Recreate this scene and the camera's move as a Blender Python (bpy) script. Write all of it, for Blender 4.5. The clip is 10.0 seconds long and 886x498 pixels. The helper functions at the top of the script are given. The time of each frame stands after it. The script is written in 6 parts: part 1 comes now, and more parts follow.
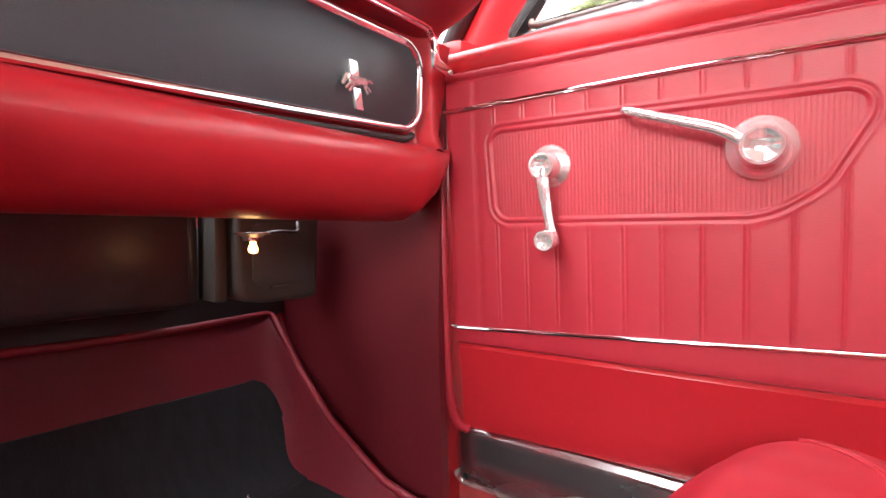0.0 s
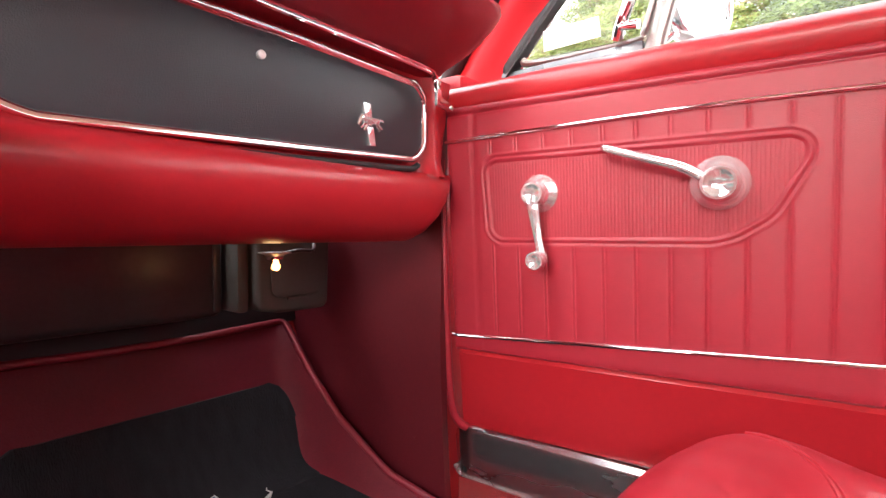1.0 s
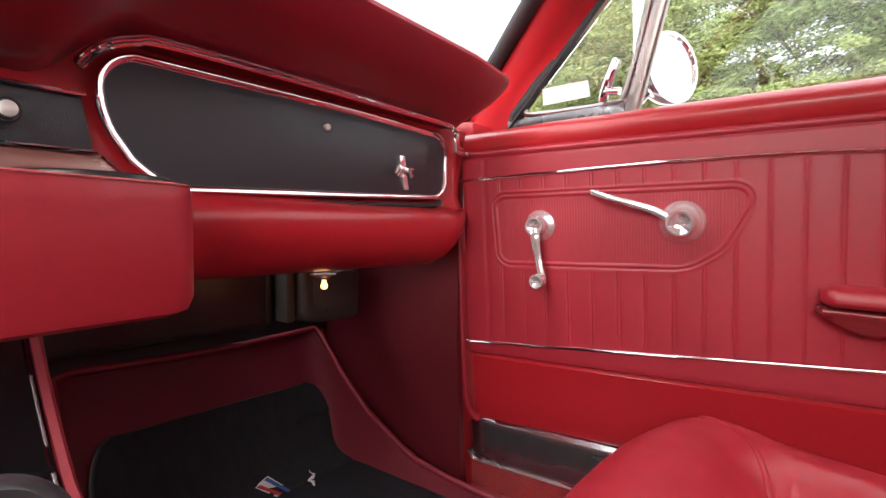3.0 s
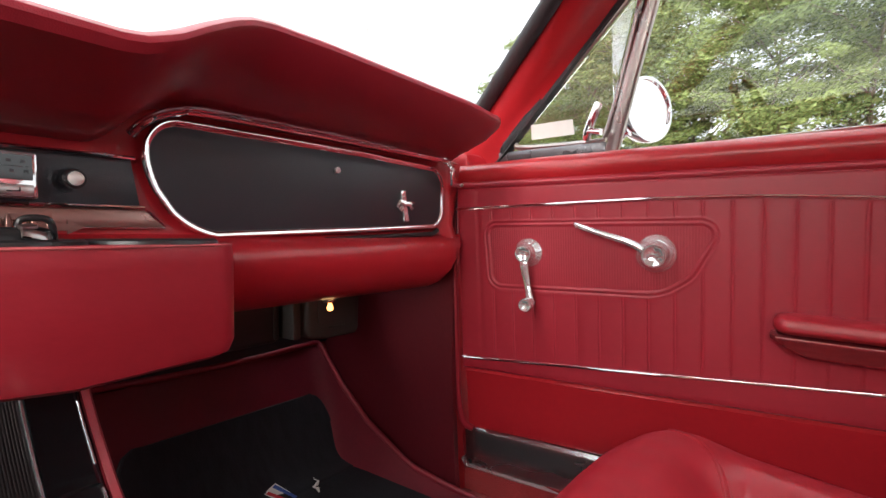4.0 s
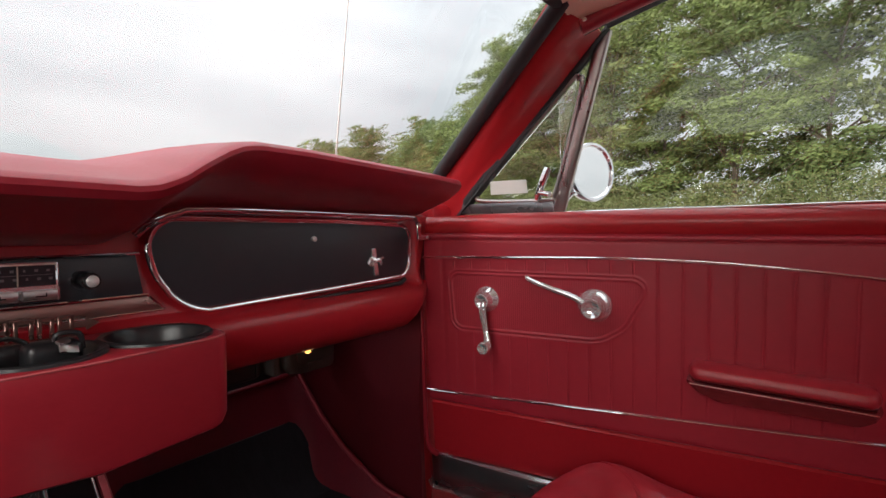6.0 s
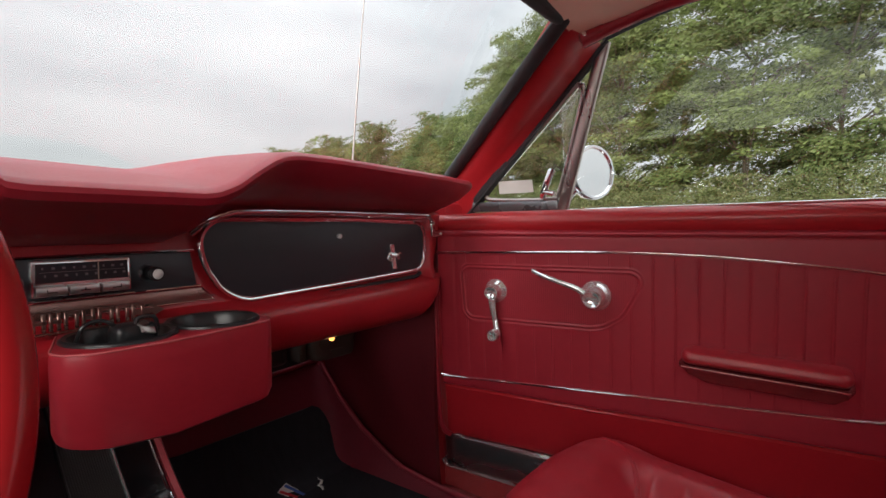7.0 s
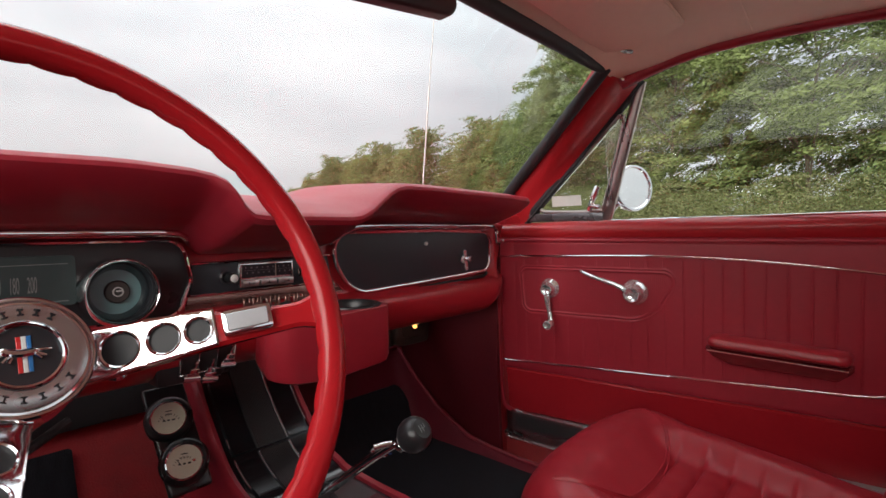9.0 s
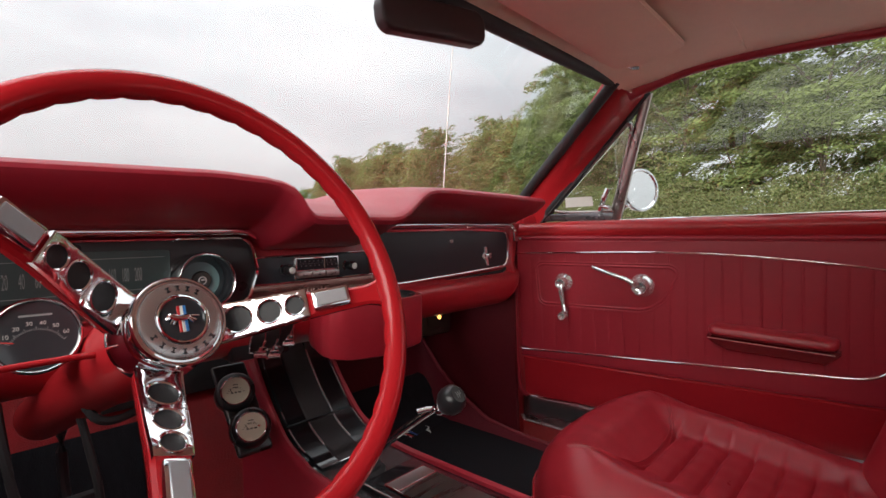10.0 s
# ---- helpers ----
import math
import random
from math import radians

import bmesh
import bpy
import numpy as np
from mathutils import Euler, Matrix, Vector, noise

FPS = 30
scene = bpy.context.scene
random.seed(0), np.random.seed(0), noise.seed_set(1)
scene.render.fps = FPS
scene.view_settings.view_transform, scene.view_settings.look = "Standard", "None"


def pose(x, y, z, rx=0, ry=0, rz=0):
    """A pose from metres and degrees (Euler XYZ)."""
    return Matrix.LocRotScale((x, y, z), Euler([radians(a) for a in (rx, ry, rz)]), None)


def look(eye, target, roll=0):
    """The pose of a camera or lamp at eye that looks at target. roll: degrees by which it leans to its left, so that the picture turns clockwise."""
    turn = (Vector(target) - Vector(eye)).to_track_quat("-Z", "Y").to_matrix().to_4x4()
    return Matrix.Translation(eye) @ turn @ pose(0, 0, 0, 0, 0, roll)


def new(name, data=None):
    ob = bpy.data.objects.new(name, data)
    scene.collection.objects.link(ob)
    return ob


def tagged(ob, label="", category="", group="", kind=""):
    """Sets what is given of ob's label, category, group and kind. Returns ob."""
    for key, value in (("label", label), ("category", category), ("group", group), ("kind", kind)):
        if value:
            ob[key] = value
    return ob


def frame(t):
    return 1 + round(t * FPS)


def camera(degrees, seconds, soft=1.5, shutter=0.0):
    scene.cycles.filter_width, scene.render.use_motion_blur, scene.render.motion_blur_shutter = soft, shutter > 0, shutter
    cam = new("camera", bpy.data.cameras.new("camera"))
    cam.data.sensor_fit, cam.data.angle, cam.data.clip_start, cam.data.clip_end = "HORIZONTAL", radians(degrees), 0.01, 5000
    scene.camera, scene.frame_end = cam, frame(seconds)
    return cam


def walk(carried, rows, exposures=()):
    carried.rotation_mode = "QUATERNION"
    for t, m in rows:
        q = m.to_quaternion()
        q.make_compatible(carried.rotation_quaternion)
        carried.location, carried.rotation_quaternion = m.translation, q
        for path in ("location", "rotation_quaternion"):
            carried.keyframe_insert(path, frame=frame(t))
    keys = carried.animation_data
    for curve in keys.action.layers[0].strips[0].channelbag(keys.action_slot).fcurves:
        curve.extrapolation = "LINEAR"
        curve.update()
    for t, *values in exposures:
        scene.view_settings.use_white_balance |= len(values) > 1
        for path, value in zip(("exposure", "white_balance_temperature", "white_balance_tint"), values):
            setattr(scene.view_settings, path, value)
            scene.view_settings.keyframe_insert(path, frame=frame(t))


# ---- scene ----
cam = camera(83.9, 10.0)
PATH = [
    (0, (0.161, -0.007, 0.647), (1.701, 1.266, 0.581), 0.0),
    (0.5, (0.136, -0.031, 0.656), (1.684, 1.233, 0.595), -0.0),
    (1, (0.101, -0.044, 0.671), (1.656, 1.212, 0.607), -0.0),
    (1.5, (0.066, -0.056, 0.69), (1.618, 1.203, 0.627), -0.1),
    (2, (0.032, -0.067, 0.697), (1.596, 1.177, 0.632), -0.1),
    (2.5, (0.003, -0.085, 0.701), (1.567, 1.161, 0.641), -0.1),
    (4, (-0.088, -0.133, 0.753), (1.507, 1.073, 0.691), 0.1),
    (4.5, (-0.111, -0.143, 0.795), (1.512, 1.025, 0.73), 0.1),
    (5, (-0.126, -0.145, 0.821), (1.511, 1.001, 0.759), 0.1),
    (5.5, (-0.133, -0.176, 0.841), (1.513, 0.959, 0.771), 0.1),
    (7, (-0.216, -0.245, 0.854), (1.407, 0.921, 0.762), -0.2),
    (7.5, (-0.265, -0.268, 0.846), (1.308, 0.966, 0.77), -0.4),
    (8, (-0.314, -0.289, 0.85), (1.223, 0.99, 0.774), -0.6),
    (8.5, (-0.364, -0.315, 0.859), (1.152, 0.987, 0.783), -0.6),
    (9, (-0.416, -0.343, 0.867), (1.088, 0.973, 0.79), -0.6),
    (9.5, (-0.469, -0.368, 0.864), (1.024, 0.961, 0.79), -0.6),
    (10, (-0.521, -0.394, 0.865), (0.954, 0.955, 0.788), -0.7),
]
EXPOSURES = [(0, 2.62), (1, 2.45), (2.5, 1.95), (4, 1.29), (4.5, 1.07), (5.5, 0.60), (7, 0.30), (10, 0.40)]
walk(cam, [(t, look(eye, target, roll)) for t, eye, target, roll in PATH], exposures=EXPOSURES)

# ---- light ----
WORLD_SKY, WORLD_CLOUD = 0.07, 1.15
world = bpy.data.worlds.new("overcast_sky")
scene.world = world
world.use_nodes = True
wn, wl = world.node_tree.nodes, world.node_tree.links
wn.clear()
w_out, w_bg = wn.new("ShaderNodeOutputWorld"), wn.new("ShaderNodeBackground")
w_sky = wn.new("ShaderNodeTexSky")
w_sky.sky_type, w_sky.sun_disc = "NISHITA", False
w_sky.sun_elevation, w_sky.sun_rotation = radians(26), radians(247)
w_scale = wn.new("ShaderNodeVectorMath")
w_scale.operation = "SCALE"
w_scale.inputs["Scale"].default_value = WORLD_SKY
w_co, w_map, w_noise = wn.new("ShaderNodeTexCoord"), wn.new("ShaderNodeMapping"), wn.new("ShaderNodeTexNoise")
w_map.inputs["Scale"].default_value = (1.0, 1.0, 3.2)
w_noise.inputs["Scale"].default_value, w_noise.inputs["Detail"].default_value = 1.7, 5.0
w_noise.inputs["Roughness"].default_value = 0.5
w_ramp = wn.new("ShaderNodeValToRGB")
w_ramp.color_ramp.elements[0].position, w_ramp.color_ramp.elements[1].position = 0.36, 0.66
w_ramp.color_ramp.elements[0].color = (0.60 * WORLD_CLOUD, 0.63 * WORLD_CLOUD, 0.66 * WORLD_CLOUD, 1)
w_ramp.color_ramp.elements[1].color = (0.90 * WORLD_CLOUD, 0.92 * WORLD_CLOUD, 0.93 * WORLD_CLOUD, 1)
w_mix = wn.new("ShaderNodeMix")
w_mix.data_type = "RGBA"
w_mix.inputs["Factor"].default_value = 0.9
wl.new(w_sky.outputs["Color"], w_scale.inputs[0])
wl.new(w_co.outputs["Generated"], w_map.inputs["Vector"])
wl.new(w_map.outputs["Vector"], w_noise.inputs["Vector"])
wl.new(w_noise.outputs["Fac"], w_ramp.inputs["Fac"])
wl.new(w_scale.outputs["Vector"], w_mix.inputs["A"])
wl.new(w_ramp.outputs["Color"], w_mix.inputs["B"])
# an overcast sky is brighter overhead than at the horizon
w_sep, w_up, w_grad = wn.new("ShaderNodeSeparateXYZ"), wn.new("ShaderNodeMapRange"), wn.new("ShaderNodeVectorMath")
w_up.inputs["From Min"].default_value, w_up.inputs["From Max"].default_value = 0.0, 1.0
w_up.inputs["To Min"].default_value, w_up.inputs["To Max"].default_value = 0.66, 2.8
w_square = wn.new("ShaderNodeMath")
w_square.operation = "POWER"
w_square.inputs[1].default_value = 1.8
w_square.use_clamp = True
w_grad.operation = "SCALE"
wl.new(w_co.outputs["Generated"], w_sep.inputs["Vector"])
wl.new(w_sep.outputs["Z"], w_square.inputs[0])
wl.new(w_square.outputs["Value"], w_up.inputs["Value"])
wl.new(w_mix.outputs["Result"], w_grad.inputs[0])
wl.new(w_up.outputs["Result"], w_grad.inputs["Scale"])
wl.new(w_grad.outputs["Vector"], w_bg.inputs["Color"])
wl.new(w_bg.outputs["Background"], w_out.inputs["Surface"])

sun_data = bpy.data.lights.new("sun", "SUN")
sun_data.energy, sun_data.angle, sun_data.color = 2.8, radians(50), (1.0, 0.96, 0.9)
sun = new("sun", sun_data)
sun.matrix_world = look((-6.0, -2.6, 3.8), (0, 0, 0.6))


# ---- materials ----
def surface(name, color, rough=0.5, metal=0.0, var=0.12, var_scale=6.0, bump=0.0, bump_scale=400.0, grain="noise",
            coat=0.0, rough_var=0.08, stretch=(1, 1, 1), sheen=0.0, spec=0.5, random=0.0, detail=3.0):
    """A procedural surface: base colour with two scales of variation, uneven gloss and fine relief."""
    m = bpy.data.materials.new(name)
    m.use_nodes = True
    n, l = m.node_tree.nodes, m.node_tree.links
    b = n["Principled BSDF"]
    b.inputs["Metallic"].default_value = metal
    b.inputs["Coat Weight"].default_value, b.inputs["Coat Roughness"].default_value = coat, 0.06
    b.inputs["Sheen Weight"].default_value = sheen
    b.inputs["Specular IOR Level"].default_value = spec
    co, mp = n.new("ShaderNodeTexCoord"), n.new("ShaderNodeMapping")
    mp.inputs["Scale"].default_value = stretch
    l.new(co.outputs["Object"], mp.inputs["Vector"])
    big, small = n.new("ShaderNodeTexNoise"), n.new("ShaderNodeTexNoise")
    big.inputs["Scale"].default_value, big.inputs["Detail"].default_value = var_scale, 4.0
    small.inputs["Scale"].default_value, small.inputs["Detail"].default_value = var_scale * 14, 3.0
    for t in (big, small):
        l.new(mp.outputs["Vector"], t.inputs["Vector"])
    add = n.new("ShaderNodeMath")
    add.operation = "MULTIPLY_ADD"
    add.inputs[1].default_value = 0.45
    l.new(small.outputs["Fac"], add.inputs[0])
    l.new(big.outputs["Fac"], add.inputs[2])
    ramp = n.new("ShaderNodeMapRange")
    ramp.inputs["From Min"].default_value, ramp.inputs["From Max"].default_value = 0.35, 1.1
    ramp.inputs["To Min"].default_value, ramp.inputs["To Max"].default_value = 1 - var, 1 + var
    l.new(add.outputs["Value"], ramp.inputs["Value"])
    mul = n.new("ShaderNodeVectorMath")
    mul.operation = "SCALE"
    mul.inputs[0].default_value = color
    l.new(ramp.outputs["Result"], mul.inputs["Scale"])
    last = mul.outputs["Vector"]
    if random:
        geo, mr = n.new("ShaderNodeNewGeometry"), n.new("ShaderNodeMapRange")
        mr.inputs["To Min"].default_value, mr.inputs["To Max"].default_value = 1 - random, 1 + random
        l.new(geo.outputs["Random Per Island"], mr.inputs["Value"])
        m2 = n.new("ShaderNodeVectorMath")
        m2.operation = "SCALE"
        l.new(last, m2.inputs[0])
        l.new(mr.outputs["Result"], m2.inputs["Scale"])
        last = m2.outputs["Vector"]
    l.new(last, b.inputs["Base Color"])
    rr = n.new("ShaderNodeMapRange")
    rr.inputs["From Min"].default_value, rr.inputs["From Max"].default_value = 0.2, 0.8
    rr.inputs["To Min"].default_value, rr.inputs["To Max"].default_value = max(rough - rough_var, 0.02), min(rough + rough_var, 1)
    l.new(big.outputs["Fac"], rr.inputs["Value"])
    l.new(rr.outputs["Result"], b.inputs["Roughness"])
    if bump:
        if grain == "voronoi":
            tex = n.new("ShaderNodeTexVoronoi")
            tex.inputs["Scale"].default_value = bump_scale
            out = tex.outputs["Distance"]
        elif grain == "wave":
            tex = n.new("ShaderNodeTexWave")
            tex.inputs["Scale"].default_value, tex.inputs["Distortion"].default_value = bump_scale, 1.0
            out = tex.outputs["Fac"]
        else:
            tex = n.new("ShaderNodeTexNoise")
            tex.inputs["Scale"].default_value, tex.inputs["Detail"].default_value = bump_scale, detail
            out = tex.outputs["Fac"]
        l.new(mp.outputs["Vector"], tex.inputs["Vector"])
        bp = n.new("ShaderNodeBump")
        bp.inputs["Strength"].default_value, bp.inputs["Distance"].default_value = bump, 0.002
        l.new(out, bp.inputs["Height"])
        l.new(bp.outputs["Normal"], b.inputs["Normal"])
    return m


def foliage(name, color):
    """Leaves: a soft gloss, light shining through, and each leaf a little different."""
    m = surface(name, color, 0.5, var=0.30, var_scale=0.6, random=0.5, spec=0.22)
    n, l = m.node_tree.nodes, m.node_tree.links
    b, out = n["Principled BSDF"], n["Material Output"]
    tr, mix = n.new("ShaderNodeBsdfTranslucent"), n.new("ShaderNodeMixShader")
    l.new(b.inputs["Base Color"].links[0].from_socket, tr.inputs["Color"])
    mix.inputs["Fac"].default_value = 0.30
    l.new(b.outputs["BSDF"], mix.inputs[1])
    l.new(tr.outputs["BSDF"], mix.inputs[2])
    l.new(mix.outputs["Shader"], out.inputs["Surface"])
    return m


def glass(name, tint=(1, 1, 1), rough=0.0):
    m = bpy.data.materials.new(name)
    m.use_nodes = True
    b = m.node_tree.nodes["Principled BSDF"]
    b.inputs["Base Color"].default_value = (*tint, 1)
    b.inputs["Transmission Weight"].default_value, b.inputs["Roughness"].default_value, b.inputs["IOR"].default_value = 1.0, rough, 1.45
    return m


def glow(name, color, strength):
    m = bpy.data.materials.new(name)
    m.use_nodes = True
    b = m.node_tree.nodes["Principled BSDF"]
    b.inputs["Base Color"].default_value = (*color, 1)
    b.inputs["Emission Color"].default_value, b.inputs["Emission Strength"].default_value = (*color, 1), strength
    return m


RED = (0.35, 0.018, 0.034)
M = dict(
    vinyl=surface("red_vinyl", RED, 0.42, var=0.10, bump=0.12, bump_scale=1100, grain="voronoi"),
    leather=surface("red_seat_vinyl", (0.37, 0.020, 0.032), 0.34, var=0.14, bump=0.09, bump_scale=1000, grain="voronoi", rough_var=0.1),
    pad=surface("red_padded_vinyl", (0.30, 0.014, 0.028), 0.42, var=0.08, bump=0.12, bump_scale=1000, grain="voronoi"),
    paint=surface("red_paint", (0.42, 0.014, 0.020), 0.38, var=0.06, coat=0.12, rough_var=0.05, bump=0.03, bump_scale=120),
    metalred=surface("red_satin_paint", (0.38, 0.013, 0.021), 0.34, var=0.08, coat=0.25, bump=0.03, bump_scale=200),
    dashpaint=surface("red_dash_paint", (0.44, 0.016, 0.026), 0.36, var=0.07, coat=0.25, bump=0.04, bump_scale=300),
    plastic=surface("red_wheel_plastic", (0.39, 0.012, 0.017), 0.20, var=0.06, coat=0.18, spec=0.22, bump=0.02, bump_scale=90),
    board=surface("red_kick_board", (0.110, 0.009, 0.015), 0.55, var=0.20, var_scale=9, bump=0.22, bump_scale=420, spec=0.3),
    carpet=surface("red_loop_carpet", (0.32, 0.008, 0.012), 0.95, var=0.25, var_scale=25, bump=1.0, bump_scale=350, sheen=0.4),
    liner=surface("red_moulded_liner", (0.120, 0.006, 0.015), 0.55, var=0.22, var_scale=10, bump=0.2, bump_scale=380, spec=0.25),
    # the liner's red made lighter, to carry the highlight along its rim
    rimhighlight=surface("red_liner_rim_highlight", (0.20, 0.010, 0.022), 0.45, var=0.15, var_scale=12, bump=0.1, bump_scale=380),
    chrome=surface("chrome", (0.85, 0.85, 0.86), 0.06, metal=1, var=0.04, rough_var=0.03),
    bright=surface("satin_chrome", (0.83, 0.83, 0.84), 0.09, metal=0.74, var=0.05, rough_var=0.06),
    satin=surface("satin_steel_strip", (0.60, 0.58, 0.56), 0.30, metal=1, var=0.08, stretch=(1, 10, 10), bump=0.05, bump_scale=300),
    cap=surface("satin_aluminium_cap", (0.88, 0.88, 0.86), 0.42, metal=0.35, var=0.04),
    scuffed=surface("scuffed_aluminium", (0.70, 0.70, 0.71), 0.25, metal=1.0, var=0.08, var_scale=14, rough_var=0.06, bump=0.10, bump_scale=160, stretch=(1, 0.25, 1)),
    blackvinyl=surface("black_vinyl", (0.017, 0.024, 0.032), 0.46, var=0.15, bump=0.16, bump_scale=800, grain="voronoi", spec=0.8),
    black=surface("black_plastic", (0.018, 0.018, 0.020), 0.30, var=0.2, bump=0.05, bump_scale=300),
    rubber=surface("black_rubber", (0.022, 0.022, 0.024), 0.62, var=0.2, bump=0.12, bump_scale=220),
    blackmat=surface("black_mat_pile", (0.018, 0.018, 0.022), 0.95, var=0.3, var_scale=40, bump=1.0, bump_scale=260, stretch=(2.2, 0.6, 0.6), spec=0.15),
    heater=surface("black_heater_box", (0.034, 0.033, 0.034), 0.34, var=0.4, var_scale=12, bump=0.12, bump_scale=90),
    grey=surface("grey_duct_plastic", (0.065, 0.063, 0.058), 0.55, var=0.25, var_scale=16, bump=0.1, bump_scale=150),
    headliner=surface("beige_headliner_vinyl", (0.84, 0.65, 0.50), 0.60, var=0.06, var_scale=5, bump=0.2, bump_scale=700, grain="voronoi"),
    white=surface("white_car_paint", (0.78, 0.78, 0.76), 0.25, var=0.04, coat=0.5),
    gunmetal=surface("dark_ribbed_metal", (0.065, 0.055, 0.057), 0.38, metal=0.8, var=0.1, var_scale=20, bump=0.04, bump_scale=200),
    glass=glass("window_glass", (0.97, 0.985, 0.98)),
    mirror=surface("mirror_glass", (0.93, 0.93, 0.93), 0.02, metal=1, var=0.02, rough_var=0.0),
    bark=surface("tree_bark", (0.17, 0.135, 0.095), 0.9, var=0.3, var_scale=3, bump=0.8, bump_scale=20, stretch=(1, 1, 0.2)),
    leaf=foliage("green_leaves", (0.195, 0.240, 0.082)),
    leaf2=foliage("yellow_green_leaves", (0.220, 0.255, 0.096)),
    leaf3=foliage("dark_green_leaves", (0.148, 0.194, 0.070)),
    hedge=foliage("olive_hedge_leaves", (0.190, 0.205, 0.085)),
    hedge2=foliage("pale_hedge_leaves", (0.245, 0.250, 0.115)),
    bounceground=surface("pale_bounce_ground", (0.40, 0.38, 0.35), 0.9, var=0.3, var_scale=1.2, bump=0.8, bump_scale=60),
)


# ---- builders ----
def link(name, bm, material, parent=None, label="", angle=40):
    me = bpy.data.meshes.new(name)
    bmesh.ops.recalc_face_normals(bm, faces=bm.faces)
    bm.to_mesh(me)
    bm.free()
    for p in me.polygons:
        p.use_smooth = True
    me.set_sharp_from_angle(angle=radians(angle))
    for mm in material if isinstance(material, (list, tuple)) else [material]:
        me.materials.append(mm)
    ob = new(name, me)
    if parent is not None:
        ob.parent = parent
        ob.matrix_parent_inverse = parent_world(parent).inverted()
    if label:
        ob["label"] = label
    return ob


def parent_world(ob):
    m = ob.matrix_basis.copy()
    while ob.parent is not None:
        m = ob.parent.matrix_basis @ ob.matrix_parent_inverse @ m
        ob = ob.parent
    return m


part = link


def thing(name, place, label, category, group="", kind=""):
    ob = new(name)
    ob.empty_display_size = 0.05
    ob.location = place
    ob.matrix_basis = Matrix.Translation(place)
    return tagged(ob, label, category, group, kind)


def single(name, bm, material, label, category, kind="", group="", angle=40):
    return tagged(link(name, bm, material, None, "", angle), label, category, group, kind)


def box(bm, c, s, bevel=0.0, seg=2, m=None):
    """A box of size s round c, with rounded edges."""
    made = bmesh.ops.create_cube(bm, size=1.0, matrix=(m or Matrix()) @ Matrix.Translation(c) @ Matrix.Diagonal((*s, 1)))
    if bevel:
        edges = list({e for v in made["verts"] for e in v.link_edges})
        bmesh.ops.bevel(bm, geom=edges, offset=bevel, segments=seg, profile=0.5, affect="EDGES")
    return bm


def grid(bm, rows, close_u=False, close_v=False, cap=False):
    """A surface through rows of points (all rows as long)."""
    vs = [[bm.verts.new(p) for p in r] for r in rows]
    nu, nv = len(vs), len(vs[0])
    for i in range(nu if close_u else nu - 1):
        for j in range(nv if close_v else nv - 1):
            bm.faces.new((vs[i][j], vs[(i + 1) % nu][j], vs[(i + 1) % nu][(j + 1) % nv], vs[i][(j + 1) % nv]))
    if cap:
        bm.faces.new(vs[0])
        bm.faces.new(vs[-1][::-1])
    return bm


def smooth(points, n, closed=False):
    """n points of a smooth curve through the given ones (Catmull-Rom)."""
    p = [Vector(q) for q in points]
    k = len(p)
    spans = k if closed else k - 1
    out = []
    for i in range(n):
        u = i * spans / (n if closed else n - 1)
        j = min(int(u), spans - 1)
        f = u - j
        if closed:
            a, b, c, d = (p[(j + o) % k] for o in (-1, 0, 1, 2))
        else:
            a, b, c, d = (p[min(max(j + o, 0), k - 1)] for o in (-1, 0, 1, 2))
        out.append(0.5 * ((2 * b) + (c - a) * f + (2 * a - 5 * b + 4 * c - d) * f * f + (3 * b - a - 3 * c + d) * f ** 3))
    return out


def tube(bm, pts, r, seg=10, closed=False, flat=1.0, up=(0, 0, 1), taper=None):
    """A round or flattened bar along points. flat: its size along up over its size across."""
    pts = [Vector(p) for p in pts]
    n = len(pts)
    rows = []
    for i, p in enumerate(pts):
        a, b = (pts[(i - 1) % n], pts[(i + 1) % n]) if closed else (pts[max(i - 1, 0)], pts[min(i + 1, n - 1)])
        d = (b - a).normalized()
        side = d.cross(Vector(up))
        side = side.normalized() if side.length > 1e-4 else d.orthogonal().normalized()
        v = side.cross(d).normalized()
        q = r * (taper[i] if taper else 1.0)
        rows.append([p + side * (math.cos(t) * q) + v * (math.sin(t) * q * flat) for t in (2 * math.pi * k / seg for k in range(seg))])
    return grid(bm, rows, close_u=closed, close_v=True, cap=not closed)


def axis(center, direction, up=(0, 0, 1)):
    """A matrix whose z is direction, at center; its y is near up."""
    z = Vector(direction).normalized()
    x = Vector(up).cross(z)
    x = x.normalized() if x.length > 1e-4 else z.orthogonal().normalized()
    return Matrix.Translation(center) @ Matrix((x, z.cross(x), z)).transposed().to_4x4()


def lathe(bm, profile, m, seg=32):
    """Profile rows of (radius, height) turned round the z axis of m."""
    rows = [[m @ Vector((r * math.cos(t), r * math.sin(t), h)) for t in (2 * math.pi * k / seg for k in range(seg))] for r, h in profile if r > 1e-6]
    grid(bm, rows, close_v=True)
    vs = list(bm.verts)[-len(rows) * seg:]
    for at, end in ((0, profile[0]), (len(rows) - 1, profile[-1])):
        if end[0] <= 1e-6:
            c = bm.verts.new(m @ Vector((0, 0, end[1])))
            ring = vs[at * seg:(at + 1) * seg]
            for k in range(seg):
                bm.faces.new((ring[k], ring[(k + 1) % seg], c))
    return bm


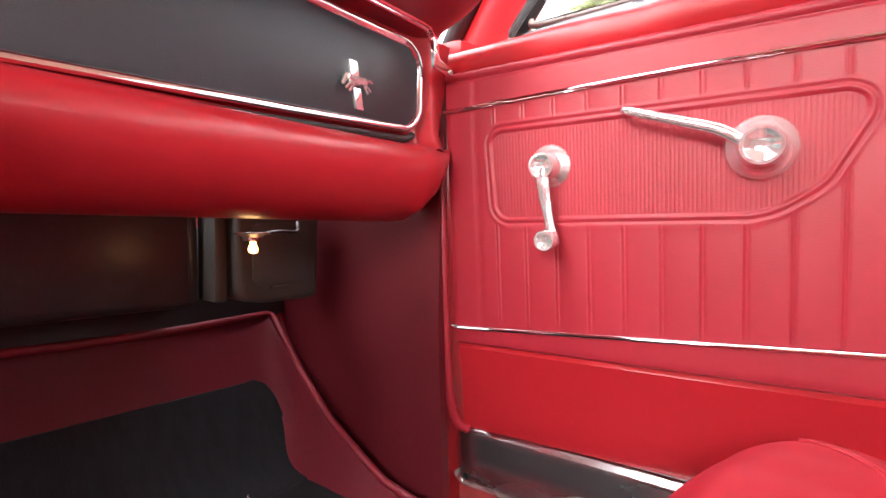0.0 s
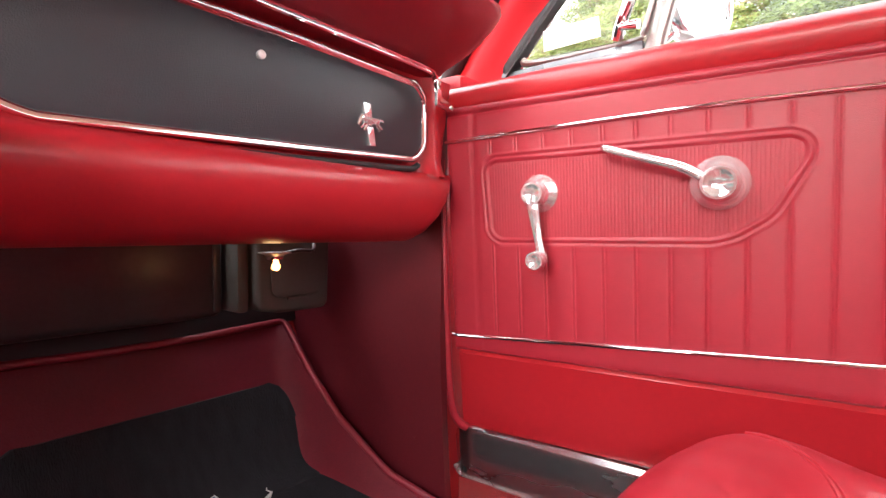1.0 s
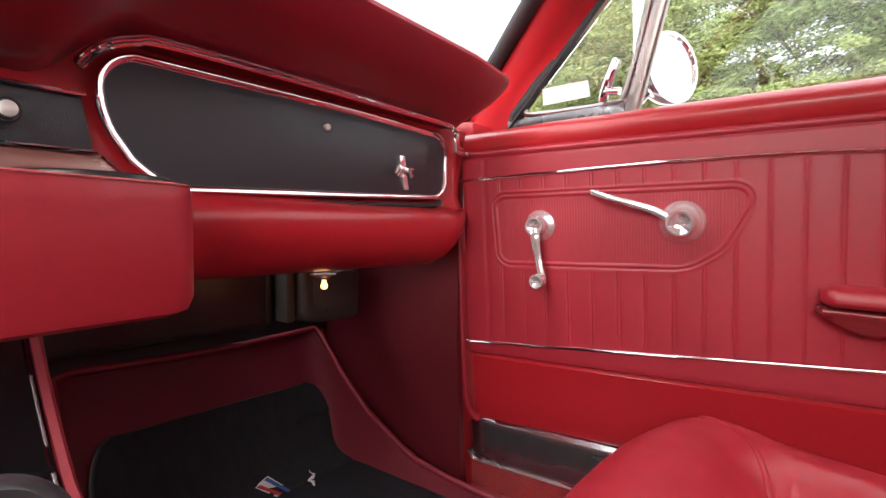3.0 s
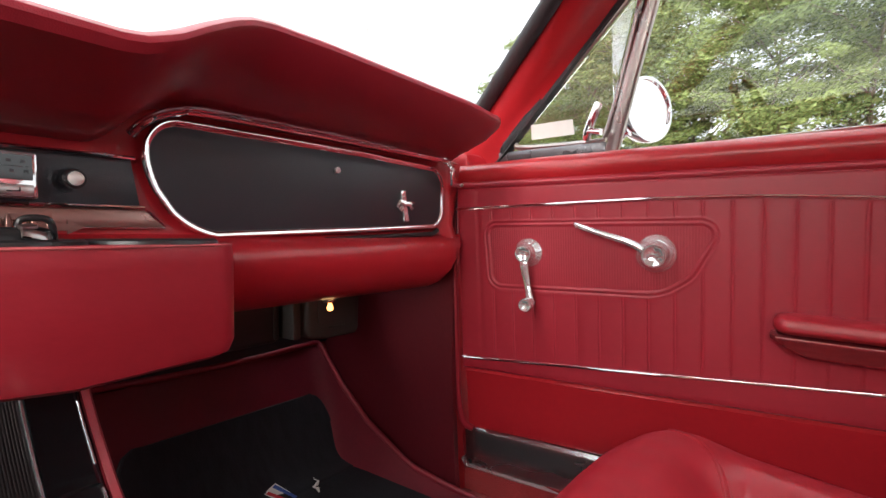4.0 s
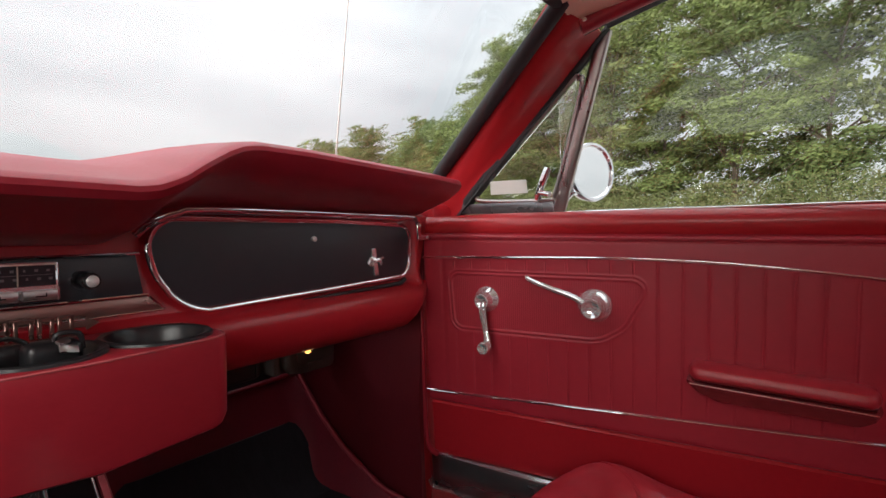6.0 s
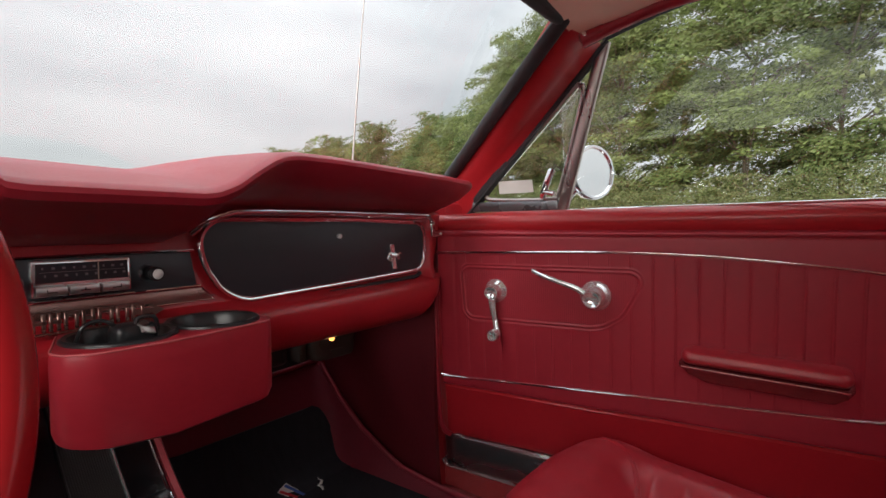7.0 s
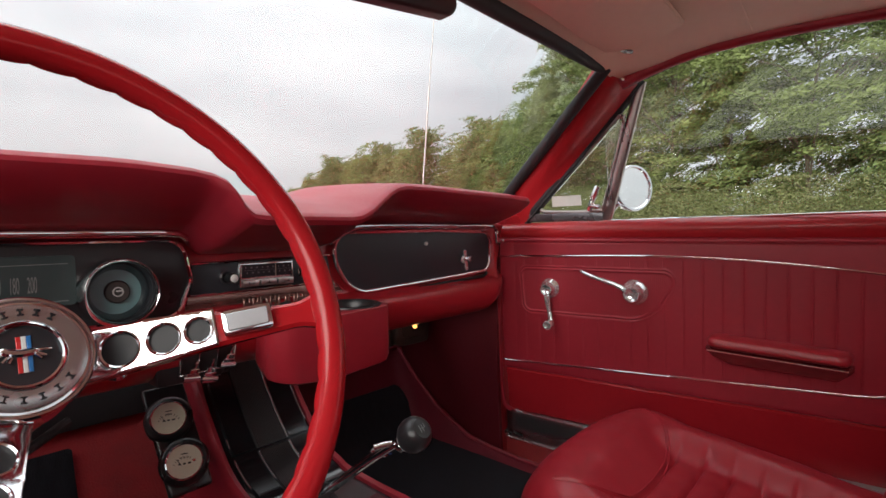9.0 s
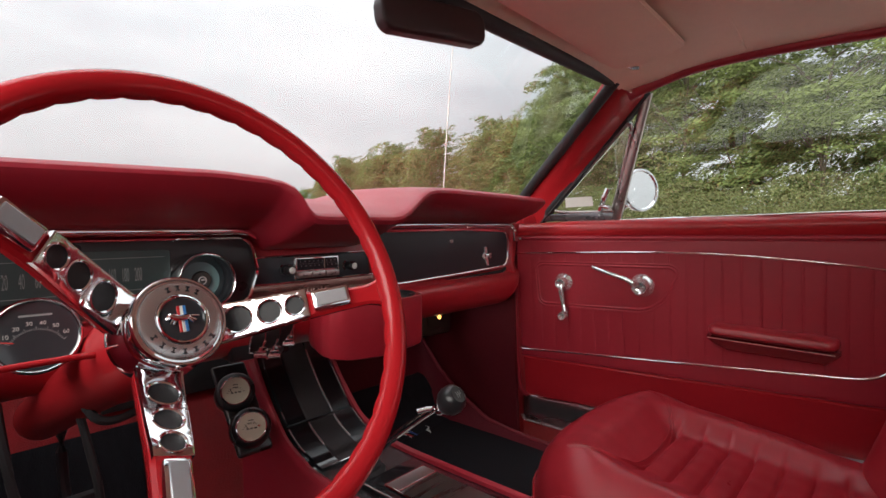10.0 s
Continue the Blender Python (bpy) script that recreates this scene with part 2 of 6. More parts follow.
def plate(bm, outline, depth, m, bevel=0.0, seg=2):
    """A flat outline (x, y of m), made thick along z of m, with rounded front edges."""
    base = [bm.verts.new(m @ Vector((x, y, 0))) for x, y in outline]
    f = bm.faces.new(base)
    made = bmesh.ops.extrude_face_region(bm, geom=[f])
    top = [v for v in made["geom"] if isinstance(v, bmesh.types.BMVert)]
    shift = m.to_3x3() @ Vector((0, 0, depth))
    bmesh.ops.translate(bm, verts=top, vec=shift)
    if bevel:
        tops = set(top)
        edges = [e for e in {e for v in top for e in v.link_edges} if e.verts[0] in tops and e.verts[1] in tops]
        bmesh.ops.bevel(bm, geom=edges, offset=bevel, segments=seg, profile=0.5, affect="EDGES")
    return bm


def rounded(corners, n=6):
    """An outline with rounded corners, from rows of (x, y, radius)."""
    out, k = [], len(corners)
    for i, (x, y, r) in enumerate(corners):
        p, a, b = Vector((x, y)), Vector(corners[i - 1][:2]), Vector(corners[(i + 1) % k][:2])
        da, db = (a - p).normalized(), (b - p).normalized()
        ang = da.angle(db)
        if r <= 0:
            out.append((x, y))
            continue
        t = min(r / math.tan(ang / 2), (a - p).length * 0.49, (b - p).length * 0.49)
        s, e = p + da * t, p + db * t
        for j in range(n + 1):
            f = j / n
            q = (1 - f) ** 2 * s + 2 * f * (1 - f) * p * 0.62 + 2 * f * (1 - f) * 0.38 * (s + e) / 2 + f * f * e
            out.append((q.x, q.y))
    return out


def thick(bm, t):
    bmesh.ops.recalc_face_normals(bm, faces=bm.faces)
    bmesh.ops.solidify(bm, geom=list(bm.faces), thickness=t)
    return bm


def lerp(x, rows):
    """Linear between rows of (x, value), x rising."""
    if x <= rows[0][0]:
        return rows[0][1]
    for (a, p), (b, q) in zip(rows, rows[1:]):
        if x <= b:
            return p + (q - p) * (x - a) / (b - a)
    return rows[-1][1]


def ease(x, rows):
    """As lerp, with soft steps."""
    if x <= rows[0][0]:
        return rows[0][1]
    for (a, p), (b, q) in zip(rows, rows[1:]):
        if x <= b:
            f = (x - a) / (b - a)
            return p + (q - p) * f * f * (3 - 2 * f)
    return rows[-1][1]


def flow(x, rows):
    """A smooth curve through rows of (x, value), x rising."""
    if x <= rows[0][0]:
        return rows[0][1]
    k = len(rows)
    for i in range(k - 1):
        (a, p), (b, q) = rows[i], rows[i + 1]
        if x <= b:
            (a0, p0), (b1, q1) = rows[max(i - 1, 0)], rows[min(i + 2, k - 1)]
            w = b - a
            m0, m1 = (q - p0) / (b - a0) * w, (q1 - p) / (b1 - a) * w
            f = (x - a) / w
            return p * (2 * f ** 3 - 3 * f * f + 1) + m0 * (f ** 3 - 2 * f * f + f) + q * (3 * f * f - 2 * f ** 3) + m1 * (f ** 3 - f * f)
    return rows[-1][1]


def span(a, b, n):
    return [a + (b - a) * i / (n - 1) for i in range(n)]


# ---- outside: ground ----
# unseen ground, kept pale so that it bounces light up to the headliner
bm = bmesh.new()
grid(bm, [[(x, y, 0) for y in (-1500, -200, -40, 0, 40, 200, 1500)] for x in (-1500, -200, -40, 0, 40, 200, 1500)])
single("ground", bm, M["bounceground"], "unseen ground round the car, pale to bounce light up", "ground", "structure")


# ---- car body: floor, walls, roof ----
def door_x(y, z, off=0.0):
    """The inner face of the passenger door: it runs outwards to the rear and leans out towards the sill."""
    return 0.7037 - 0.121 * y + 0.07 * (0.78 - z) - off


FLOOR = [(-1.6, 0.255), (0.55, 0.255), (0.64, 0.262), (0.68, 0.31), (0.78, 0.53), (0.80, 0.60), (0.80, 0.92)]
bm = bmesh.new()
grid(bm, [[(x, y, z) for y, z in FLOOR] for x in (-0.74, -0.3, 0.3, 0.745)])
thick(bm, 0.02)
single("floor", bm, M["carpet"], "red loop carpet over the floor and toe board", "floor", "structure")

# side below the door and the kick panel ahead of it
bm = bmesh.new()
KICK = [(0.845, 0.655), (0.56, 0.652), (0.535, 0.650), (0.40, 0.655), (0.30, 0.662), (0.25, 0.67)]
grid(bm, [[(x + 0.012 * math.sin(3.0 * (y - 0.40)), y, z) for z, x in KICK] for y in span(0.395, 0.83, 12)])
thick(bm, 0.012)
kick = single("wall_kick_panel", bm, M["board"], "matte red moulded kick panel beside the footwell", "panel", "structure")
for y, z in ((0.444, 0.535), (0.452, 0.362)):
    bm = bmesh.new()
    lathe(bm, [(0, 0.0045), (0.002, 0.004), (0.0042, 0.002), (0.005, 0.0)], axis((0.651, y, z), (-1, 0, 0)), 14)
    part("screw", bm, M["black"] if z > 0.5 else M["board"], kick, "dark panel screw" if z > 0.5 else "")

bm = bmesh.new()
grid(bm, [[(x, y, z) for x, z in ((0.708, 0.24), (0.708, 0.303), (0.730, 0.306), (0.730, 0.345))] for y in span(-1.0, 0.82, 12)])
thick(bm, 0.01)
single("wall_sill", bm, M["carpet"], "red loop carpet on the inner sill", "sill", "structure")

# plain sides that close the car where it is not seen
bm = bmesh.new()
box(bm, (-0.735, -0.12, 0.555), (0.03, 1.06, 0.63), 0.01)
single("wall_driver_door", bm, M["vinyl"], "red vinyl driver door with its window wound down", "door panel", "structure")
bm = bmesh.new()
box(bm, (-0.735, 0.61, 0.60), (0.03, 0.44, 0.50), 0.01)
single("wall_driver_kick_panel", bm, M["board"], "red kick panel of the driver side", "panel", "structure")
bm = bmesh.new()
box(bm, (-0.755, -1.08, 0.60), (0.03, 0.86, 0.66), 0.01)
single("wall_driver_quarter", bm, M["vinyl"], "red vinyl rear quarter panel", "panel", "structure")
bm = bmesh.new()
box(bm, (0, -1.50, 0.56), (1.48, 0.03, 0.62), 0.01)
single("wall_rear", bm, M["vinyl"], "red vinyl rear bulkhead", "panel", "structure")
bm = bmesh.new()
box(bm, (0.775, -1.0, 0.60), (0.03, 1.02, 0.66), 0.01)
single("wall_quarter", bm, M["vinyl"], "red vinyl rear quarter panel", "panel", "structure")
# unseen rear pillars, added and set so as to limit light from behind
for sign in (-1, 1):
    bm = bmesh.new()
    grid(bm, [[(sign * (0.765 - 0.22 * (z - 0.92)), y + 0.25 * (z - 0.92), z) for z in (0.915, 1.0, 1.1, 1.19)] for y in (-1.52, -1.3, -1.02 if sign > 0 else -0.72)])
    thick(bm, 0.02)
    single("wall_unseen_rear_pillar", bm, M["vinyl"], "unseen red rear roof pillar added to hold back light from behind", "pillar", "structure")
# shelf out of view, added to cut the light coming from the rear
bm = bmesh.new()
box(bm, (0, -1.30, 0.875), (1.50, 0.42, 0.02), 0.005)
single("unseen_parcel_shelf", bm, M["carpet"], "unseen red carpeted shelf added to block light below the rear window", "shelf", "structure")
bm = bmesh.new()
grid(bm, [[(x, 0.835, z) for z in (0.25, 0.6, 0.94)] for x in (-0.75, 0, 0.75)])
thick(bm, 0.02)
single("wall_firewall", bm, M["rubber"], "black insulated firewall behind the dashboard", "firewall", "structure")


def roof_rail(y):
    return lerp(-y, [(-0.06, 1.172), (0.0, 1.188), (0.07, 1.205), (0.15, 1.211), (0.26, 1.209), (0.40, 1.200), (0.70, 1.175), (1.2, 1.11)])


def header(x):
    return 0.100 - 0.09 * (x / 0.62) ** 2 * 0.35


bm = bmesh.new()
rows = []
for i, v in enumerate(span(0, 1, 22)):
    row = []
    for x in span(-0.625, 0.625, 31):
        q = abs(x) / 0.625
        y0 = header(x)
        y = y0 - v * (1.25 + y0)
        edge = roof_rail(min(y, 0.05))
        crown = 1.252 - 0.02 * v - 0.10 * max(v - 0.55, 0) ** 2 * 4
        crown = crown - 0.042 * (1 - min(v / 0.10, 1)) ** 2
        z = crown - (crown - edge) * q ** 3.2
        row.append((x, y, z))
    rows.append(row)
grid(bm, rows)
thick(bm, 0.004)
single("ceiling", bm, M["headliner"], "beige vinyl headliner of the car roof", "headliner", "structure")
# headliner seam
bm = bmesh.new()
tube(bm, [(x, -0.175, 1.2515 - 0.042 * (abs(x) / 0.625) ** 3.2 - 0.004) for x in span(-0.60, 0.60, 25)], 0.0022, 6)
single("trim_headliner_seam", bm, M["headliner"], "stitched seam across the beige headliner", "seam", "structure")

bm = bmesh.new()
grid(bm, [[(x * 1.04, header(x) + 0.03 - v * 1.36, 1.285 - 0.075 * (abs(x) / 0.625) ** 3 - 0.08 * max(v - 0.5, 0)) for x in span(-0.625, 0.625, 15)] for v in span(0, 1, 8)])
thick(bm, 0.003)
single("roof_skin", bm, M["white"], "white painted steel roof of the car", "roof", "structure")

# red roof rail trim over the door opening
rail = [(0.606, 0.058, 1.166), (0.621, 0.0, 1.188), (0.626, -0.07, 1.204), (0.627, -0.15, 1.209), (0.626, -0.26, 1.207), (0.624, -0.38, 1.199), (0.62, -0.6, 1.182), (0.615, -0.95, 1.145), (0.61, -1.22, 1.10)]
bm = bmesh.new()
tube(bm, smooth([(x, y, z - 0.002) for x, y, z in rail], 60), 0.0122, 12)
single("trim_roof_rail", bm, M["pad"], "red vinyl roof rail trim over the door opening", "trim", "structure")
bm = bmesh.new()
tube(bm, smooth([(x + 0.013, y, z - 0.006) for x, y, z in rail], 60), 0.0045, 8)
tube(bm, [(0.700, y, roof_rail(y) + 0.024) for y in span(0.05, -1.0, 24)], 0.010, 8)
single("trim_weatherstrip", bm, M["rubber"], "black rubber weatherstrip along the door opening", "trim", "structure")


# A-pillar and windscreen
def pane_x(z):
    return 0.735 - 0.13 * (z - 0.89)


def on_pane(y, z, off=0.0):
    """A point of the plane of the side windows, off metres inwards."""
    return Vector((pane_x(z) - off, y, z))


PA, PB = Vector((0.770, 0.475, 0.919)), Vector((0.570, 0.060, 1.193))
QA, QB = Vector((0.739, 0.363, 0.884)), Vector((0.680, 0.049, 1.178))


def pillar(sign):
    bm = bmesh.new()
    rows = []
    for f in span(-0.30, 1.0, 16):
        a, b = PA.lerp(PB, f), QA.lerp(QB, f)
        d = b - a
        nrm = d.cross(PB - PA).normalized()
        if nrm.x > 0:
            nrm = -nrm
        sec = [a - nrm * 0.035, a, a + d * 0.10 + nrm * 0.007, a + d * 0.35 + nrm * 0.010, a + d * 0.62 + nrm * 0.006, a + d * 0.72 + nrm * 0.001, a + d * 0.95 + nrm * 0.001, b, b - nrm * 0.02, a - nrm * 0.045]
        rows.append([(sign * p.x, p.y, p.z) for p in sec])
    grid(bm, rows, close_v=True, cap=True)
    return bm


single("wall_pillar", pillar(1), M["paint"], "glossy red painted windscreen pillar", "pillar", "structure")
single("wall_pillar_driver", pillar(-1), M["paint"], "glossy red painted windscreen pillar", "pillar", "structure")

bm = bmesh.new()
grid(bm, [[QA.lerp(QB, f) + Vector((-0.0005, 0.002, 0.001)), QA.lerp(QB, f).lerp(on_pane(0.354 - 0.304 * f, 0.886 + 0.292 * f), 0.5) + Vector((-0.004, 0, 0)), on_pane(0.354 - 0.304 * f, 0.886 + 0.292 * f, -0.004)] for f in span(-0.05, 1.03, 14)])
thick(bm, 0.004)
single("trim_pillar_seal", bm, M["rubber"], "black rubber seal between pillar and quarter window", "seal", "structure")
bm = bmesh.new()
box(bm, (0.745, 0.62, 0.845), (0.13, 0.46, 0.13), 0.02)
single("wall_cowl_side", bm, M["metalred"], "red painted cowl side beside the dashboard", "panel", "structure")

low = smooth([(-0.770, 0.475, 0.925), (-0.52, 0.62, 0.942), (0, 0.69, 0.95), (0.52, 0.62, 0.942), (0.770, 0.475, 0.925)], 33)
high = [Vector((x, header(x) + 0.002, 1.205 - 0.012 * (x / 0.57) ** 2)) for x in span(-0.572, 0.572, 33)]
bm = bmesh.new()
grid(bm, [[a.lerp(b, f) + Vector((0, 0.02, 0.012)) * math.sin(math.pi * f) for a, b in zip(low, high)] for f in span(0, 1, 9)])
thick(bm, 0.005)
screen = single("window_windscreen", bm, M["glass"], "clear curved windscreen glass", "windscreen", "structure")
screen.visible_shadow = False
bm = bmesh.new()
ring = [*high, *[Vector(PB).lerp(PA, f) + Vector((-0.010, 0.006, 0.004)) for f in span(0.0, 1.0, 12)]]
tube(bm, ring, 0.0145, 10)
single("trim_windscreen_seal", bm, M["rubber"], "black rubber windscreen seal", "seal", "structure")


# ---- passenger door ----
door = thing("door_1", (0.72, 0.0, 0.38), "closed red passenger door with pleated vinyl trim and chrome strips", "door", kind="structure")
OVAL = rounded([(0.330, 0.767, 0.014), (0.324, 0.663, 0.016), (0.052, 0.664, 0.05), (0.012, 0.690, 0.03), (-0.030, 0.768, 0.016)], 6)


def oval_distance(y, z):
    """Signed distance from the outline of the ribbed insert (inside: minus)."""
    best, inside, k = 1e9, False, len(OVAL)
    for i in range(k):
        (ax, ay), (bx, by) = OVAL[i], OVAL[(i + 1) % k]
        dx, dy = bx - ax, by - ay
        t = max(0, min(1, ((y - ax) * dx + (z - ay) * dy) / (dx * dx + dy * dy + 1e-12)))
        best = min(best, math.hypot(y - ax - t * dx, z - ay - t * dy))
        if (ay > z) != (by > z) and y < (bx - ax) * (z - ay) / (by - ay) + ax:
            inside = not inside
    return -best if inside else best


STRIP = [(p.x, p.z) for p in smooth([(-0.40, 0, 0.797), (-0.2, 0, 0.8025), (0.0, 0, 0.8055), (0.18, 0, 0.799), (0.40, 0, 0.776), (0.62, 0, 0.738)], 60)]


def top_strip(y):
    return lerp(-y, STRIP)


def low_strip(y):
    return lerp(-y, [(-0.40, 0.524), (0.03, 0.543), (0.33, 0.556), (0.345, 0.558), (0.365, 0.562), (0.385, 0.573), (0.40, 0.590), (0.412, 0.615)])


def bump_at(d, w):
    return math.exp(-(d / w) ** 2)


PITCH = 0.0363


def panel_height(y, z):
    h = 0.010
    d = oval_distance(y, z) if -0.07 < y < 0.37 and 0.64 < z < 0.80 else 1.0
    ts, ls = top_strip(y), low_strip(y)
    if d > 0.009 and ls + 0.004 < z < ts - 0.004 and y < 0.345:
        u = (y - 0.032) / PITCH
        u = (u - round(u)) * PITCH
        fade = min((d - 0.009) / 0.004, 1.0) * min((z - ls - 0.004) / 0.006, 1) * min((ts - 0.004 - z) / 0.004, 1)
        h += fade * 0.6 * (-0.0004 * math.cos(2 * math.pi * u / PITCH) + 0.0008 * bump_at(u, 0.0012) - 0.0008 * (bump_at(u - 0.0022, 0.0012) + bump_at(u + 0.0022, 0.0012)))
    if d < 0.05:
        h += 0.0008 * bump_at(d - 0.0015, 0.0021) + 0.0007 * bump_at(d - 0.0080, 0.0021) - 0.0007 * bump_at(d - 0.0048, 0.0016)
        if d < 0:
            h -= 0.0016 * min(-d / 0.003, 1)
    if z > ts:
        h -= 0.003 * min((z - ts) / 0.05, 1) ** 2
        h -= 0.0016 * bump_at(z - 0.8335, 0.0016)
        if z > 0.8335:
            h += 0.0022 * math.sin(math.pi * min((z - 0.8335) / 0.014, 1))
    h -= 0.0022 * bump_at(y - 0.347, 0.0016)
    edge = min(0.393 - y, y + 0.60, z - 0.5015, 0.8465 - z)
    h -= 0.008 * max(0, 1 - edge / 0.007) ** 2
    return h


bm = bmesh.new()
ys = {round(v, 5) for v in span(0.393, 0.340, 14) + span(0.339, -0.045, 300) + span(-0.05, -0.60, 60)}
ys |= {round(0.032 + k * PITCH + d, 5) for k in range(-17, 9) for d in (-0.0045, -0.0034, -0.0028, -0.0022, -0.0016, -0.0010, -0.0005, 0, 0.0005, 0.0010, 0.0016, 0.0022, 0.0028, 0.0034, 0.0045)}
ys = sorted((v for v in ys if -0.60 <= v <= 0.393), reverse=True)
zs = span(0.5015, 0.655, 34) + span(0.657, 0.80, 150) + span(0.802, 0.8465, 40)
grid(bm, [[(door_x(y, z, panel_height(y, z)), y, z) for z in zs] for y in ys])
part("trim_panel", bm, M["vinyl"], door, "pleated red vinyl trim panel")

# ribs of the insert
bm = bmesh.new()
step = 0.0040
y = 0.3255
while y > -0.030:
    inside = [z for z in span(0.655, 0.78, 126) if oval_distance(y - step / 2, z) < -0.0015]
    if len(inside) > 4:
        z0, z1 = inside[0], inside[-1]
        prof = [(0, 0.0), (0.18, 0.0002), (0.5, 0.00032), (0.82, 0.0002), (1, 0.0)]
        grid(bm, [[(door_x(y - f * step, z, 0.0084 + h), y - f * step, z) for f, h in prof] for z in span(z0, z1, 4)])
    y -= step
part("ribbed_insert", bm, M["vinyl"], door, "fine ribbed red vinyl insert", angle=80)["kind"] = "stuff"

# painted lower door and the rounded sill cap at the window
bm = bmesh.new()
grid(bm, [[(door_x(y, z, o), y, z) for z, o in ((0.384 + 0.0 * y, -0.012), (0.388, 0.001), (0.396, 0.004), (0.43, 0.0045), (0.48, 0.006), (0.498, 0.008), (0.503, 0.003), (0.503, -0.01))] for y in [0.385, 0.383] + span(0.375, -0.62, 20)])
thick(bm, 0.003)
part("lower_panel", bm, M["metalred"], door, "plain red painted lower door panel")
bm = bmesh.new()
CAP = [(0.842, -0.006), (0.8445, -0.001), (0.850, 0.0020), (0.860, 0.0036), (0.870, 0.0012), (0.879, -0.007), (0.8845, -0.020), (0.8855, -0.034), (0.884, -0.045), (0.86, -0.05)]


def cap_lift(y):
    return ease(-y, [(-0.42, -0.006), (-0.2, 0.0), (0.1, 0.003), (0.35, 0.006), (0.62, 0.008)])


def cap_wave(y):
    return ease(-y, [(-0.16, 0.0), (-0.11, 0.004)])


grid(bm, [[(door_x(y, z, o + (cap_wave(y) if 0.855 < z < 0.885 else 0)), y, z + cap_lift(y) * (z > 0.85)) for z, o in CAP] for y in span(0.405, -0.62, 50)])
part("sill_cap", bm, M["paint"], door, "glossy red painted window sill cap")
bm = bmesh.new()
grid(bm, [[(door_x(y, z, -0.010), y, z) for z in (0.39, 0.6, 0.875)] for y in span(0.385, -0.62, 6)])
thick(bm, -0.004)
part("door_shell", bm, M["metalred"], door)

bm = bmesh.new()
pts = [(door_x(y, top_strip(y), 0.0125), y, top_strip(y)) for y in span(0.390, -0.60, 60)]
tube(bm, pts, 0.0016, 8, flat=1.6)
tube(bm, [(x - 0.0011, y, z) for x, y, z in pts], 0.0013, 8, flat=0.9)
part("upper_strip", bm, M["chrome"], door, "ridged chrome moulding strip")
bm = bmesh.new()
path = [(y, low_strip(y)) for y in span(0.392, -0.335, 40)] + [(-0.352, 0.5585), (-0.368, 0.563), (-0.384, 0.572), (-0.397, 0.586), (-0.408, 0.605), (-0.416, 0.64), (-0.421, 0.69), (-0.424, 0.76)]
pts = [(door_x(y, z, 0.0125), y, z) for y, z in path]
tube(bm, pts, 0.0016, 8, flat=1.6)
tube(bm, [(x - 0.0011, y, z) for x, y, z in pts], 0.0013, 8, flat=0.9)
part("lower_strip", bm, M["chrome"], door, "chrome moulding strip turned up at its rear end")


# window crank and inner handle
def disc_axis(y, z, off):
    return axis((door_x(y, z, off), y, z), (-1, -0.121, -0.07))


crank = part("window_crank", lathe(bmesh.new(), [(0.021, -0.002), (0.0262, 0.0), (0.0266, 0.003), (0.0258, 0.0045), (0.0172, 0.0120), (0.0160, 0.0145), (0.0152, 0.023), (0.0152, 0.031), (0.0148, 0.0335), (0.0128, 0.0335), (0.009, 0.0302), (0, 0.0290)], disc_axis(0.2565, 0.7215, 0.006) @ Matrix.Scale(0.92, 4), 40), M["bright"], door, "chrome window crank")
bm = bmesh.new()
arm = [(0.2540, 0.716, 0.030, 1.0), (0.2530, 0.702, 0.033, 1.05), (0.2500, 0.682, 0.034, 0.85), (0.2460, 0.663, 0.036, 0.72), (0.2420, 0.650, 0.040, 0.8), (0.2395, 0.640, 0.042, 0.95)]
tube(bm, smooth([(door_x(y, z, o), y, z) for y, z, o, s in arm], 24), 0.0072, 12, up=(1, 0.1, 0), flat=0.55, taper=[lerp(i / 23, [(k / 5, a[3]) for k, a in enumerate(arm)]) for i in range(24)])
part("crank_arm", bm, M["bright"], crank)
part("crank_knob", lathe(bmesh.new(), [(0.009, 0.0), (0.0098, 0.002), (0.0092, 0.004), (0.0086, 0.006), (0.0108, 0.012), (0.0112, 0.021), (0.0102, 0.0235), (0.0080, 0.0235), (0.0045, 0.0215), (0, 0.021)], disc_axis(0.2395, 0.640, 0.044), 24), M["bright"], crank)
handle = part("door_handle", lathe(bmesh.new(), [(0.026, -0.002), (0.0280, 0.0), (0.0288, 0.004), (0.0282, 0.0055), (0.0205, 0.0120), (0.0188, 0.0150), (0.0180, 0.029), (0.0180, 0.035), (0.0165, 0.0375), (0.0140, 0.0375), (0.0105, 0.0340), (0, 0.0330)], disc_axis(0.057, 0.724, 0.008), 48), M["bright"], door, "chrome inner door release handle")
bm = bmesh.new()
lever = [(0.062, 0.7235, 0.030, 1.1), (0.085, 0.739, 0.034, 1.0), (0.115, 0.7495, 0.036, 0.9), (0.145, 0.7595, 0.036, 0.8), (0.163, 0.766, 0.033, 0.75), (0.170, 0.769, 0.027, 0.6)]
tube(bm, smooth([(door_x(y, z, o), y, z) for y, z, o, s in lever], 24), 0.0052, 12, up=(0, 0.34, -0.94), flat=1.1, taper=[lerp(i / 23, [(k / 5, a[3]) for k, a in enumerate(lever)]) for i in range(24)])
part("lever", bm, M["bright"], handle)

M["resttrim"] = surface("glossy_dark_red_trim", (0.30, 0.06, 0.07), 0.20, metal=0.65, var=0.2, var_scale=45, stretch=(1, 1, 5))

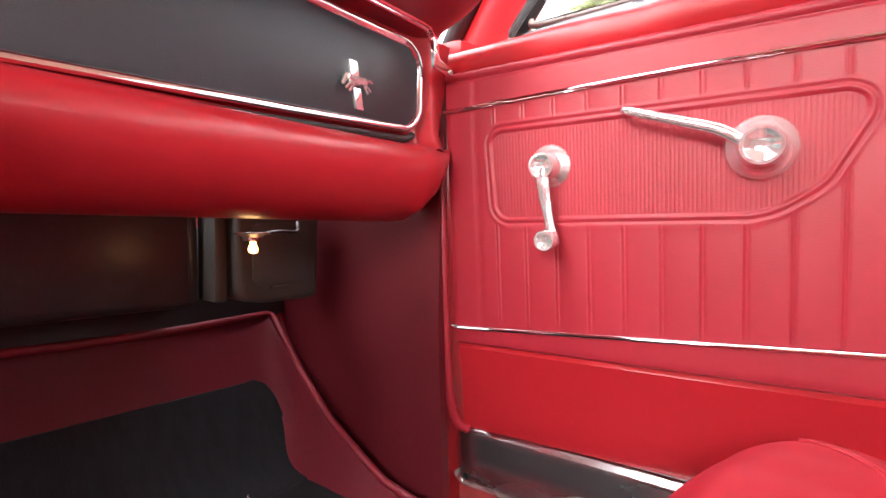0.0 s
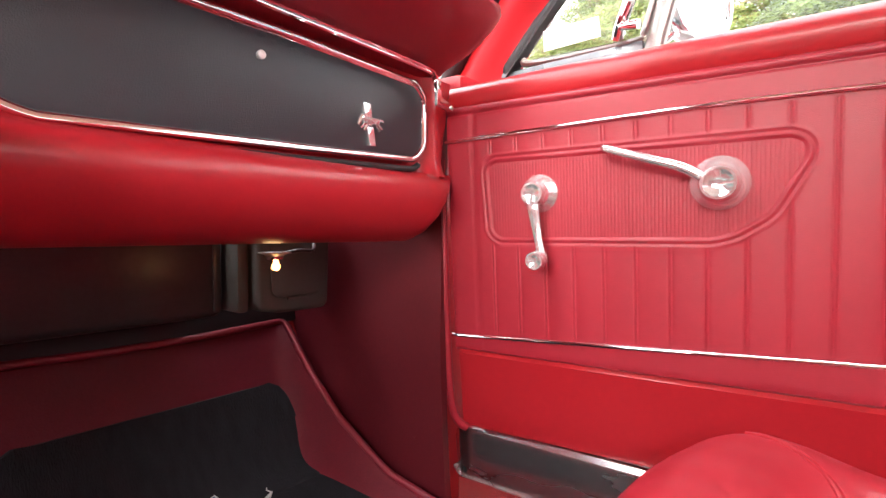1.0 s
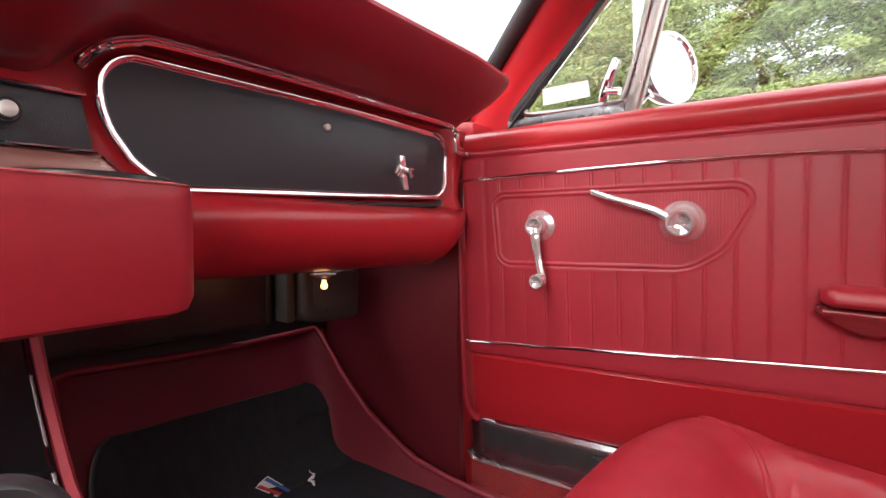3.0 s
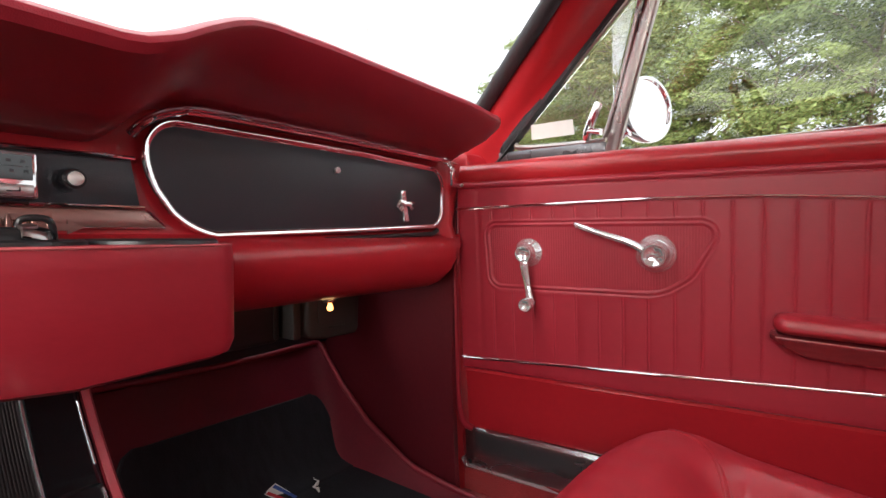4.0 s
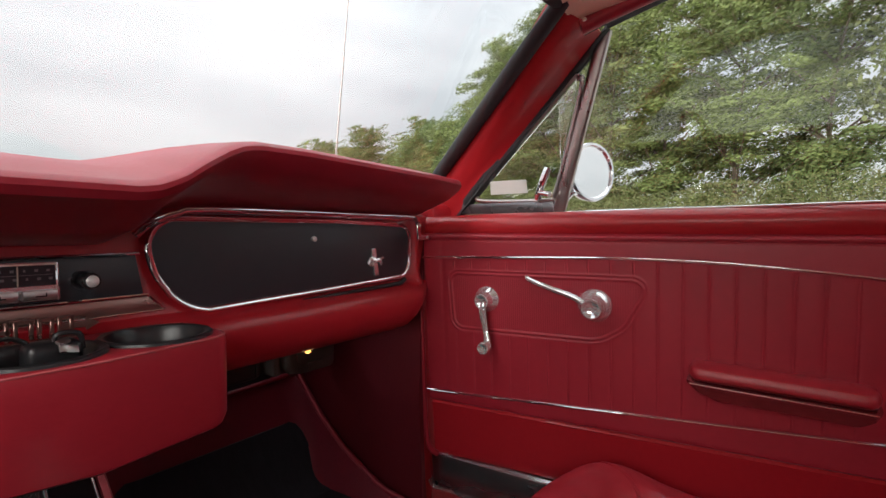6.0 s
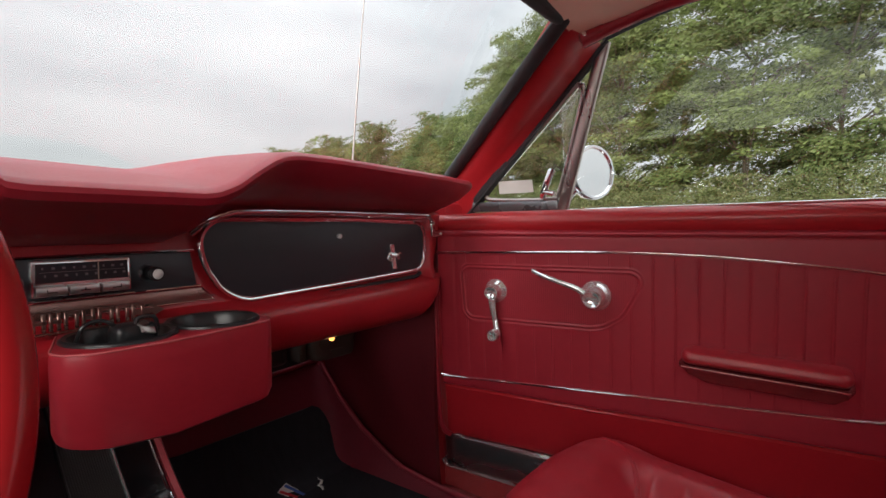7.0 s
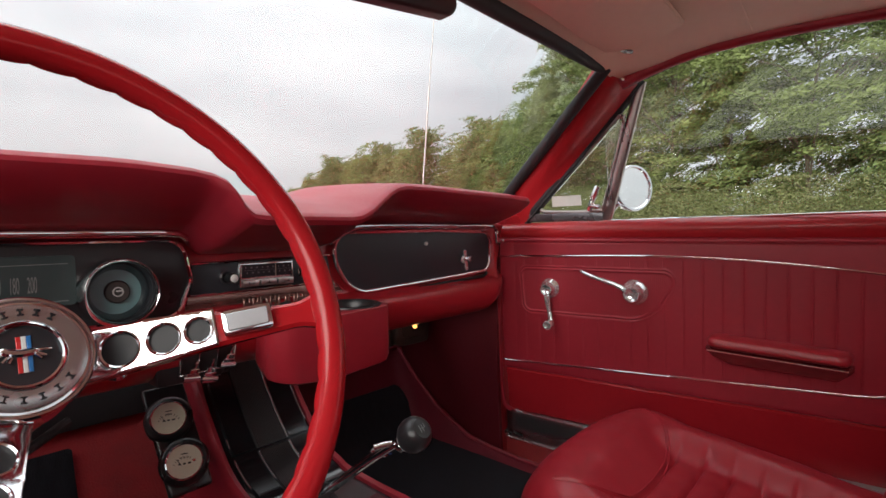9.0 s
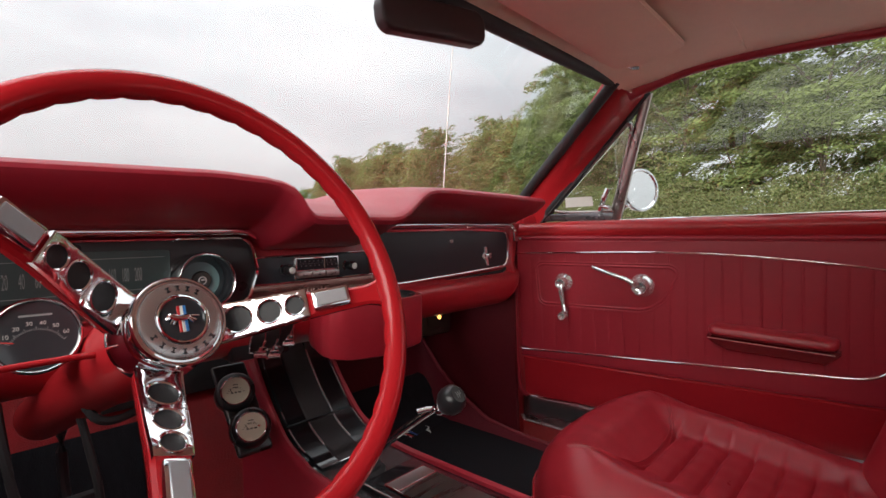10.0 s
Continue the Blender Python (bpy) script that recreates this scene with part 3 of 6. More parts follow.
# armrest
bm = bmesh.new()
rows = []
for f in [0.5 - 0.5 * math.cos(math.pi * k / 47) for k in range(48)]:
    y = -0.091 - 0.228 * f
    z = 0.637 - 0.012 * f
    e = min(f / 0.07, (1 - f) / 0.07, 1.0)
    k = math.sqrt(max(0.02, 1 - (1 - e) ** 2))
    w, h = 0.050 * (0.55 + 0.45 * k), 0.0115 * (0.3 + 0.7 * k)
    rows.append([(door_x(y, z, 0.008 + w * a), y, z + h * b) for a, b in ((0, -0.9), (0.5, -1.0), (0.86, -0.95), (0.98, -0.5), (1.0, 0.1), (0.93, 0.7), (0.75, 1.0), (0.4, 1.1), (0, 1.1))])
grid(bm, rows, close_v=True, cap=True)
rest = part("armrest", bm, M["leather"], door, "padded red armrest")
bm = bmesh.new()
rows = []
for f in [0.5 - 0.5 * math.cos(math.pi * k / 47) for k in range(48)]:
    y = -0.087 - 0.234 * f
    z = 0.622 - 0.012 * f
    e = min(f / 0.17, (1 - f) / 0.10, 1.0)
    w = 0.048 * (0.55 + 0.45 * min(e * 2.5, 1))
    rows.append([(door_x(y, z, 0.008 + w * a), y, z + b) for a, b in ((0, 0.002), (0.9, 0.002), (1.01, 0.0), (1.01, -0.003), (0.96, -0.005 - 0.001 * e), (0.90 - 0.08 * e, -0.006 - 0.016 * e), (0.6 - 0.15 * e, -0.007 - 0.022 * e), (0, -0.008 - 0.023 * e))])
grid(bm, rows, close_v=True, cap=True)
part("armrest_base", bm, M["resttrim"], rest, "red plastic armrest base with chrome edge")
bm = bmesh.new()
tube(bm, [(door_x(y, z, 0.0565), y, z) for y, z in ((-0.094 - 0.220 * f, 0.6212 - 0.012 * f) for f in span(0, 1, 20))], 0.0016, 8)
part("chrome_edge", bm, M["chrome"], rest, "thin chrome edge")


M["divider"] = surface("dull_bright_metal", (0.42, 0.38, 0.36), 0.30, metal=1, var=0.08, stretch=(6, 6, 1))

M["framemetal"] = surface("dark_window_frame_metal", (0.16, 0.16, 0.17), 0.28, metal=0.7, var=0.1, var_scale=20)

# vent window and side glass
vent = part("vent_window", tube(bmesh.new(), smooth([on_pane(*q) for q in ((0.306, 0.9125), (0.317, 0.921), (0.308, 0.937), (0.20, 1.034), (0.106, 1.118), (0.097, 1.118), (0.090, 1.108), (0.120, 1.0), (0.1475, 0.919), (0.156, 0.909), (0.24, 0.909))], 120, True), 0.0048, 8, True), M["divider"], door, "triangular quarter window with dark frame")
bm = bmesh.new()
plate(bm, [(0.317, 0.918), (0.096, 1.118), (0.150, 0.912)], 0.004, Matrix(((0, -0.13, 1, 0.735 + 0.13 * 0.89), (1, 0, 0, 0), (0, 1, 0, 0), (0, 0, 0, 1))))
pane = part("pane", bm, M["glass"], vent)
pane.visible_shadow = False
bm = bmesh.new()
tube(bm, smooth([on_pane(y, z, -0.004) for y, z in ((0.335, 0.898), (0.342, 0.909), (0.333, 0.922), (0.27, 0.981), (0.17, 1.073), (0.06, 1.174))], 50), 0.0105, 10)
tube(bm, [on_pane(y, z, -0.004) for y, z in ((0.338, 0.898), (0.25, 0.895), (0.145, 0.894))], 0.0095, 10)
part("seal", bm, M["rubber"], vent, "black rubber seal")
bm = bmesh.new()
tube(bm, [on_pane(y, z, 0.004) for y, z in ((0.348, 0.8895), (0.25, 0.887), (0.15, 0.885))], 0.0022, 8)
part("lower_rail", bm, M["bright"], vent)
bm = bmesh.new()
box(bm, (0.737, 0.250, 0.8965), (0.020, 0.205, 0.022), 0.004)
part("lower_frame", bm, M["framemetal"], vent, "dark metal lower frame")
bm = bmesh.new()
grid(bm, [[on_pane(0.143 - 0.094 * f + a, 0.880 + 0.305 * f, o) for a, o in ((-0.0125, -0.004), (-0.012, 0.005), (-0.008, 0.008), (0.006, 0.008), (0.010, 0.005), (0.0105, -0.004))] for f in span(0, 1, 8)], close_v=True, cap=True)
part("division_bar", bm, M["divider"], vent, "bright metal division bar")
latch = part("latch", tube(bmesh.new(), smooth([on_pane(y, z, o) for y, z, o in ((0.178, 0.914, 0.008), (0.172, 0.926, 0.014), (0.162, 0.946, 0.016), (0.155, 0.966, 0.010))], 16), 0.0068, 10, up=(1, 0, 0), flat=1.4), M["chrome"], vent, "chrome quarter window latch")
bm = bmesh.new()
tube(bm, [on_pane(0.178, 0.924, 0.010), on_pane(0.166, 0.922, 0.022), on_pane(0.146, 0.917, 0.028)], 0.0055, 10)
part("latch_lever", bm, M["chrome"], latch)
bm = bmesh.new()
grid(bm, [[on_pane(y, z, o) for z in (0.87, 1.0, 1.1, 1.19)] for o, y in ((0, 0.134), (0, -0.3), (0, -0.60), (-0.004, -0.60), (-0.004, -0.3), (-0.004, 0.134))], close_u=True)
sg = part("side_glass", bm, M["glass"], door, "raised side window glass")
sg.visible_shadow = False
bm = bmesh.new()
tube(bm, [on_pane(y, 0.8845 + cap_lift(y), 0.004) for y in span(0.135, -0.60, 20)], 0.0025, 8)
part("glass_seal", bm, M["chrome"], door, "bright weather seal along the window")

bm = bmesh.new()
plate(bm, [(0.283, 0.950), (0.204, 0.950), (0.202, 0.9245), (0.283, 0.9235)], 0.0006, Matrix(((0, -0.13, 1, 0.735 + 0.13 * 0.89 - 0.0012), (1, 0, 0, 0), (0, 1, 0, 0), (0, 0, 0, 1))))
M["paper"] = surface("white_paper_label", (0.75, 0.74, 0.70), 0.7, var=0.08)
sticker = single("window_label", bm, M["paper"], "white paper label stuck on the quarter window", "sticker")

# sill plate
plate_thing = thing("sill_plate", (0.70, 0.0, 0.31), "scuffed aluminium sill plate with bolts below the door", "sill plate")
bm = bmesh.new()
SILL = [(0.745, 0.372), (0.715, 0.376), (0.706, 0.378), (0.703, 0.382), (0.694, 0.383), (0.689, 0.379), (0.688, 0.372), (0.692, 0.318), (0.6922, 0.311), (0.6915, 0.3085), (0.6905, 0.3060), (0.692, 0.304)]
rows = []
for f, y in [(0.55, 0.402), (0.85, 0.400), (1, 0.395)] + [(1, v) for v in span(0.38, -0.60, 12)]:
    sx = -0.055 * (y - 0.39)
    rows.append([(x + sx, y, 0.345 + (z - 0.345) * f) for x, z in SILL])
grid(bm, rows)
thick(bm, -0.0025)
part("plate", bm, M["scuffed"], plate_thing)
for y in (0.389, 0.12):
    bm = bmesh.new()
    lathe(bm, [(0, 0.003), (0.002, 0.003), (0.0045, 0.0022), (0.0055, 0.0)], axis((0.6915 - 0.055 * (y - 0.39), y, 0.3165), (-1, 0, -0.06)), 16)
    part("bolt", bm, M["black"], plate_thing, "dark sill bolt")
bm = bmesh.new()
tube(bm, smooth([(0.684, 0.384, 0.384), (0.6875, 0.36, 0.3855), (0.688, 0.352, 0.384)], 10), 0.0032, 8)
part("lip", bm, M["scuffed"], plate_thing)

# hinge pillar behind the gap
bm = bmesh.new()
box(bm, (0.705, 0.432, 0.555), (0.07, 0.05, 0.62), 0.006)
single("wall_hinge_pillar", bm, M["metalred"], "red painted hinge pillar behind the door gap", "pillar", "structure")

# windlace at the front door edge
bm = bmesh.new()
tube(bm, smooth([(0.648, 0.405, 0.87), (0.648, 0.402, 0.80), (0.650, 0.398, 0.66), (0.655, 0.396, 0.53), (0.660, 0.395, 0.45), (0.664, 0.391, 0.412), (0.670, 0.385, 0.395), (0.678, 0.377, 0.387)], 50), 0.006, 10)
single("trim_windlace", bm, M["pad"], "red vinyl windlace along the door opening", "windlace", "structure")


# ---- dashboard ----
dash = thing("dashboard", (0, 0.42, 0.64), "red padded dashboard with black glovebox and chrome trim", "dashboard")


LIP = [(-0.72, 0.938), (-0.46, 0.944), (-0.24, 0.948), (-0.171, 0.944), (-0.149, 0.940), (-0.135, 0.932), (-0.126, 0.920), (-0.119, 0.908), (-0.113, 0.901), (-0.105, 0.8950), (-0.091, 0.8935),
       (0.050, 0.8935), (0.066, 0.8960), (0.088, 0.905), (0.115, 0.922), (0.140, 0.936), (0.160, 0.9445), (0.185, 0.949), (0.25, 0.950), (0.45, 0.947), (0.66, 0.943)]


def lip_top(x):
    return lerp(x, LIP)


def lip_y(x):
    return ease(x, [(-0.70, 0.262), (-0.16, 0.252), (-0.12, 0.238), (0.06, 0.238), (0.2, 0.262), (0.50, 0.262), (0.60, 0.272), (0.66, 0.31)])


def pad_section(x):
    zt, yl = lip_top(x), lip_y(x)
    zu = ease(x, [(-0.150, 0.872), (-0.110, 0.836), (0.07, 0.836), (0.135, 0.878)])
    mid = ease(x, [(-0.15, 0.0), (-0.11, 1.0), (0.08, 1.0), (0.16, 0.0)])
    ye = ease(x, [(-0.16, 0.365), (-0.10, 0.386), (0.66, 0.390)])
    zf = ease(x, [(-0.22, 0.967), (-0.08, 0.945), (0.07, 0.942), (0.22, 0.967)])
    h = zt - zu
    return [(yl + 0.41, zf - 0.01), (yl + 0.30, zt + (zf - zt) * 0.86), (yl + 0.17, zt + (zf - zt) * 0.62), (yl + 0.08, zt + (zf - zt) * 0.33), (yl + 0.035, zt + (zf - zt) * 0.10), (yl + 0.014, zt), (yl + 0.006, zt - 0.002),
            (yl + 0.001, zt - 0.006), (yl, zt - 0.011), (yl + 0.004, zt - 0.018), (yl + 0.03, zt - h * (0.55 - 0.13 * mid)), (yl + 0.065, zt - h * (0.76 - 0.11 * mid)), (yl + 0.085, zt - h * (0.86 - 0.08 * mid)), (yl + 0.090, zt - h * (0.90 - 0.08 * mid)), (ye, zu), (ye + 0.05, zu - 0.005)]


bm = bmesh.new()
rows = []
xs = span(-0.70, -0.205, 20) + span(-0.195, -0.088, 44) + span(-0.08, 0.03, 10) + span(0.04, 0.25, 26) + span(0.27, 0.60, 16) + [0.612, 0.622, 0.630, 0.636, 0.639]
for x in xs:
    e = max(0, x - 0.60) / 0.04
    shrink = math.sqrt(max(0.0, 1 - e * e)) if e else 1
    sec = pad_section(x)
    cy, cz = 0.40, 0.905
    rows.append([(x + 0.06 * max(0, y - 0.40), cy + (y - cy) * (0.55 + 0.45 * shrink if y < cy else 1), cz + (z - cz) * (0.35 + 0.65 * shrink)) for y, z in sec])
grid(bm, rows)
f0 = [v for v in bm.verts][-16:]
bm.faces.new(f0)
part("pad", bm, M["pad"], dash, "red padded vinyl dashboard top")


def dash_section(x):
    e = max(0.0, min(1.0, (x - 0.578) / 0.07))
    lift = 0.10 * (1 - math.sqrt(max(0, 1 - e * e)))
    back = 0.030 * e * e
    full = ease(x, [(0.588, 0.0), (0.616, 1.0)])
    return [(0.40, 0.885), (0.396 - 0.012 * full, 0.878), (0.396 - 0.024 * full + back, 0.77), (0.392 - 0.026 * full + back, 0.752), (0.381 - 0.018 * full + back, 0.7465), (0.3675 + back, 0.7435 + 0.1 * lift), (0.3585 + back, 0.7355 + 0.2 * lift), (0.3545 + back, 0.724 + 0.3 * lift), (0.358 + back, 0.705 + 0.5 * lift), (0.368 + back, 0.686 + 0.75 * lift),
            (0.386 + back, 0.670 + lift), (0.408 + back, 0.661 + lift), (0.426 + back, 0.660 + lift), (0.440, 0.666 + lift), (0.450, 0.678 + lift)]


bm = bmesh.new()
xs = span(-0.70, 0.56, 40) + span(0.57, 0.640, 14) + [0.644, 0.647]
grid(bm, [[(x, y, z) for y, z in dash_section(x)] for x in xs])
bm.faces.new(list(bm.verts)[-15:])
part("lower_body", bm, M["dashpaint"], dash, "red painted steel lower dashboard")

# glovebox
GLOVE = [(0.117, 0.812, 0.06), (0.122, 0.866, 0.055), (0.40, 0.8675, 0), (0.594, 0.863, 0.025), (0.592, 0.764, 0.028), (0.40, 0.757, 0), (0.160, 0.749, 0.055)]
GM = Matrix(((1, 0, 0, 0), (0, 0, -1, 0.389), (0, 1, 0, 0), (0, 0, 0, 1)))
bm = bmesh.new()
plate(bm, rounded(GLOVE, 10), 0.005, GM, 0.002)
glove = part("glovebox_door", bm, M["blackvinyl"], dash, "black grained vinyl glovebox door")
bm = bmesh.new()
ring = rounded(GLOVE, 10)
rows = []
for i, (x, z) in enumerate(ring):
    d = Vector((ring[(i + 1) % len(ring)][0] - ring[i - 1][0], ring[(i + 1) % len(ring)][1] - ring[i - 1][1])).normalized()
    rows.append([(x + d.y * o, y, z - d.x * o) for o, y in ((0.0088, 0.3965), (0.0084, 0.3900), (0.0066, 0.3850), (0.0040, 0.3822), (0.0018, 0.3810), (-0.0006, 0.3810), (-0.0020, 0.3825), (-0.0024, 0.3875))])
grid(bm, rows, close_u=True)
part("chrome_frame", bm, M["chrome"], glove, "chrome frame")
bm = bmesh.new()
low_edge = [(x, z) for x, z in ring if z < 0.772 and x > 0.17]
tube(bm, [(x, 0.3850, z - 0.0105) for x, z in sorted(low_edge)], 0.0040, 8)
part("lower_gasket", bm, M["rubber"], glove, "black gap strip under the glovebox")
bm = bmesh.new()
lathe(bm, [(0.0036, 0), (0.0038, 0.003), (0.0042, 0.004), (0.0041, 0.0055), (0.003, 0.0065), (0, 0.0068)], axis((0.357, 0.385, 0.838), (0, -1, 0)), 20)
part("push_button", bm, M["cap"], glove, "chrome push button")
# galloping horse on a tri-bar badge
bm = bmesh.new()
plate(bm, [(-0.0085, 0.023), (0.0025, 0.023), (0.0050, 0.004), (-0.0055, 0.004)], 0.004, Matrix.Translation((0.492, 0.384, 0.797)) @ pose(0, 0, 0, 90, 0, 0), 0.001)
plate(bm, [(-0.0040, -0.003), (0.0065, -0.003), (0.0105, -0.025), (0.0010, -0.025)], 0.004, Matrix.Translation((0.492, 0.384, 0.797)) @ pose(0, 0, 0, 90, 0, 0), 0.001)
badge = part("badge", bm, M["bright"], glove, "chrome badge of a bar and a running animal shape")
bm = bmesh.new()
tube(bm, smooth([(0.474, 0.380, 0.793), (0.480, 0.380, 0.803), (0.484, 0.379, 0.800), (0.492, 0.3775, 0.799), (0.501, 0.378, 0.800), (0.507, 0.380, 0.803), (0.514, 0.380, 0.802)], 24), 0.0045, 8, taper=[lerp(i / 23, [(0, 0.5), (0.2, 0.8), (0.45, 1.1), (0.65, 1.0), (0.8, 0.5), (1, 0.25)]) for i in range(24)])
for a, b in (((0.485, 0.797), (0.478, 0.790)), ((0.488, 0.796), (0.483, 0.788)), ((0.501, 0.797), (0.507, 0.790)), ((0.503, 0.798), (0.511, 0.793))):
    tube(bm, [(a[0], 0.379, a[1]), (b[0], 0.380, b[1])], 0.0016, 6)
part("figure", bm, M["bright"], badge)

# moulding over the glovebox, with its end bracket
bm = bmesh.new()
mould = smooth([(0.104, 0.376, 0.845), (0.110, 0.366, 0.854), (0.120, 0.359, 0.862), (0.138, 0.355, 0.8690), (0.165, 0.354, 0.8735), (0.30, 0.354, 0.8748), (0.45, 0.355, 0.8742), (0.560, 0.357, 0.8737), (0.580, 0.359, 0.8700), (0.588, 0.361, 0.860)], 110)
tube(bm, mould, 0.0046, 8, up=(0, 1, 0), flat=0.6)
tube(bm, [p + Vector((0, -0.003, 0)) for p in mould], 0.0022, 8)
part("brow_moulding", bm, M["chrome"], dash, "chrome moulding over the glovebox")
bm = bmesh.new()
plate(bm, rounded([(0.583, 0.868, 0.003), (0.595, 0.868, 0.003), (0.597, 0.846, 0.004), (0.634, 0.843, 0.004), (0.634, 0.834, 0.003), (0.585, 0.832, 0.003)], 4), 0.005, Matrix(((1, 0, 0, 0), (0.25, 0, -1, 0.214), (0, 1, 0, 0), (0, 0, 0, 1))), 0.0015)
bracket = part("end_bracket", bm, M["chrome"], dash, "bent chrome end bracket")
for x, z in ((0.589, 0.861), (0.627, 0.8385)):
    bm = bmesh.new()
    lathe(bm, [(0, 0.002), (0.002, 0.0018), (0.0035, 0.0)], axis((x, 0.214 + 0.25 * x - 0.005, z), (0.1, -1, 0)), 12)
    part("screw", bm, M["satin"], bracket)

# ---- seat ----
seat = thing("passenger_seat", (0.39, -0.25, 0.26), "red vinyl bucket seat with pleated centre and piping", "car seat")


GROOVES = [-0.073 - 0.0455 * k for k in range(9)]


def cushion_xy(u, d):
    """u: -1 to 1 across, d: metres back from the front edge."""
    half = (0.236 if u < 0 else 0.244) + 0.010 * math.sin(d * 4.6) - 0.022 * max(0.0, 1 - d / 0.10) ** 2 * u * u
    bow = 0.026 * u * u + 0.034 * u ** 6
    return 0.430 + u * half, 0.116 - bow * max(0.0, 1 - d / 0.45) - d


def cushion_z(u, d):
    side = abs(u)
    y = cushion_xy(u, d)[1]
    front = flow(d, [(0.0, 0.400), (0.018, 0.452), (0.05, 0.483), (0.090, 0.4915), (0.125, 0.486), (0.180, 0.443), (0.26, 0.432), (0.55, 0.405)])
    crest = flow(d, [(0.0, 0.395), (0.018, 0.445), (0.05, 0.480), (0.10, 0.492), (0.175, 0.478), (0.27, 0.467), (0.36, 0.456), (0.44, 0.443), (0.56, 0.430)])
    k = max(0.0, min(1.0, (side - 0.40) / 0.27 if u > 0 else (side - 0.30) / 0.50))
    k = k * k * (3 - 2 * k)
    z = front + (crest - front) * k
    if d > 0.14:
        near = min(abs(y - g) for g in GROOVES)
        puff = (1 - k) ** 1.5 * min((d - 0.14) / 0.03, 1)
        z += puff * (0.0050 * (1 - (1 - min(near / 0.0228, 1)) ** 2) - 0.0065 * bump_at(near, 0.0035) - 0.002)
    # folds where the bolster meets the front roll
    z -= 0.0015 * bump_at(side - 0.62 + 0.9 * (d - 0.165), 0.030) * bump_at(d - 0.165, 0.028)
    z += 0.0006 * bump_at(side - 0.70 + 0.9 * (d - 0.165), 0.03) * bump_at(d - 0.180, 0.03)
    z += 0.0006 * math.sin(23 * u + 31 * d) * math.sin(17 * d - 9 * u) * min(d / 0.05, 1)
    z -= (0.062 if u < 0 else 0.048) * max(0, (side - 0.70) / 0.30) ** 2.1
    return z


bm = bmesh.new()
ds = span(0, 0.02, 9) + span(0.023, 0.12, 26) + span(0.123, 0.56, 150)
us = span(-1, -0.84, 9) + span(-0.82, 0.82, 76) + span(0.84, 1, 9)
rows = []
for d in ds:
    row = [(*cushion_xy(u, d), cushion_z(u, d)) for u in us]
    (x0, y0, z0), (x1, y1, z1) = row[0], row[-1]
    left = [(x0 - 0.005, y0, z0 - 0.012), (x0 - 0.006, y0, z0 - 0.05), (x0 + 0.012, y0, 0.30)]
    right = [(x1 + 0.005, y1, z1 - 0.012), (x1 + 0.006, y1, z1 - 0.05), (x1 - 0.012, y1, 0.30)]
    rows.append(left[::-1] + row + right)
front = [[(x, y + dy, 0.30 + (z - 0.30) * f) for x, y, z in rows[0]] for f, dy in ((0.03, -0.014), (0.2, -0.002), (0.45, 0.006), (0.7, 0.007), (0.88, 0.004))]
grid(bm, front + rows)
part("cushion", bm, M["leather"], seat, "red vinyl seat cushion with raised bolster", angle=70)


def on_cushion(x, y, lift=0.0005):
    u = (x - 0.430) / 0.243
    for _ in range(4):
        d = 0.116 - y
        for _ in range(4):
            d += cushion_xy(u, d)[1] - y
        u += (x - cushion_xy(u, d)[0]) / 0.24
    return Vector((*cushion_xy(u, d), cushion_z(u, d) + lift))


# double welt between the front roll and the pleated part, turned forwards at both ends
for shift in (0.0, 0.0055):
    half_line = [(0.0, -0.0735), (0.076, -0.070), (0.120, -0.060), (0.149, -0.046), (0.168, -0.027), (0.178, -0.008), (0.186, 0.014)]
    pts = [(0.430 - x, y) for x, y in half_line[:0:-1]] + [(0.430 + x, y) for x, y in half_line]
    bm = bmesh.new()
    tube(bm, [on_cushion(p.x, p.y) for p in smooth([(x * (1 - shift) + 0.43 * shift, y + shift, 0) for x, y in pts], 90)], 0.0017, 6)
    part("welt", bm, M["leather"], seat, "stitched double welt")
for edge in (-1, 1):
    bm = bmesh.new()
    tube(bm, [Vector((*cushion_xy(edge, d), cushion_z(edge, d))) + Vector((edge * 0.002, 0, 0.0)) for d in span(0.0, 0.50, 40)], 0.0026, 8)
    part("piping", bm, M["leather"], seat)
bm = bmesh.new()
tube(bm, [Vector((*cushion_xy(u, 0), cushion_z(u, 0))) + Vector((0, 0.002, 0)) for u in span(-1, 1, 60)], 0.0026, 8)
part("piping", bm, M["leather"], seat)
bm = bmesh.new()
rows = []
for w in span(0, 1, 24):
    z = 0.40 + 0.48 * w
    yb = -0.40 - 0.16 * w
    half = 0.262 - 0.05 * w ** 3
    row = []
    for u in span(-1, 1, 41):
        s = abs(u)
        rim = 1 / (1 + math.exp(-(s - 0.62) * 20))
        k = u / 0.24
        k = (k - round(k)) * 0.24
        d = 0.055 * rim - 0.006 * bump_at(k, 0.016) * (1 - rim) - 0.07 * max(0, (s - 0.82) / 0.18) ** 2 - 0.06 * max(0, (w - 0.88) / 0.12) ** 2
        row.append((0.392 + u * half, yb + d, z))
    row += [(0.392 + half, yb - 0.10, z), (0.392 - half, yb - 0.10, z)]
    rows.append(row)
grid(bm, rows, close_v=True, cap=True)
part("backrest", bm, M["leather"], seat, "red vinyl seat backrest")
bm = bmesh.new()
box(bm, (0.392, -0.16, 0.283), (0.42, 0.46, 0.05), 0.008)
part("seat_frame", bm, M["black"], seat, "black steel seat frame")


M["gloss"] = surface("glossy_black_panel", (0.009, 0.009, 0.011), 0.22, var=0.3, var_scale=18, coat=0.6, rough_var=0.08, bump=0.03, bump_scale=120)


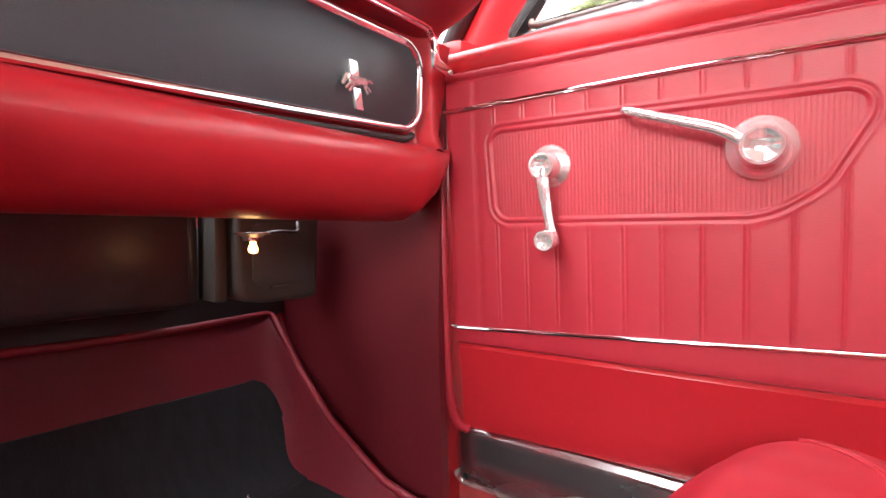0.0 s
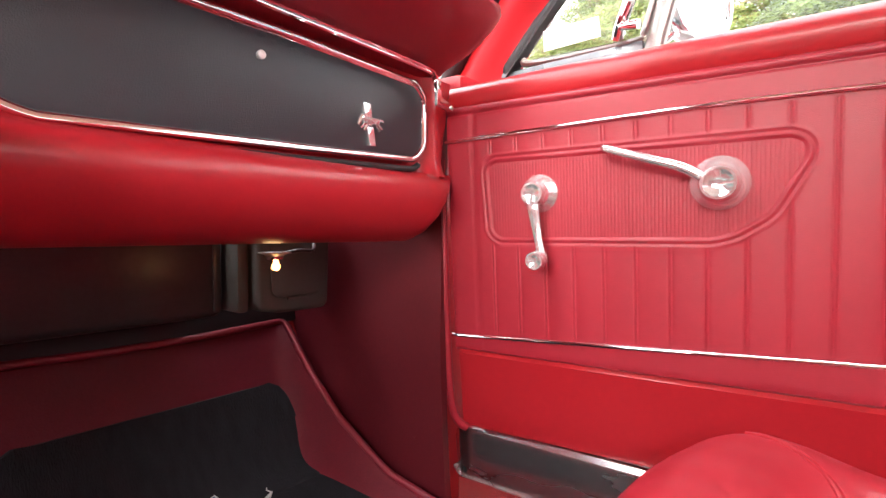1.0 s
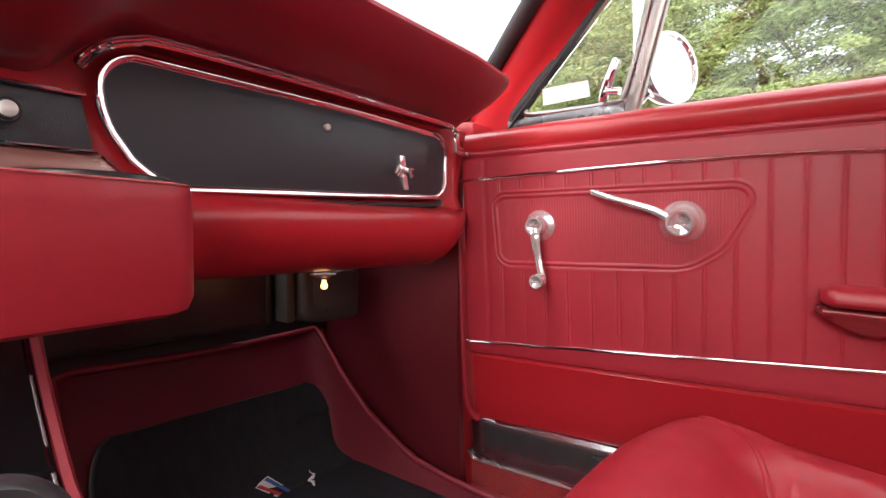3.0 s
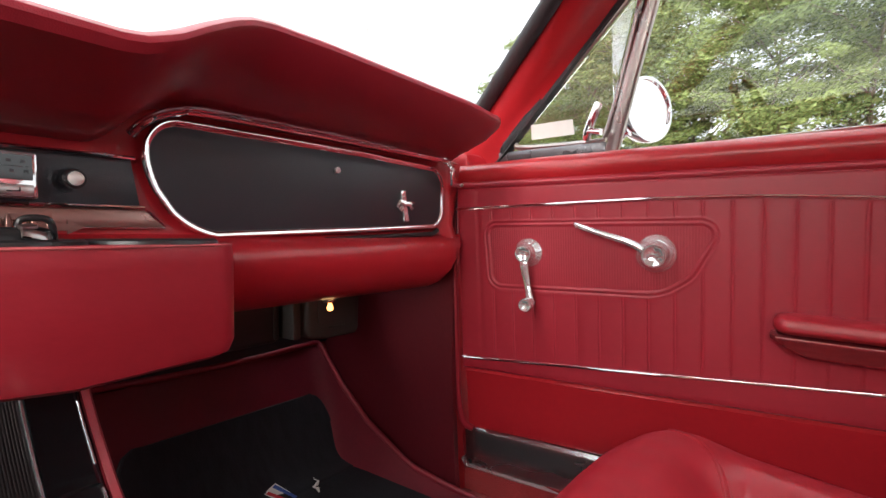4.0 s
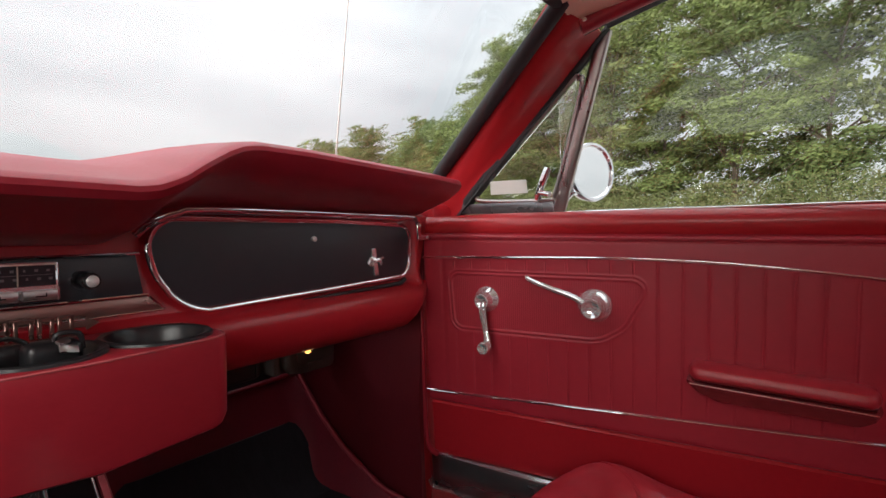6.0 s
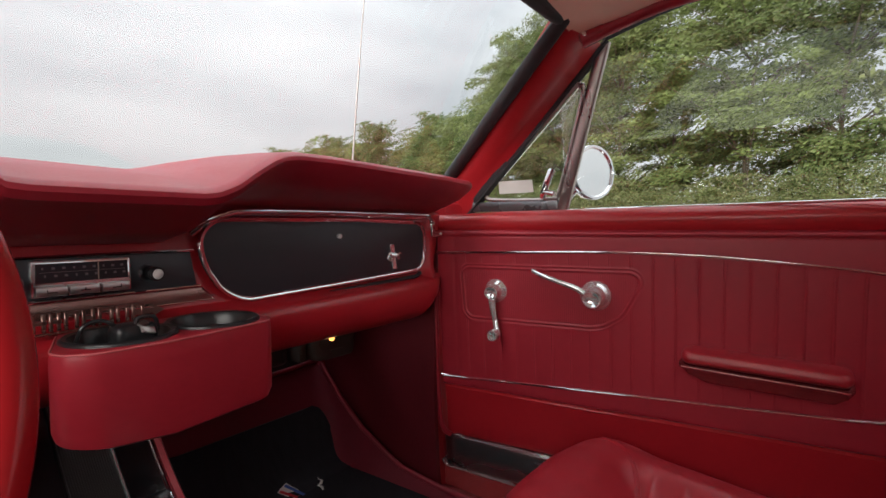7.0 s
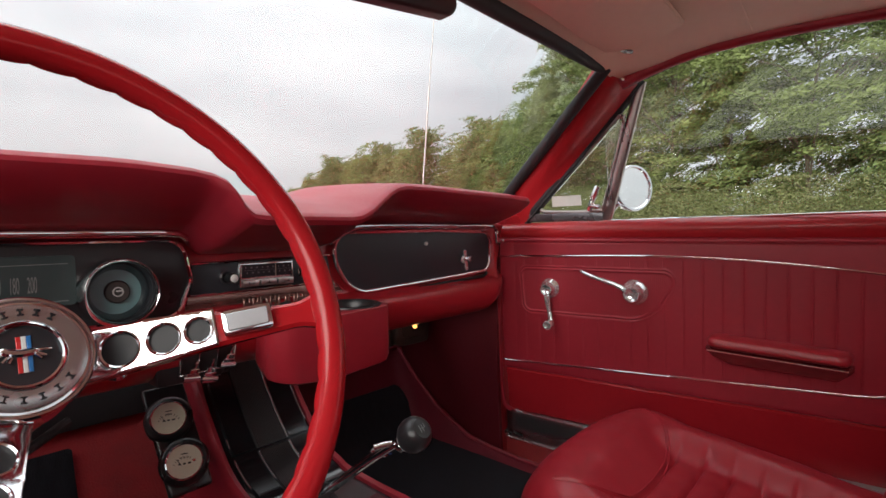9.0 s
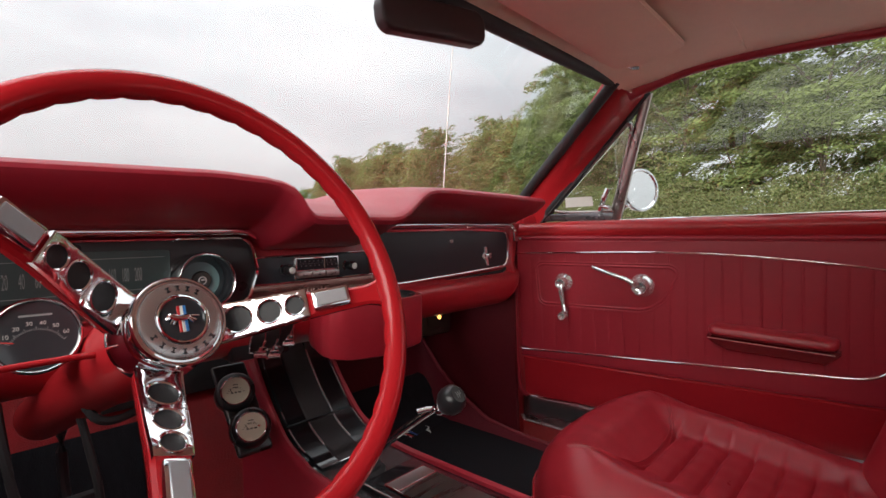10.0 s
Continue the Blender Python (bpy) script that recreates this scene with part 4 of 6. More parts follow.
# ---- footwell ----
TOE = [(-0.40, 0.270), (0.50, 0.270), (0.60, 0.273), (0.655, 0.288), (0.69, 0.343), (0.727, 0.418), (0.757, 0.492)]
RIDGE = [(-0.40, 0.285), (0.30, 0.286), (0.389, 0.290), (0.487, 0.304), (0.60, 0.362), (0.68, 0.425), (0.757, 0.505)]


def toe(s):
    """The footwell's floor line at s, 0 at the rear and 1 at the top of the toe board."""
    pts = smooth([(0, y, z) for y, z in TOE], 200)
    p = pts[min(int(s * 199 + 0.5), 199)]
    return p.y, p.z


TOE_PTS = [(p.y, p.z) for p in smooth([(0, y, z) for y, z in TOE], 120)]
bm = bmesh.new()
rows = []
for y, z in TOE_PTS:
    zr = max(lerp(y, RIDGE), z + 0.012)
    zl = z + 0.012
    rows.append([(0.150, y + 0.01, z - 0.03), (0.160, y + 0.008, zl - 0.006), (0.168, y, zl), (0.178, y, zl - 0.004), (0.19, y, z + 0.003), (0.21, y, z)] + [(x, y, z) for x in span(0.26, 0.54, 6)]
                + [(0.575, y, z + 0.004), (0.600, y, z + (zr - z) * 0.35), (0.612, y, z + (zr - z) * 0.8), (0.619, y, zr), (0.628, y + 0.002, zr + 0.002), (0.636, y + 0.004, zr - 0.006), (0.648, y + 0.004, zr - 0.02), (0.652, y, zr - 0.06)])
yt, zt = TOE_PTS[-1]
for dy, dz in ((0.004, 0.007), (0.012, 0.008), (0.022, 0.0), (0.03, -0.02)):
    rows.append([(x, y + dy, z + dz) for x, y, z in rows[len(TOE_PTS) - 1]])
grid(bm, rows)
rim = [(0.168, y, z + 0.010) for y, z in TOE_PTS if y > 0.1] + [(0.172, 0.7585, 0.5045), (0.185, 0.7595, 0.508)]
rim = rim + [(x, 0.760 - 0.003 * math.sin((x - 0.19) * 7.5), 0.509 - 0.006 * math.sin((x - 0.19) * 7.5)) for x in span(0.20, 0.60, 12)] + [(0.614, 0.7595, 0.509), (0.622, 0.757, 0.506)]
rim = rim + [(0.624, y, max(lerp(y, RIDGE), z + 0.012) + 0.002) for y, z in TOE_PTS[::-1] if -0.2 < y < 0.75]
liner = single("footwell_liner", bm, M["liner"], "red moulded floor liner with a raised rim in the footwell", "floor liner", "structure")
part("rim", tube(bmesh.new(), rim, 0.0060, 10), M["rimhighlight"], liner, "rounded red rim with its highlight put in the lighter colour")


def mat_z(y):
    return lerp(y, TOE_PTS)


mat = thing("floor_mat", (0.39, 0.45, 0.272), "black ribbed pile floor mat with bound edge on the red liner", "floor mat")
TOP = 0.722


def mat_edges(y):
    r = 0.035
    c = max(0.0, y - (TOP - r)) / r
    inset = r * (1 - math.sqrt(max(0.0, 1 - c * c)))
    right = lerp(y, [(-0.05, 0.585), (0.40, 0.590), (0.58, 0.588), (0.64, 0.597), (0.72, 0.600)])
    return 0.193 + inset, right - inset


mat_ys = span(-0.05, 0.55, 14) + span(0.56, TOP - 0.04, 24) + span(TOP - 0.036, TOP, 10)
bm = bmesh.new()
rows = []
for y in mat_ys:
    a, b = mat_edges(y)
    z = mat_z(y)
    ny, nz = -0.5, 0.87
    if y < 0.6:
        ny, nz = 0.0, 1.0
    elif y > 0.69:
        ny, nz = -0.9, 0.43
    xs = [a] + span(a + 0.004, b - 0.004, 16) + [b]
    rows.append([(x, y + ny * (0.004 if i in (0, 17) else 0.009), z + nz * (0.004 if i in (0, 17) else 0.009) + 0.0015) for i, x in enumerate(xs)])
grid(bm, rows)
thick(bm, -0.004)
part("pad", bm, M["blackmat"], mat)
bm = bmesh.new()
edge = []
for side in (0, 1):
    line = []
    for y in mat_ys:
        z = mat_z(y)
        ny, nz = (0.0, 1.0) if y < 0.6 else ((-0.9, 0.43) if y > 0.69 else (-0.5, 0.87))
        line.append(Vector((mat_edges(y)[side], y + ny * 0.008, z + nz * 0.008)))
    edge += line if side == 0 else line[::-1]
tube(bm, edge, 0.0032, 8)
part("bound_edge", bm, M["rubber"], mat, "black bound edge")


def on_mat(x, y, lift=0.0125):
    z = mat_z(y)
    ny, nz = (0.0, 1.0) if y < 0.6 else ((-0.9, 0.43) if y > 0.69 else (-0.5, 0.87))
    return Vector((x, y + ny * lift, z + nz * lift))


M["white_thread"] = surface("white_embroidery", (0.62, 0.62, 0.60), 0.8, var=0.1, bump=0.4, bump_scale=600)
M["blue_thread"] = surface("blue_embroidery", (0.03, 0.08, 0.30), 0.8, var=0.1, bump=0.4, bump_scale=600)
M["red_thread"] = surface("red_embroidery", (0.45, 0.02, 0.03), 0.8, var=0.1, bump=0.4, bump_scale=600)


def patch(bm, pts, lift=0.0125):
    top = [bm.verts.new(on_mat(x, y, lift)) for x, y in pts]
    bm.faces.new(top)


for name, pts, mm, lift in (("white_bar", ((0.404, 0.644), (0.434, 0.652), (0.448, 0.600), (0.420, 0.590)), "white_thread", 0.0140),
                            ("red_bar", ((0.4065, 0.640), (0.4135, 0.642), (0.429, 0.596), (0.423, 0.594)), "red_thread", 0.0155),
                            ("blue_bar", ((0.424, 0.646), (0.431, 0.648), (0.445, 0.602), (0.439, 0.600)), "blue_thread", 0.0155)):
    bm = bmesh.new()
    patch(bm, pts, lift)
    thick(bm, 0.001)
    part(name, bm, M[mm], mat, name.replace("_", " ") + " of the embroidered badge")
bm = bmesh.new()
tube(bm, [on_mat(x, y, 0.0135) for x, y in ((0.478, 0.575), (0.485, 0.588), (0.483, 0.598), (0.492, 0.606), (0.500, 0.612), (0.498, 0.622), (0.505, 0.632))], 0.0028, 8, taper=[0.6, 1.3, 0.8, 1.2, 0.9, 0.6, 0.3])
part("embroidered_figure", bm, M["white_thread"], mat, "white embroidered running shape")

# dark sheet added for the shade on the bulkhead behind the heater
bm = bmesh.new()
box(bm, (0.19, 0.0, 0.0), (0.92, 0.010, 0.15), 0.004, 2, Matrix.Translation((0.0, 0.772, 0.580)) @ pose(0, 0, 0, -8, 0, 0))
single("wall_bulkhead_shade", bm, M["rubber"], "black sheet standing in for shade on the bulkhead above the toe board", "panel", "structure")

# heater box and duct under the dashboard
heater = thing("heater_box", (0.25, 0.70, 0.55), "black moulded heater box under the dashboard", "heater")
bm = bmesh.new()
box(bm, (0.225, 0.735, 0.63), (0.475, 0.14, 0.165), 0.012, 3)
part("case", bm, M["heater"], heater)
bm = bmesh.new()
box(bm, (0.23, 0.690, 0.552), (0.42, 0.03, 0.010), 0.003)
box(bm, (0.452, 0.672, 0.63), (0.012, 0.02, 0.15), 0.003)
part("flange", bm, M["heater"], heater)
for x in (0.36, 0.42):
    bm = bmesh.new()
    lathe(bm, [(0, 0.004), (0.003, 0.004), (0.005, 0.0)], axis((x, 0.674, 0.553), (0, -1, 0)), 10)
    part("bolt", bm, M["grey"], heater)
duct = thing("vent_duct", (0.55, 0.62, 0.55), "grey plastic fresh air duct under the dashboard", "air duct")
bm = bmesh.new()
plate(bm, rounded([(0.487, 0.70, 0.01), (0.488, 0.556, 0.016), (0.53, 0.549, 0.02), (0.616, 0.549, 0.012), (0.622, 0.70, 0.01)], 5), 0.05, Matrix(((1, 0, 0, 0), (0, 0, -1, 0.666), (0, 1, 0, 0), (0, 0, 0, 1))), 0.008, 3)
part("body", bm, M["grey"], duct)
bm = bmesh.new()
plate(bm, rounded([(0.508, 0.66, 0.01), (0.51, 0.574, 0.012), (0.60, 0.574, 0.012), (0.605, 0.66, 0.01)], 5), 0.003, Matrix(((1, 0, 0, 0), (0, 0, -1, 0.616), (0, 1, 0, 0), (0, 0, 0, 1))), 0.0015)
box(bm, (0.556, 0.613, 0.571), (0.04, 0.004, 0.004), 0.001)
part("flap", bm, M["grey"], duct)
bm = bmesh.new()
box(bm, (0.474, 0.655, 0.63), (0.018, 0.05, 0.15), 0.004)
part("side_flange", bm, M["grey"], duct)

# courtesy lamp
lamp = thing("courtesy_lamp", (0.455, 0.515, 0.648), "lit courtesy lamp bulb in a metal holder under the dashboard", "lamp")
bm = bmesh.new()
lathe(bm, [(0, 0.0), (0.010, 0.0), (0.0105, 0.004), (0.013, 0.006), (0.020, 0.0075), (0.0205, 0.009), (0, 0.010)], axis((0.454, 0.516, 0.638), (0, 0, 1)), 24)
part("holder", bm, M["satin"], lamp)
bm = bmesh.new()
lathe(bm, [(0, -0.0165), (0.004, -0.0160), (0.0075, -0.0135), (0.0088, -0.009), (0.0078, -0.004), (0.0055, 0.0), (0.005, 0.006)], axis((0.454, 0.514, 0.6335), (0, 0, 1)) @ Matrix.Scale(0.62, 4), 20)
M["bulb"] = glow("lit_bulb", (1.0, 0.42, 0.10), 2.4)
part("bulb", bm, M["bulb"], lamp, "glowing warm bulb")
bm = bmesh.new()
tube(bm, smooth([(0.472, 0.516, 0.646), (0.49, 0.516, 0.648), (0.515, 0.52, 0.648), (0.53, 0.54, 0.66)], 14), 0.0025, 8)
part("wire", bm, M["black"], lamp)
lamp_light = bpy.data.lights.new("bulb_light", "POINT")
lamp_light.energy, lamp_light.color, lamp_light.shadow_soft_size = 0.0065, (1.0, 0.60, 0.26), 0.012
new("bulb_light", lamp_light).location = (0.454, 0.508, 0.611)

# ---- centre: radio panel, cup console, long console ----
PANEL = [(-0.126, 0.7775), (0.118, 0.7775), (0.110, 0.8235), (-0.122, 0.8215)]


def facing(y):
    return Matrix(((1, 0, 0, 0), (0, 0, -1, y), (0, 1, 0, 0), (0, 0, 0, 1)))


radio = thing("car_radio", (0, 0.39, 0.78), "chrome and black push-button car radio in the dashboard", "radio")
bm = bmesh.new()
plate(bm, PANEL, 0.004, facing(0.396), 0.001)
part("panel", bm, M["blackvinyl"], radio, "black panel")
bm = bmesh.new()
for z0, z1, x0, x1 in ((0.8225, 0.8245, -0.125, 0.112), (0.7765, 0.7775, -0.128, 0.120)):
    tube(bm, [(x0, 0.3885, z0), (x1, 0.3885, z1)], 0.0021, 8)
tube(bm, [(-0.133, 0.3895, 0.7566), (0.138, 0.3895, 0.7581), (0.140, 0.3895, 0.7592), (0.123, 0.3895, 0.7748)], 0.0009, 6)
part("chrome_strip", bm, M["chrome"], radio, "chrome strip")
bm = bmesh.new()
plate(bm, [(-0.134, 0.7565), (0.140, 0.7580), (0.122, 0.7750), (-0.130, 0.7745)], 0.004, facing(0.394), 0.0012)
# brown-red base colour holds the reflection of the red interior in satin metal
M["redreflection"] = surface("satin_metal_red_reflection", (0.32, 0.19, 0.165), 0.30, metal=0.9, var=0.05, stretch=(1, 10, 10))
part("bright_strip", bm, M["redreflection"], radio, "satin metal strip with a red reflection put in its brownish colour")
bm = bmesh.new()
plate(bm, rounded([(-0.056, 0.781, 0.002), (0.038, 0.781, 0.002), (0.037, 0.8195, 0.002), (-0.055, 0.8195, 0.002)], 3), 0.007, facing(0.393), 0.0015)
part("bezel", bm, M["bright"], radio, "chrome radio bezel")
bm = bmesh.new()
plate(bm, [(-0.052, 0.7965), (0.034, 0.7965), (0.0335, 0.8165), (-0.0515, 0.8165)], 0.0012, facing(0.3862))
M["dial"] = surface("dark_dial", (0.024, 0.027, 0.032), 0.12, var=0.2, coat=0.5)
dial = part("dial", bm, M["dial"], radio, "dark tuning dial")
M["faint"] = surface("faint_print", (0.11, 0.12, 0.13), 0.6, var=0.1)
M["print"] = surface("pale_print", (0.20, 0.22, 0.22), 0.6, var=0.05)
bm = bmesh.new()
for k in range(9):
    for row, h in ((0.8115, 0.0024), (0.8035, 0.0024)):
        x = -0.046 + k * 0.0092 + (0.002 if row < 0.806 else 0)
        box(bm, (x, 0.3846, row), (0.0028 if k % 3 else 0.0016, 0.0004, h))
box(bm, (-0.009, 0.3846, 0.8073), (0.080, 0.0004, 0.0005))
part("dial_marks", bm, M["faint"], dial)
M["amber"] = surface("pale_needle", (0.34, 0.30, 0.24), 0.5, var=0.05)
bm = bmesh.new()
box(bm, (0.004, 0.3843, 0.8065), (0.0011, 0.0006, 0.019))
part("needle", bm, M["amber"], dial)
for k, x in enumerate((-0.040, -0.0105, 0.020)):
    bm = bmesh.new()
    box(bm, (x, 0.3825, 0.7875), (0.0270, 0.006, 0.0095), 0.0008)
    key = part("push_key", bm, M["satin"], radio, "grey push key")
    bm = bmesh.new()
    box(bm, (x, 0.3782, 0.7868), (0.009, 0.0004, 0.001))
    box(bm, (x - 0.004 + 0.004 * k, 0.3782, 0.7885), (0.001, 0.0004, 0.003))
    part("key_mark", bm, M["black"], key)
for x in (-0.074, 0.058):
    bm = bmesh.new()
    lathe(bm, [(0.0100, 0.0), (0.0104, 0.002), (0.0092, 0.004), (0.0084, 0.006)], axis((x, 0.392, 0.799), (0, -1, 0)), 28)
    knob = part("knob_ring", bm, M["chrome"], radio, "chrome ring")
    bm = bmesh.new()
    lathe(bm, [(0.0062, 0.004), (0.0066, 0.014), (0.0084, 0.016), (0.0084, 0.025), (0.0072, 0.027), (0.0060, 0.027)], axis((x, 0.392, 0.799), (0, -1, 0)), 28)
    part("knob", bm, M["black"], knob, "black radio knob")
    bm = bmesh.new()
    lathe(bm, [(0.0060, 0.0265), (0.0058, 0.028), (0.004, 0.0292), (0, 0.0296)], axis((x, 0.392, 0.799), (0, -1, 0)), 28)
    part("knob_cap", bm, M["cap"], knob, "bright knob cap")

# chrome letter plate below the radio, as plain upright shapes
plaque = thing("chrome_plaque", (-0.02, 0.362, 0.747), "chrome cut-out plaque with plain raised shapes under the radio", "plaque")
bm = bmesh.new()
x = -0.062
for w in (0.011, 0.009, 0.012, 0.011, 0.014, 0.012, 0.012):
    for dx in (0.0, w - 0.0025):
        box(bm, (x + dx, 0.3605, 0.7585), (0.0034, 0.004, 0.0185), 0.0006, 1)
    box(bm, (x + w / 2, 0.3605, 0.7665 if w > 0.011 else 0.759), (w, 0.004, 0.0034))
    x += w + 0.0035
part("cut_out_shape", bm, M["redreflection"], plaque)["kind"] = "stuff"
bm = bmesh.new()
box(bm, (-0.015, 0.360, 0.7475), (0.125, 0.004, 0.0022), 0.0006, 1)
plate(bm, [(0.028, 0.755), (0.050, 0.755), (0.050, 0.752), (0.062, 0.758), (0.050, 0.764), (0.050, 0.761), (0.028, 0.761)], 0.003, facing(0.3625))
part("underline", bm, M["redreflection"], plaque)

M["plastic_seam"] = surface("pale_red_stitching", (0.50, 0.10, 0.11), 0.6, var=0.15, var_scale=60)

M["cupvinyl"] = surface("wrinkled_red_vinyl", (0.36, 0.018, 0.032), 0.36, var=0.12, var_scale=9, bump=0.16, bump_scale=70, stretch=(0.7, 0.7, 1.4), rough_var=0.1)

# add-on cup holder console
cup = thing("cup_holder_console", (0.02, 0.31, 0.655), "red vinyl cup holder console under the dashboard", "cup holder")


def console_outline(n=8):
    return rounded([(-0.040, 0.375, 0.01), (0.149, 0.375, 0.01), (0.149, 0.262, 0.024), (0.02, 0.246, 0.0), (-0.056, 0.250, 0.032), (-0.075, 0.277, 0.025)], n)


OUT = console_outline()
bm = bmesh.new()
cx, cy = 0.025, 0.315


def ring_at(f, z, dy=0.0):
    return [(cx + (x - cx) * f, cy + (y - cy) * f, z + dy * (0.375 - y) + (0.010 * max(0.0, (0.02 - x) / 0.10) ** 1.6 if z < 0.68 else 0.0)) for x, y in OUT]


rows = [ring_at(0.90, 0.655, -0.05), ring_at(0.97, 0.658, -0.05), ring_at(1.0, 0.667, -0.05), ring_at(1.0, 0.705), ring_at(1.0, 0.728), ring_at(0.997, 0.738), ring_at(0.985, 0.743), ring_at(0.955, 0.7445)]
grid(bm, rows, close_v=True)
vs_all = list(bm.verts)
n_out = len(OUT)
bm.faces.new(vs_all[:n_out])
HOLES = ((-0.006, 0.305, 0.0435), (0.092, 0.308, 0.0435))
top_ring = vs_all[-n_out:]
edges = [bm.edges.get((top_ring[i], top_ring[(i + 1) % n_out])) for i in range(n_out)]
for hx, hy, hr in HOLES:
    ring = [bm.verts.new((hx + hr * math.cos(t), hy + hr * math.sin(t), 0.7445)) for t in (2 * math.pi * k / 32 for k in range(32))]
    edges += [bm.edges.new((ring[k], ring[(k + 1) % 32])) for k in range(32)]
bmesh.ops.triangle_fill(bm, edges=[e for e in edges if e], use_beauty=True)
part("body", bm, M["cupvinyl"], cup, "red vinyl covered body, slightly wrinkled")
bm = bmesh.new()
tube(bm, [(cx + (x - cx) * 0.985, cy + (y - cy) * 0.985, 0.7432) for x, y in OUT], 0.0012, 6, True)
part("seam", bm, M["plastic_seam"], cup, "stitched seam")
for hx, hy, hr in HOLES:
    bm = bmesh.new()
    lathe(bm, [(hr - 0.006, 0.670), (hr - 0.003, 0.70), (hr - 0.0025, 0.740), (hr + 0.001, 0.7475), (hr + 0.005, 0.7485), (hr + 0.0075, 0.7470), (hr + 0.008, 0.7445)], Matrix.Translation((hx, hy, 0)), 40)
    thick(bm, 0.0012)
    part("cup", bm, M["black"], cup, "black plastic cup insert")

# key and cable lying in the cup
keyring = thing("charger_and_key", (-0.006, 0.305, 0.73), "black cable charger with a silver key cap in the cup holder", "charger")
bm = bmesh.new()
box(bm, (0, 0, 0), (0.015, 0.003, 0.008), 0.001, 2, Matrix.Translation((0.010, 0.283, 0.7515)) @ pose(0, 0, 0, -38, 14, 12))
box(bm, (0, 0, 0), (0.010, 0.003, 0.006), 0.001, 2, Matrix.Translation((0.008, 0.289, 0.7570)) @ pose(0, 0, 0, -70, -10, 20))
part("cap", bm, M["satin"], keyring, "folded silver cap")
bm = bmesh.new()
box(bm, (0.004, 0.302, 0.744), (0.040, 0.028, 0.026), 0.007, 3)
part("plug", bm, M["black"], keyring)
bm = bmesh.new()
tube(bm, smooth([(0.0, 0.31, 0.745), (-0.02, 0.305, 0.762), (-0.040, 0.300, 0.760), (-0.045, 0.31, 0.735)], 20), 0.002, 8)
tube(bm, smooth([(0.004, 0.296, 0.750), (0.006, 0.296, 0.762), (0.020, 0.292, 0.762), (0.024, 0.294, 0.748)], 20), 0.0022, 8)
part("cable", bm, M["black"], keyring)

# long console between the seats
console = thing("centre_console", (0.01, 0.0, 0.26), "black ribbed centre console with chrome edges and red padded sides", "console")
CPROF = [(0.56, 0.660), (0.50, 0.570), (0.435, 0.500), (0.400, 0.476), (0.36, 0.462), (0.31, 0.452), (0.09, 0.450), (-0.70, 0.462)]
CP = [(p.y, p.z) for p in smooth([(0, y, z) for y, z in CPROF], 260)]


def console_normal(i):
    a, b = CP[max(i - 1, 0)], CP[min(i + 1, len(CP) - 1)]
    d = Vector((b[0] - a[0], b[1] - a[1])).normalized()
    return (d.y, -d.x) if -d.x > 0 else (-d.y, d.x)


def strip(bm, x0, x1, lift, i0=0, i1=260, edge=0.002):
    rows = []
    for i in range(i0, i1):
        ny, nz = console_normal(i)
        y, z = CP[i]
        rows.append([(x, y + ny * (lift + o), z + nz * (lift + o)) for x, o in ((x0, -0.02), (x0, -edge), (x0 + edge, 0), (x1 - edge, 0), (x1, -edge), (x1, -0.02))])
    return grid(bm, rows, close_v=True, cap=True)


bm = bmesh.new()
for x0, x1 in ((-0.078, -0.062), (0.098, 0.110)):
    rows = []
    for i, (y, z) in enumerate(CP):
        ny, nz = console_normal(i)
        lo = 0.255
        out = -1 if x0 < 0 else 1
        a, b = (x0, x1) if out > 0 else (x1, x0)
        rows.append([(a, y, z - 0.02), (a, y + ny * 0.006, z + nz * 0.006), ((a + b) / 2, y + ny * 0.010, z + nz * 0.010), (b - out * 0.003, y + ny * 0.006, z + nz * 0.006), (b, y - ny * 0.004, z - nz * 0.004), (b + out * 0.001, y, max(z - 0.06, lo)), (b + out * 0.002, y, lo)])
    grid(bm, rows)
part("side", bm, M["vinyl"], console, "red vinyl side walls and edges")
bm = bmesh.new()
grid(bm, [[(0.108, y, z + h0), (0.122, y, z + h0 * 0.9), (0.142, y, z + h0 * 0.45), (0.166, y, z + 0.006)] for y, z, h0 in ((y, z, max(0.02, min(0.13, (0.58 - y) * 0.9 + 0.02))) for y, z in TOE_PTS if y < 0.74)])
thick(bm, -0.006)
single("trim_tunnel_carpet", bm, M["carpet"], "red loop carpet over the side of the floor tunnel", "carpet", "structure")
part("base", strip(bmesh.new(), -0.063, 0.099, 0.0), M["gloss"], console, "black console top")
SPLIT = 0.434


def along(x, y0, y1, lift):
    """Points over the console top at x, from y0 back to y1."""
    out = []
    for i, (y, z) in enumerate(CP):
        if y1 <= y <= y0:
            ny, nz = console_normal(i)
            out.append(Vector((x, y + ny * lift, z + nz * lift)))
    return out


def raised(x0, x1, y0, y1, h, edge=0.003):
    """A raised panel on the console top."""
    keep = [i for i, (y, z) in enumerate(CP) if y1 <= y <= y0]
    return strip(bmesh.new(), x0, x1, h, keep[0], keep[-1] + 1, edge)


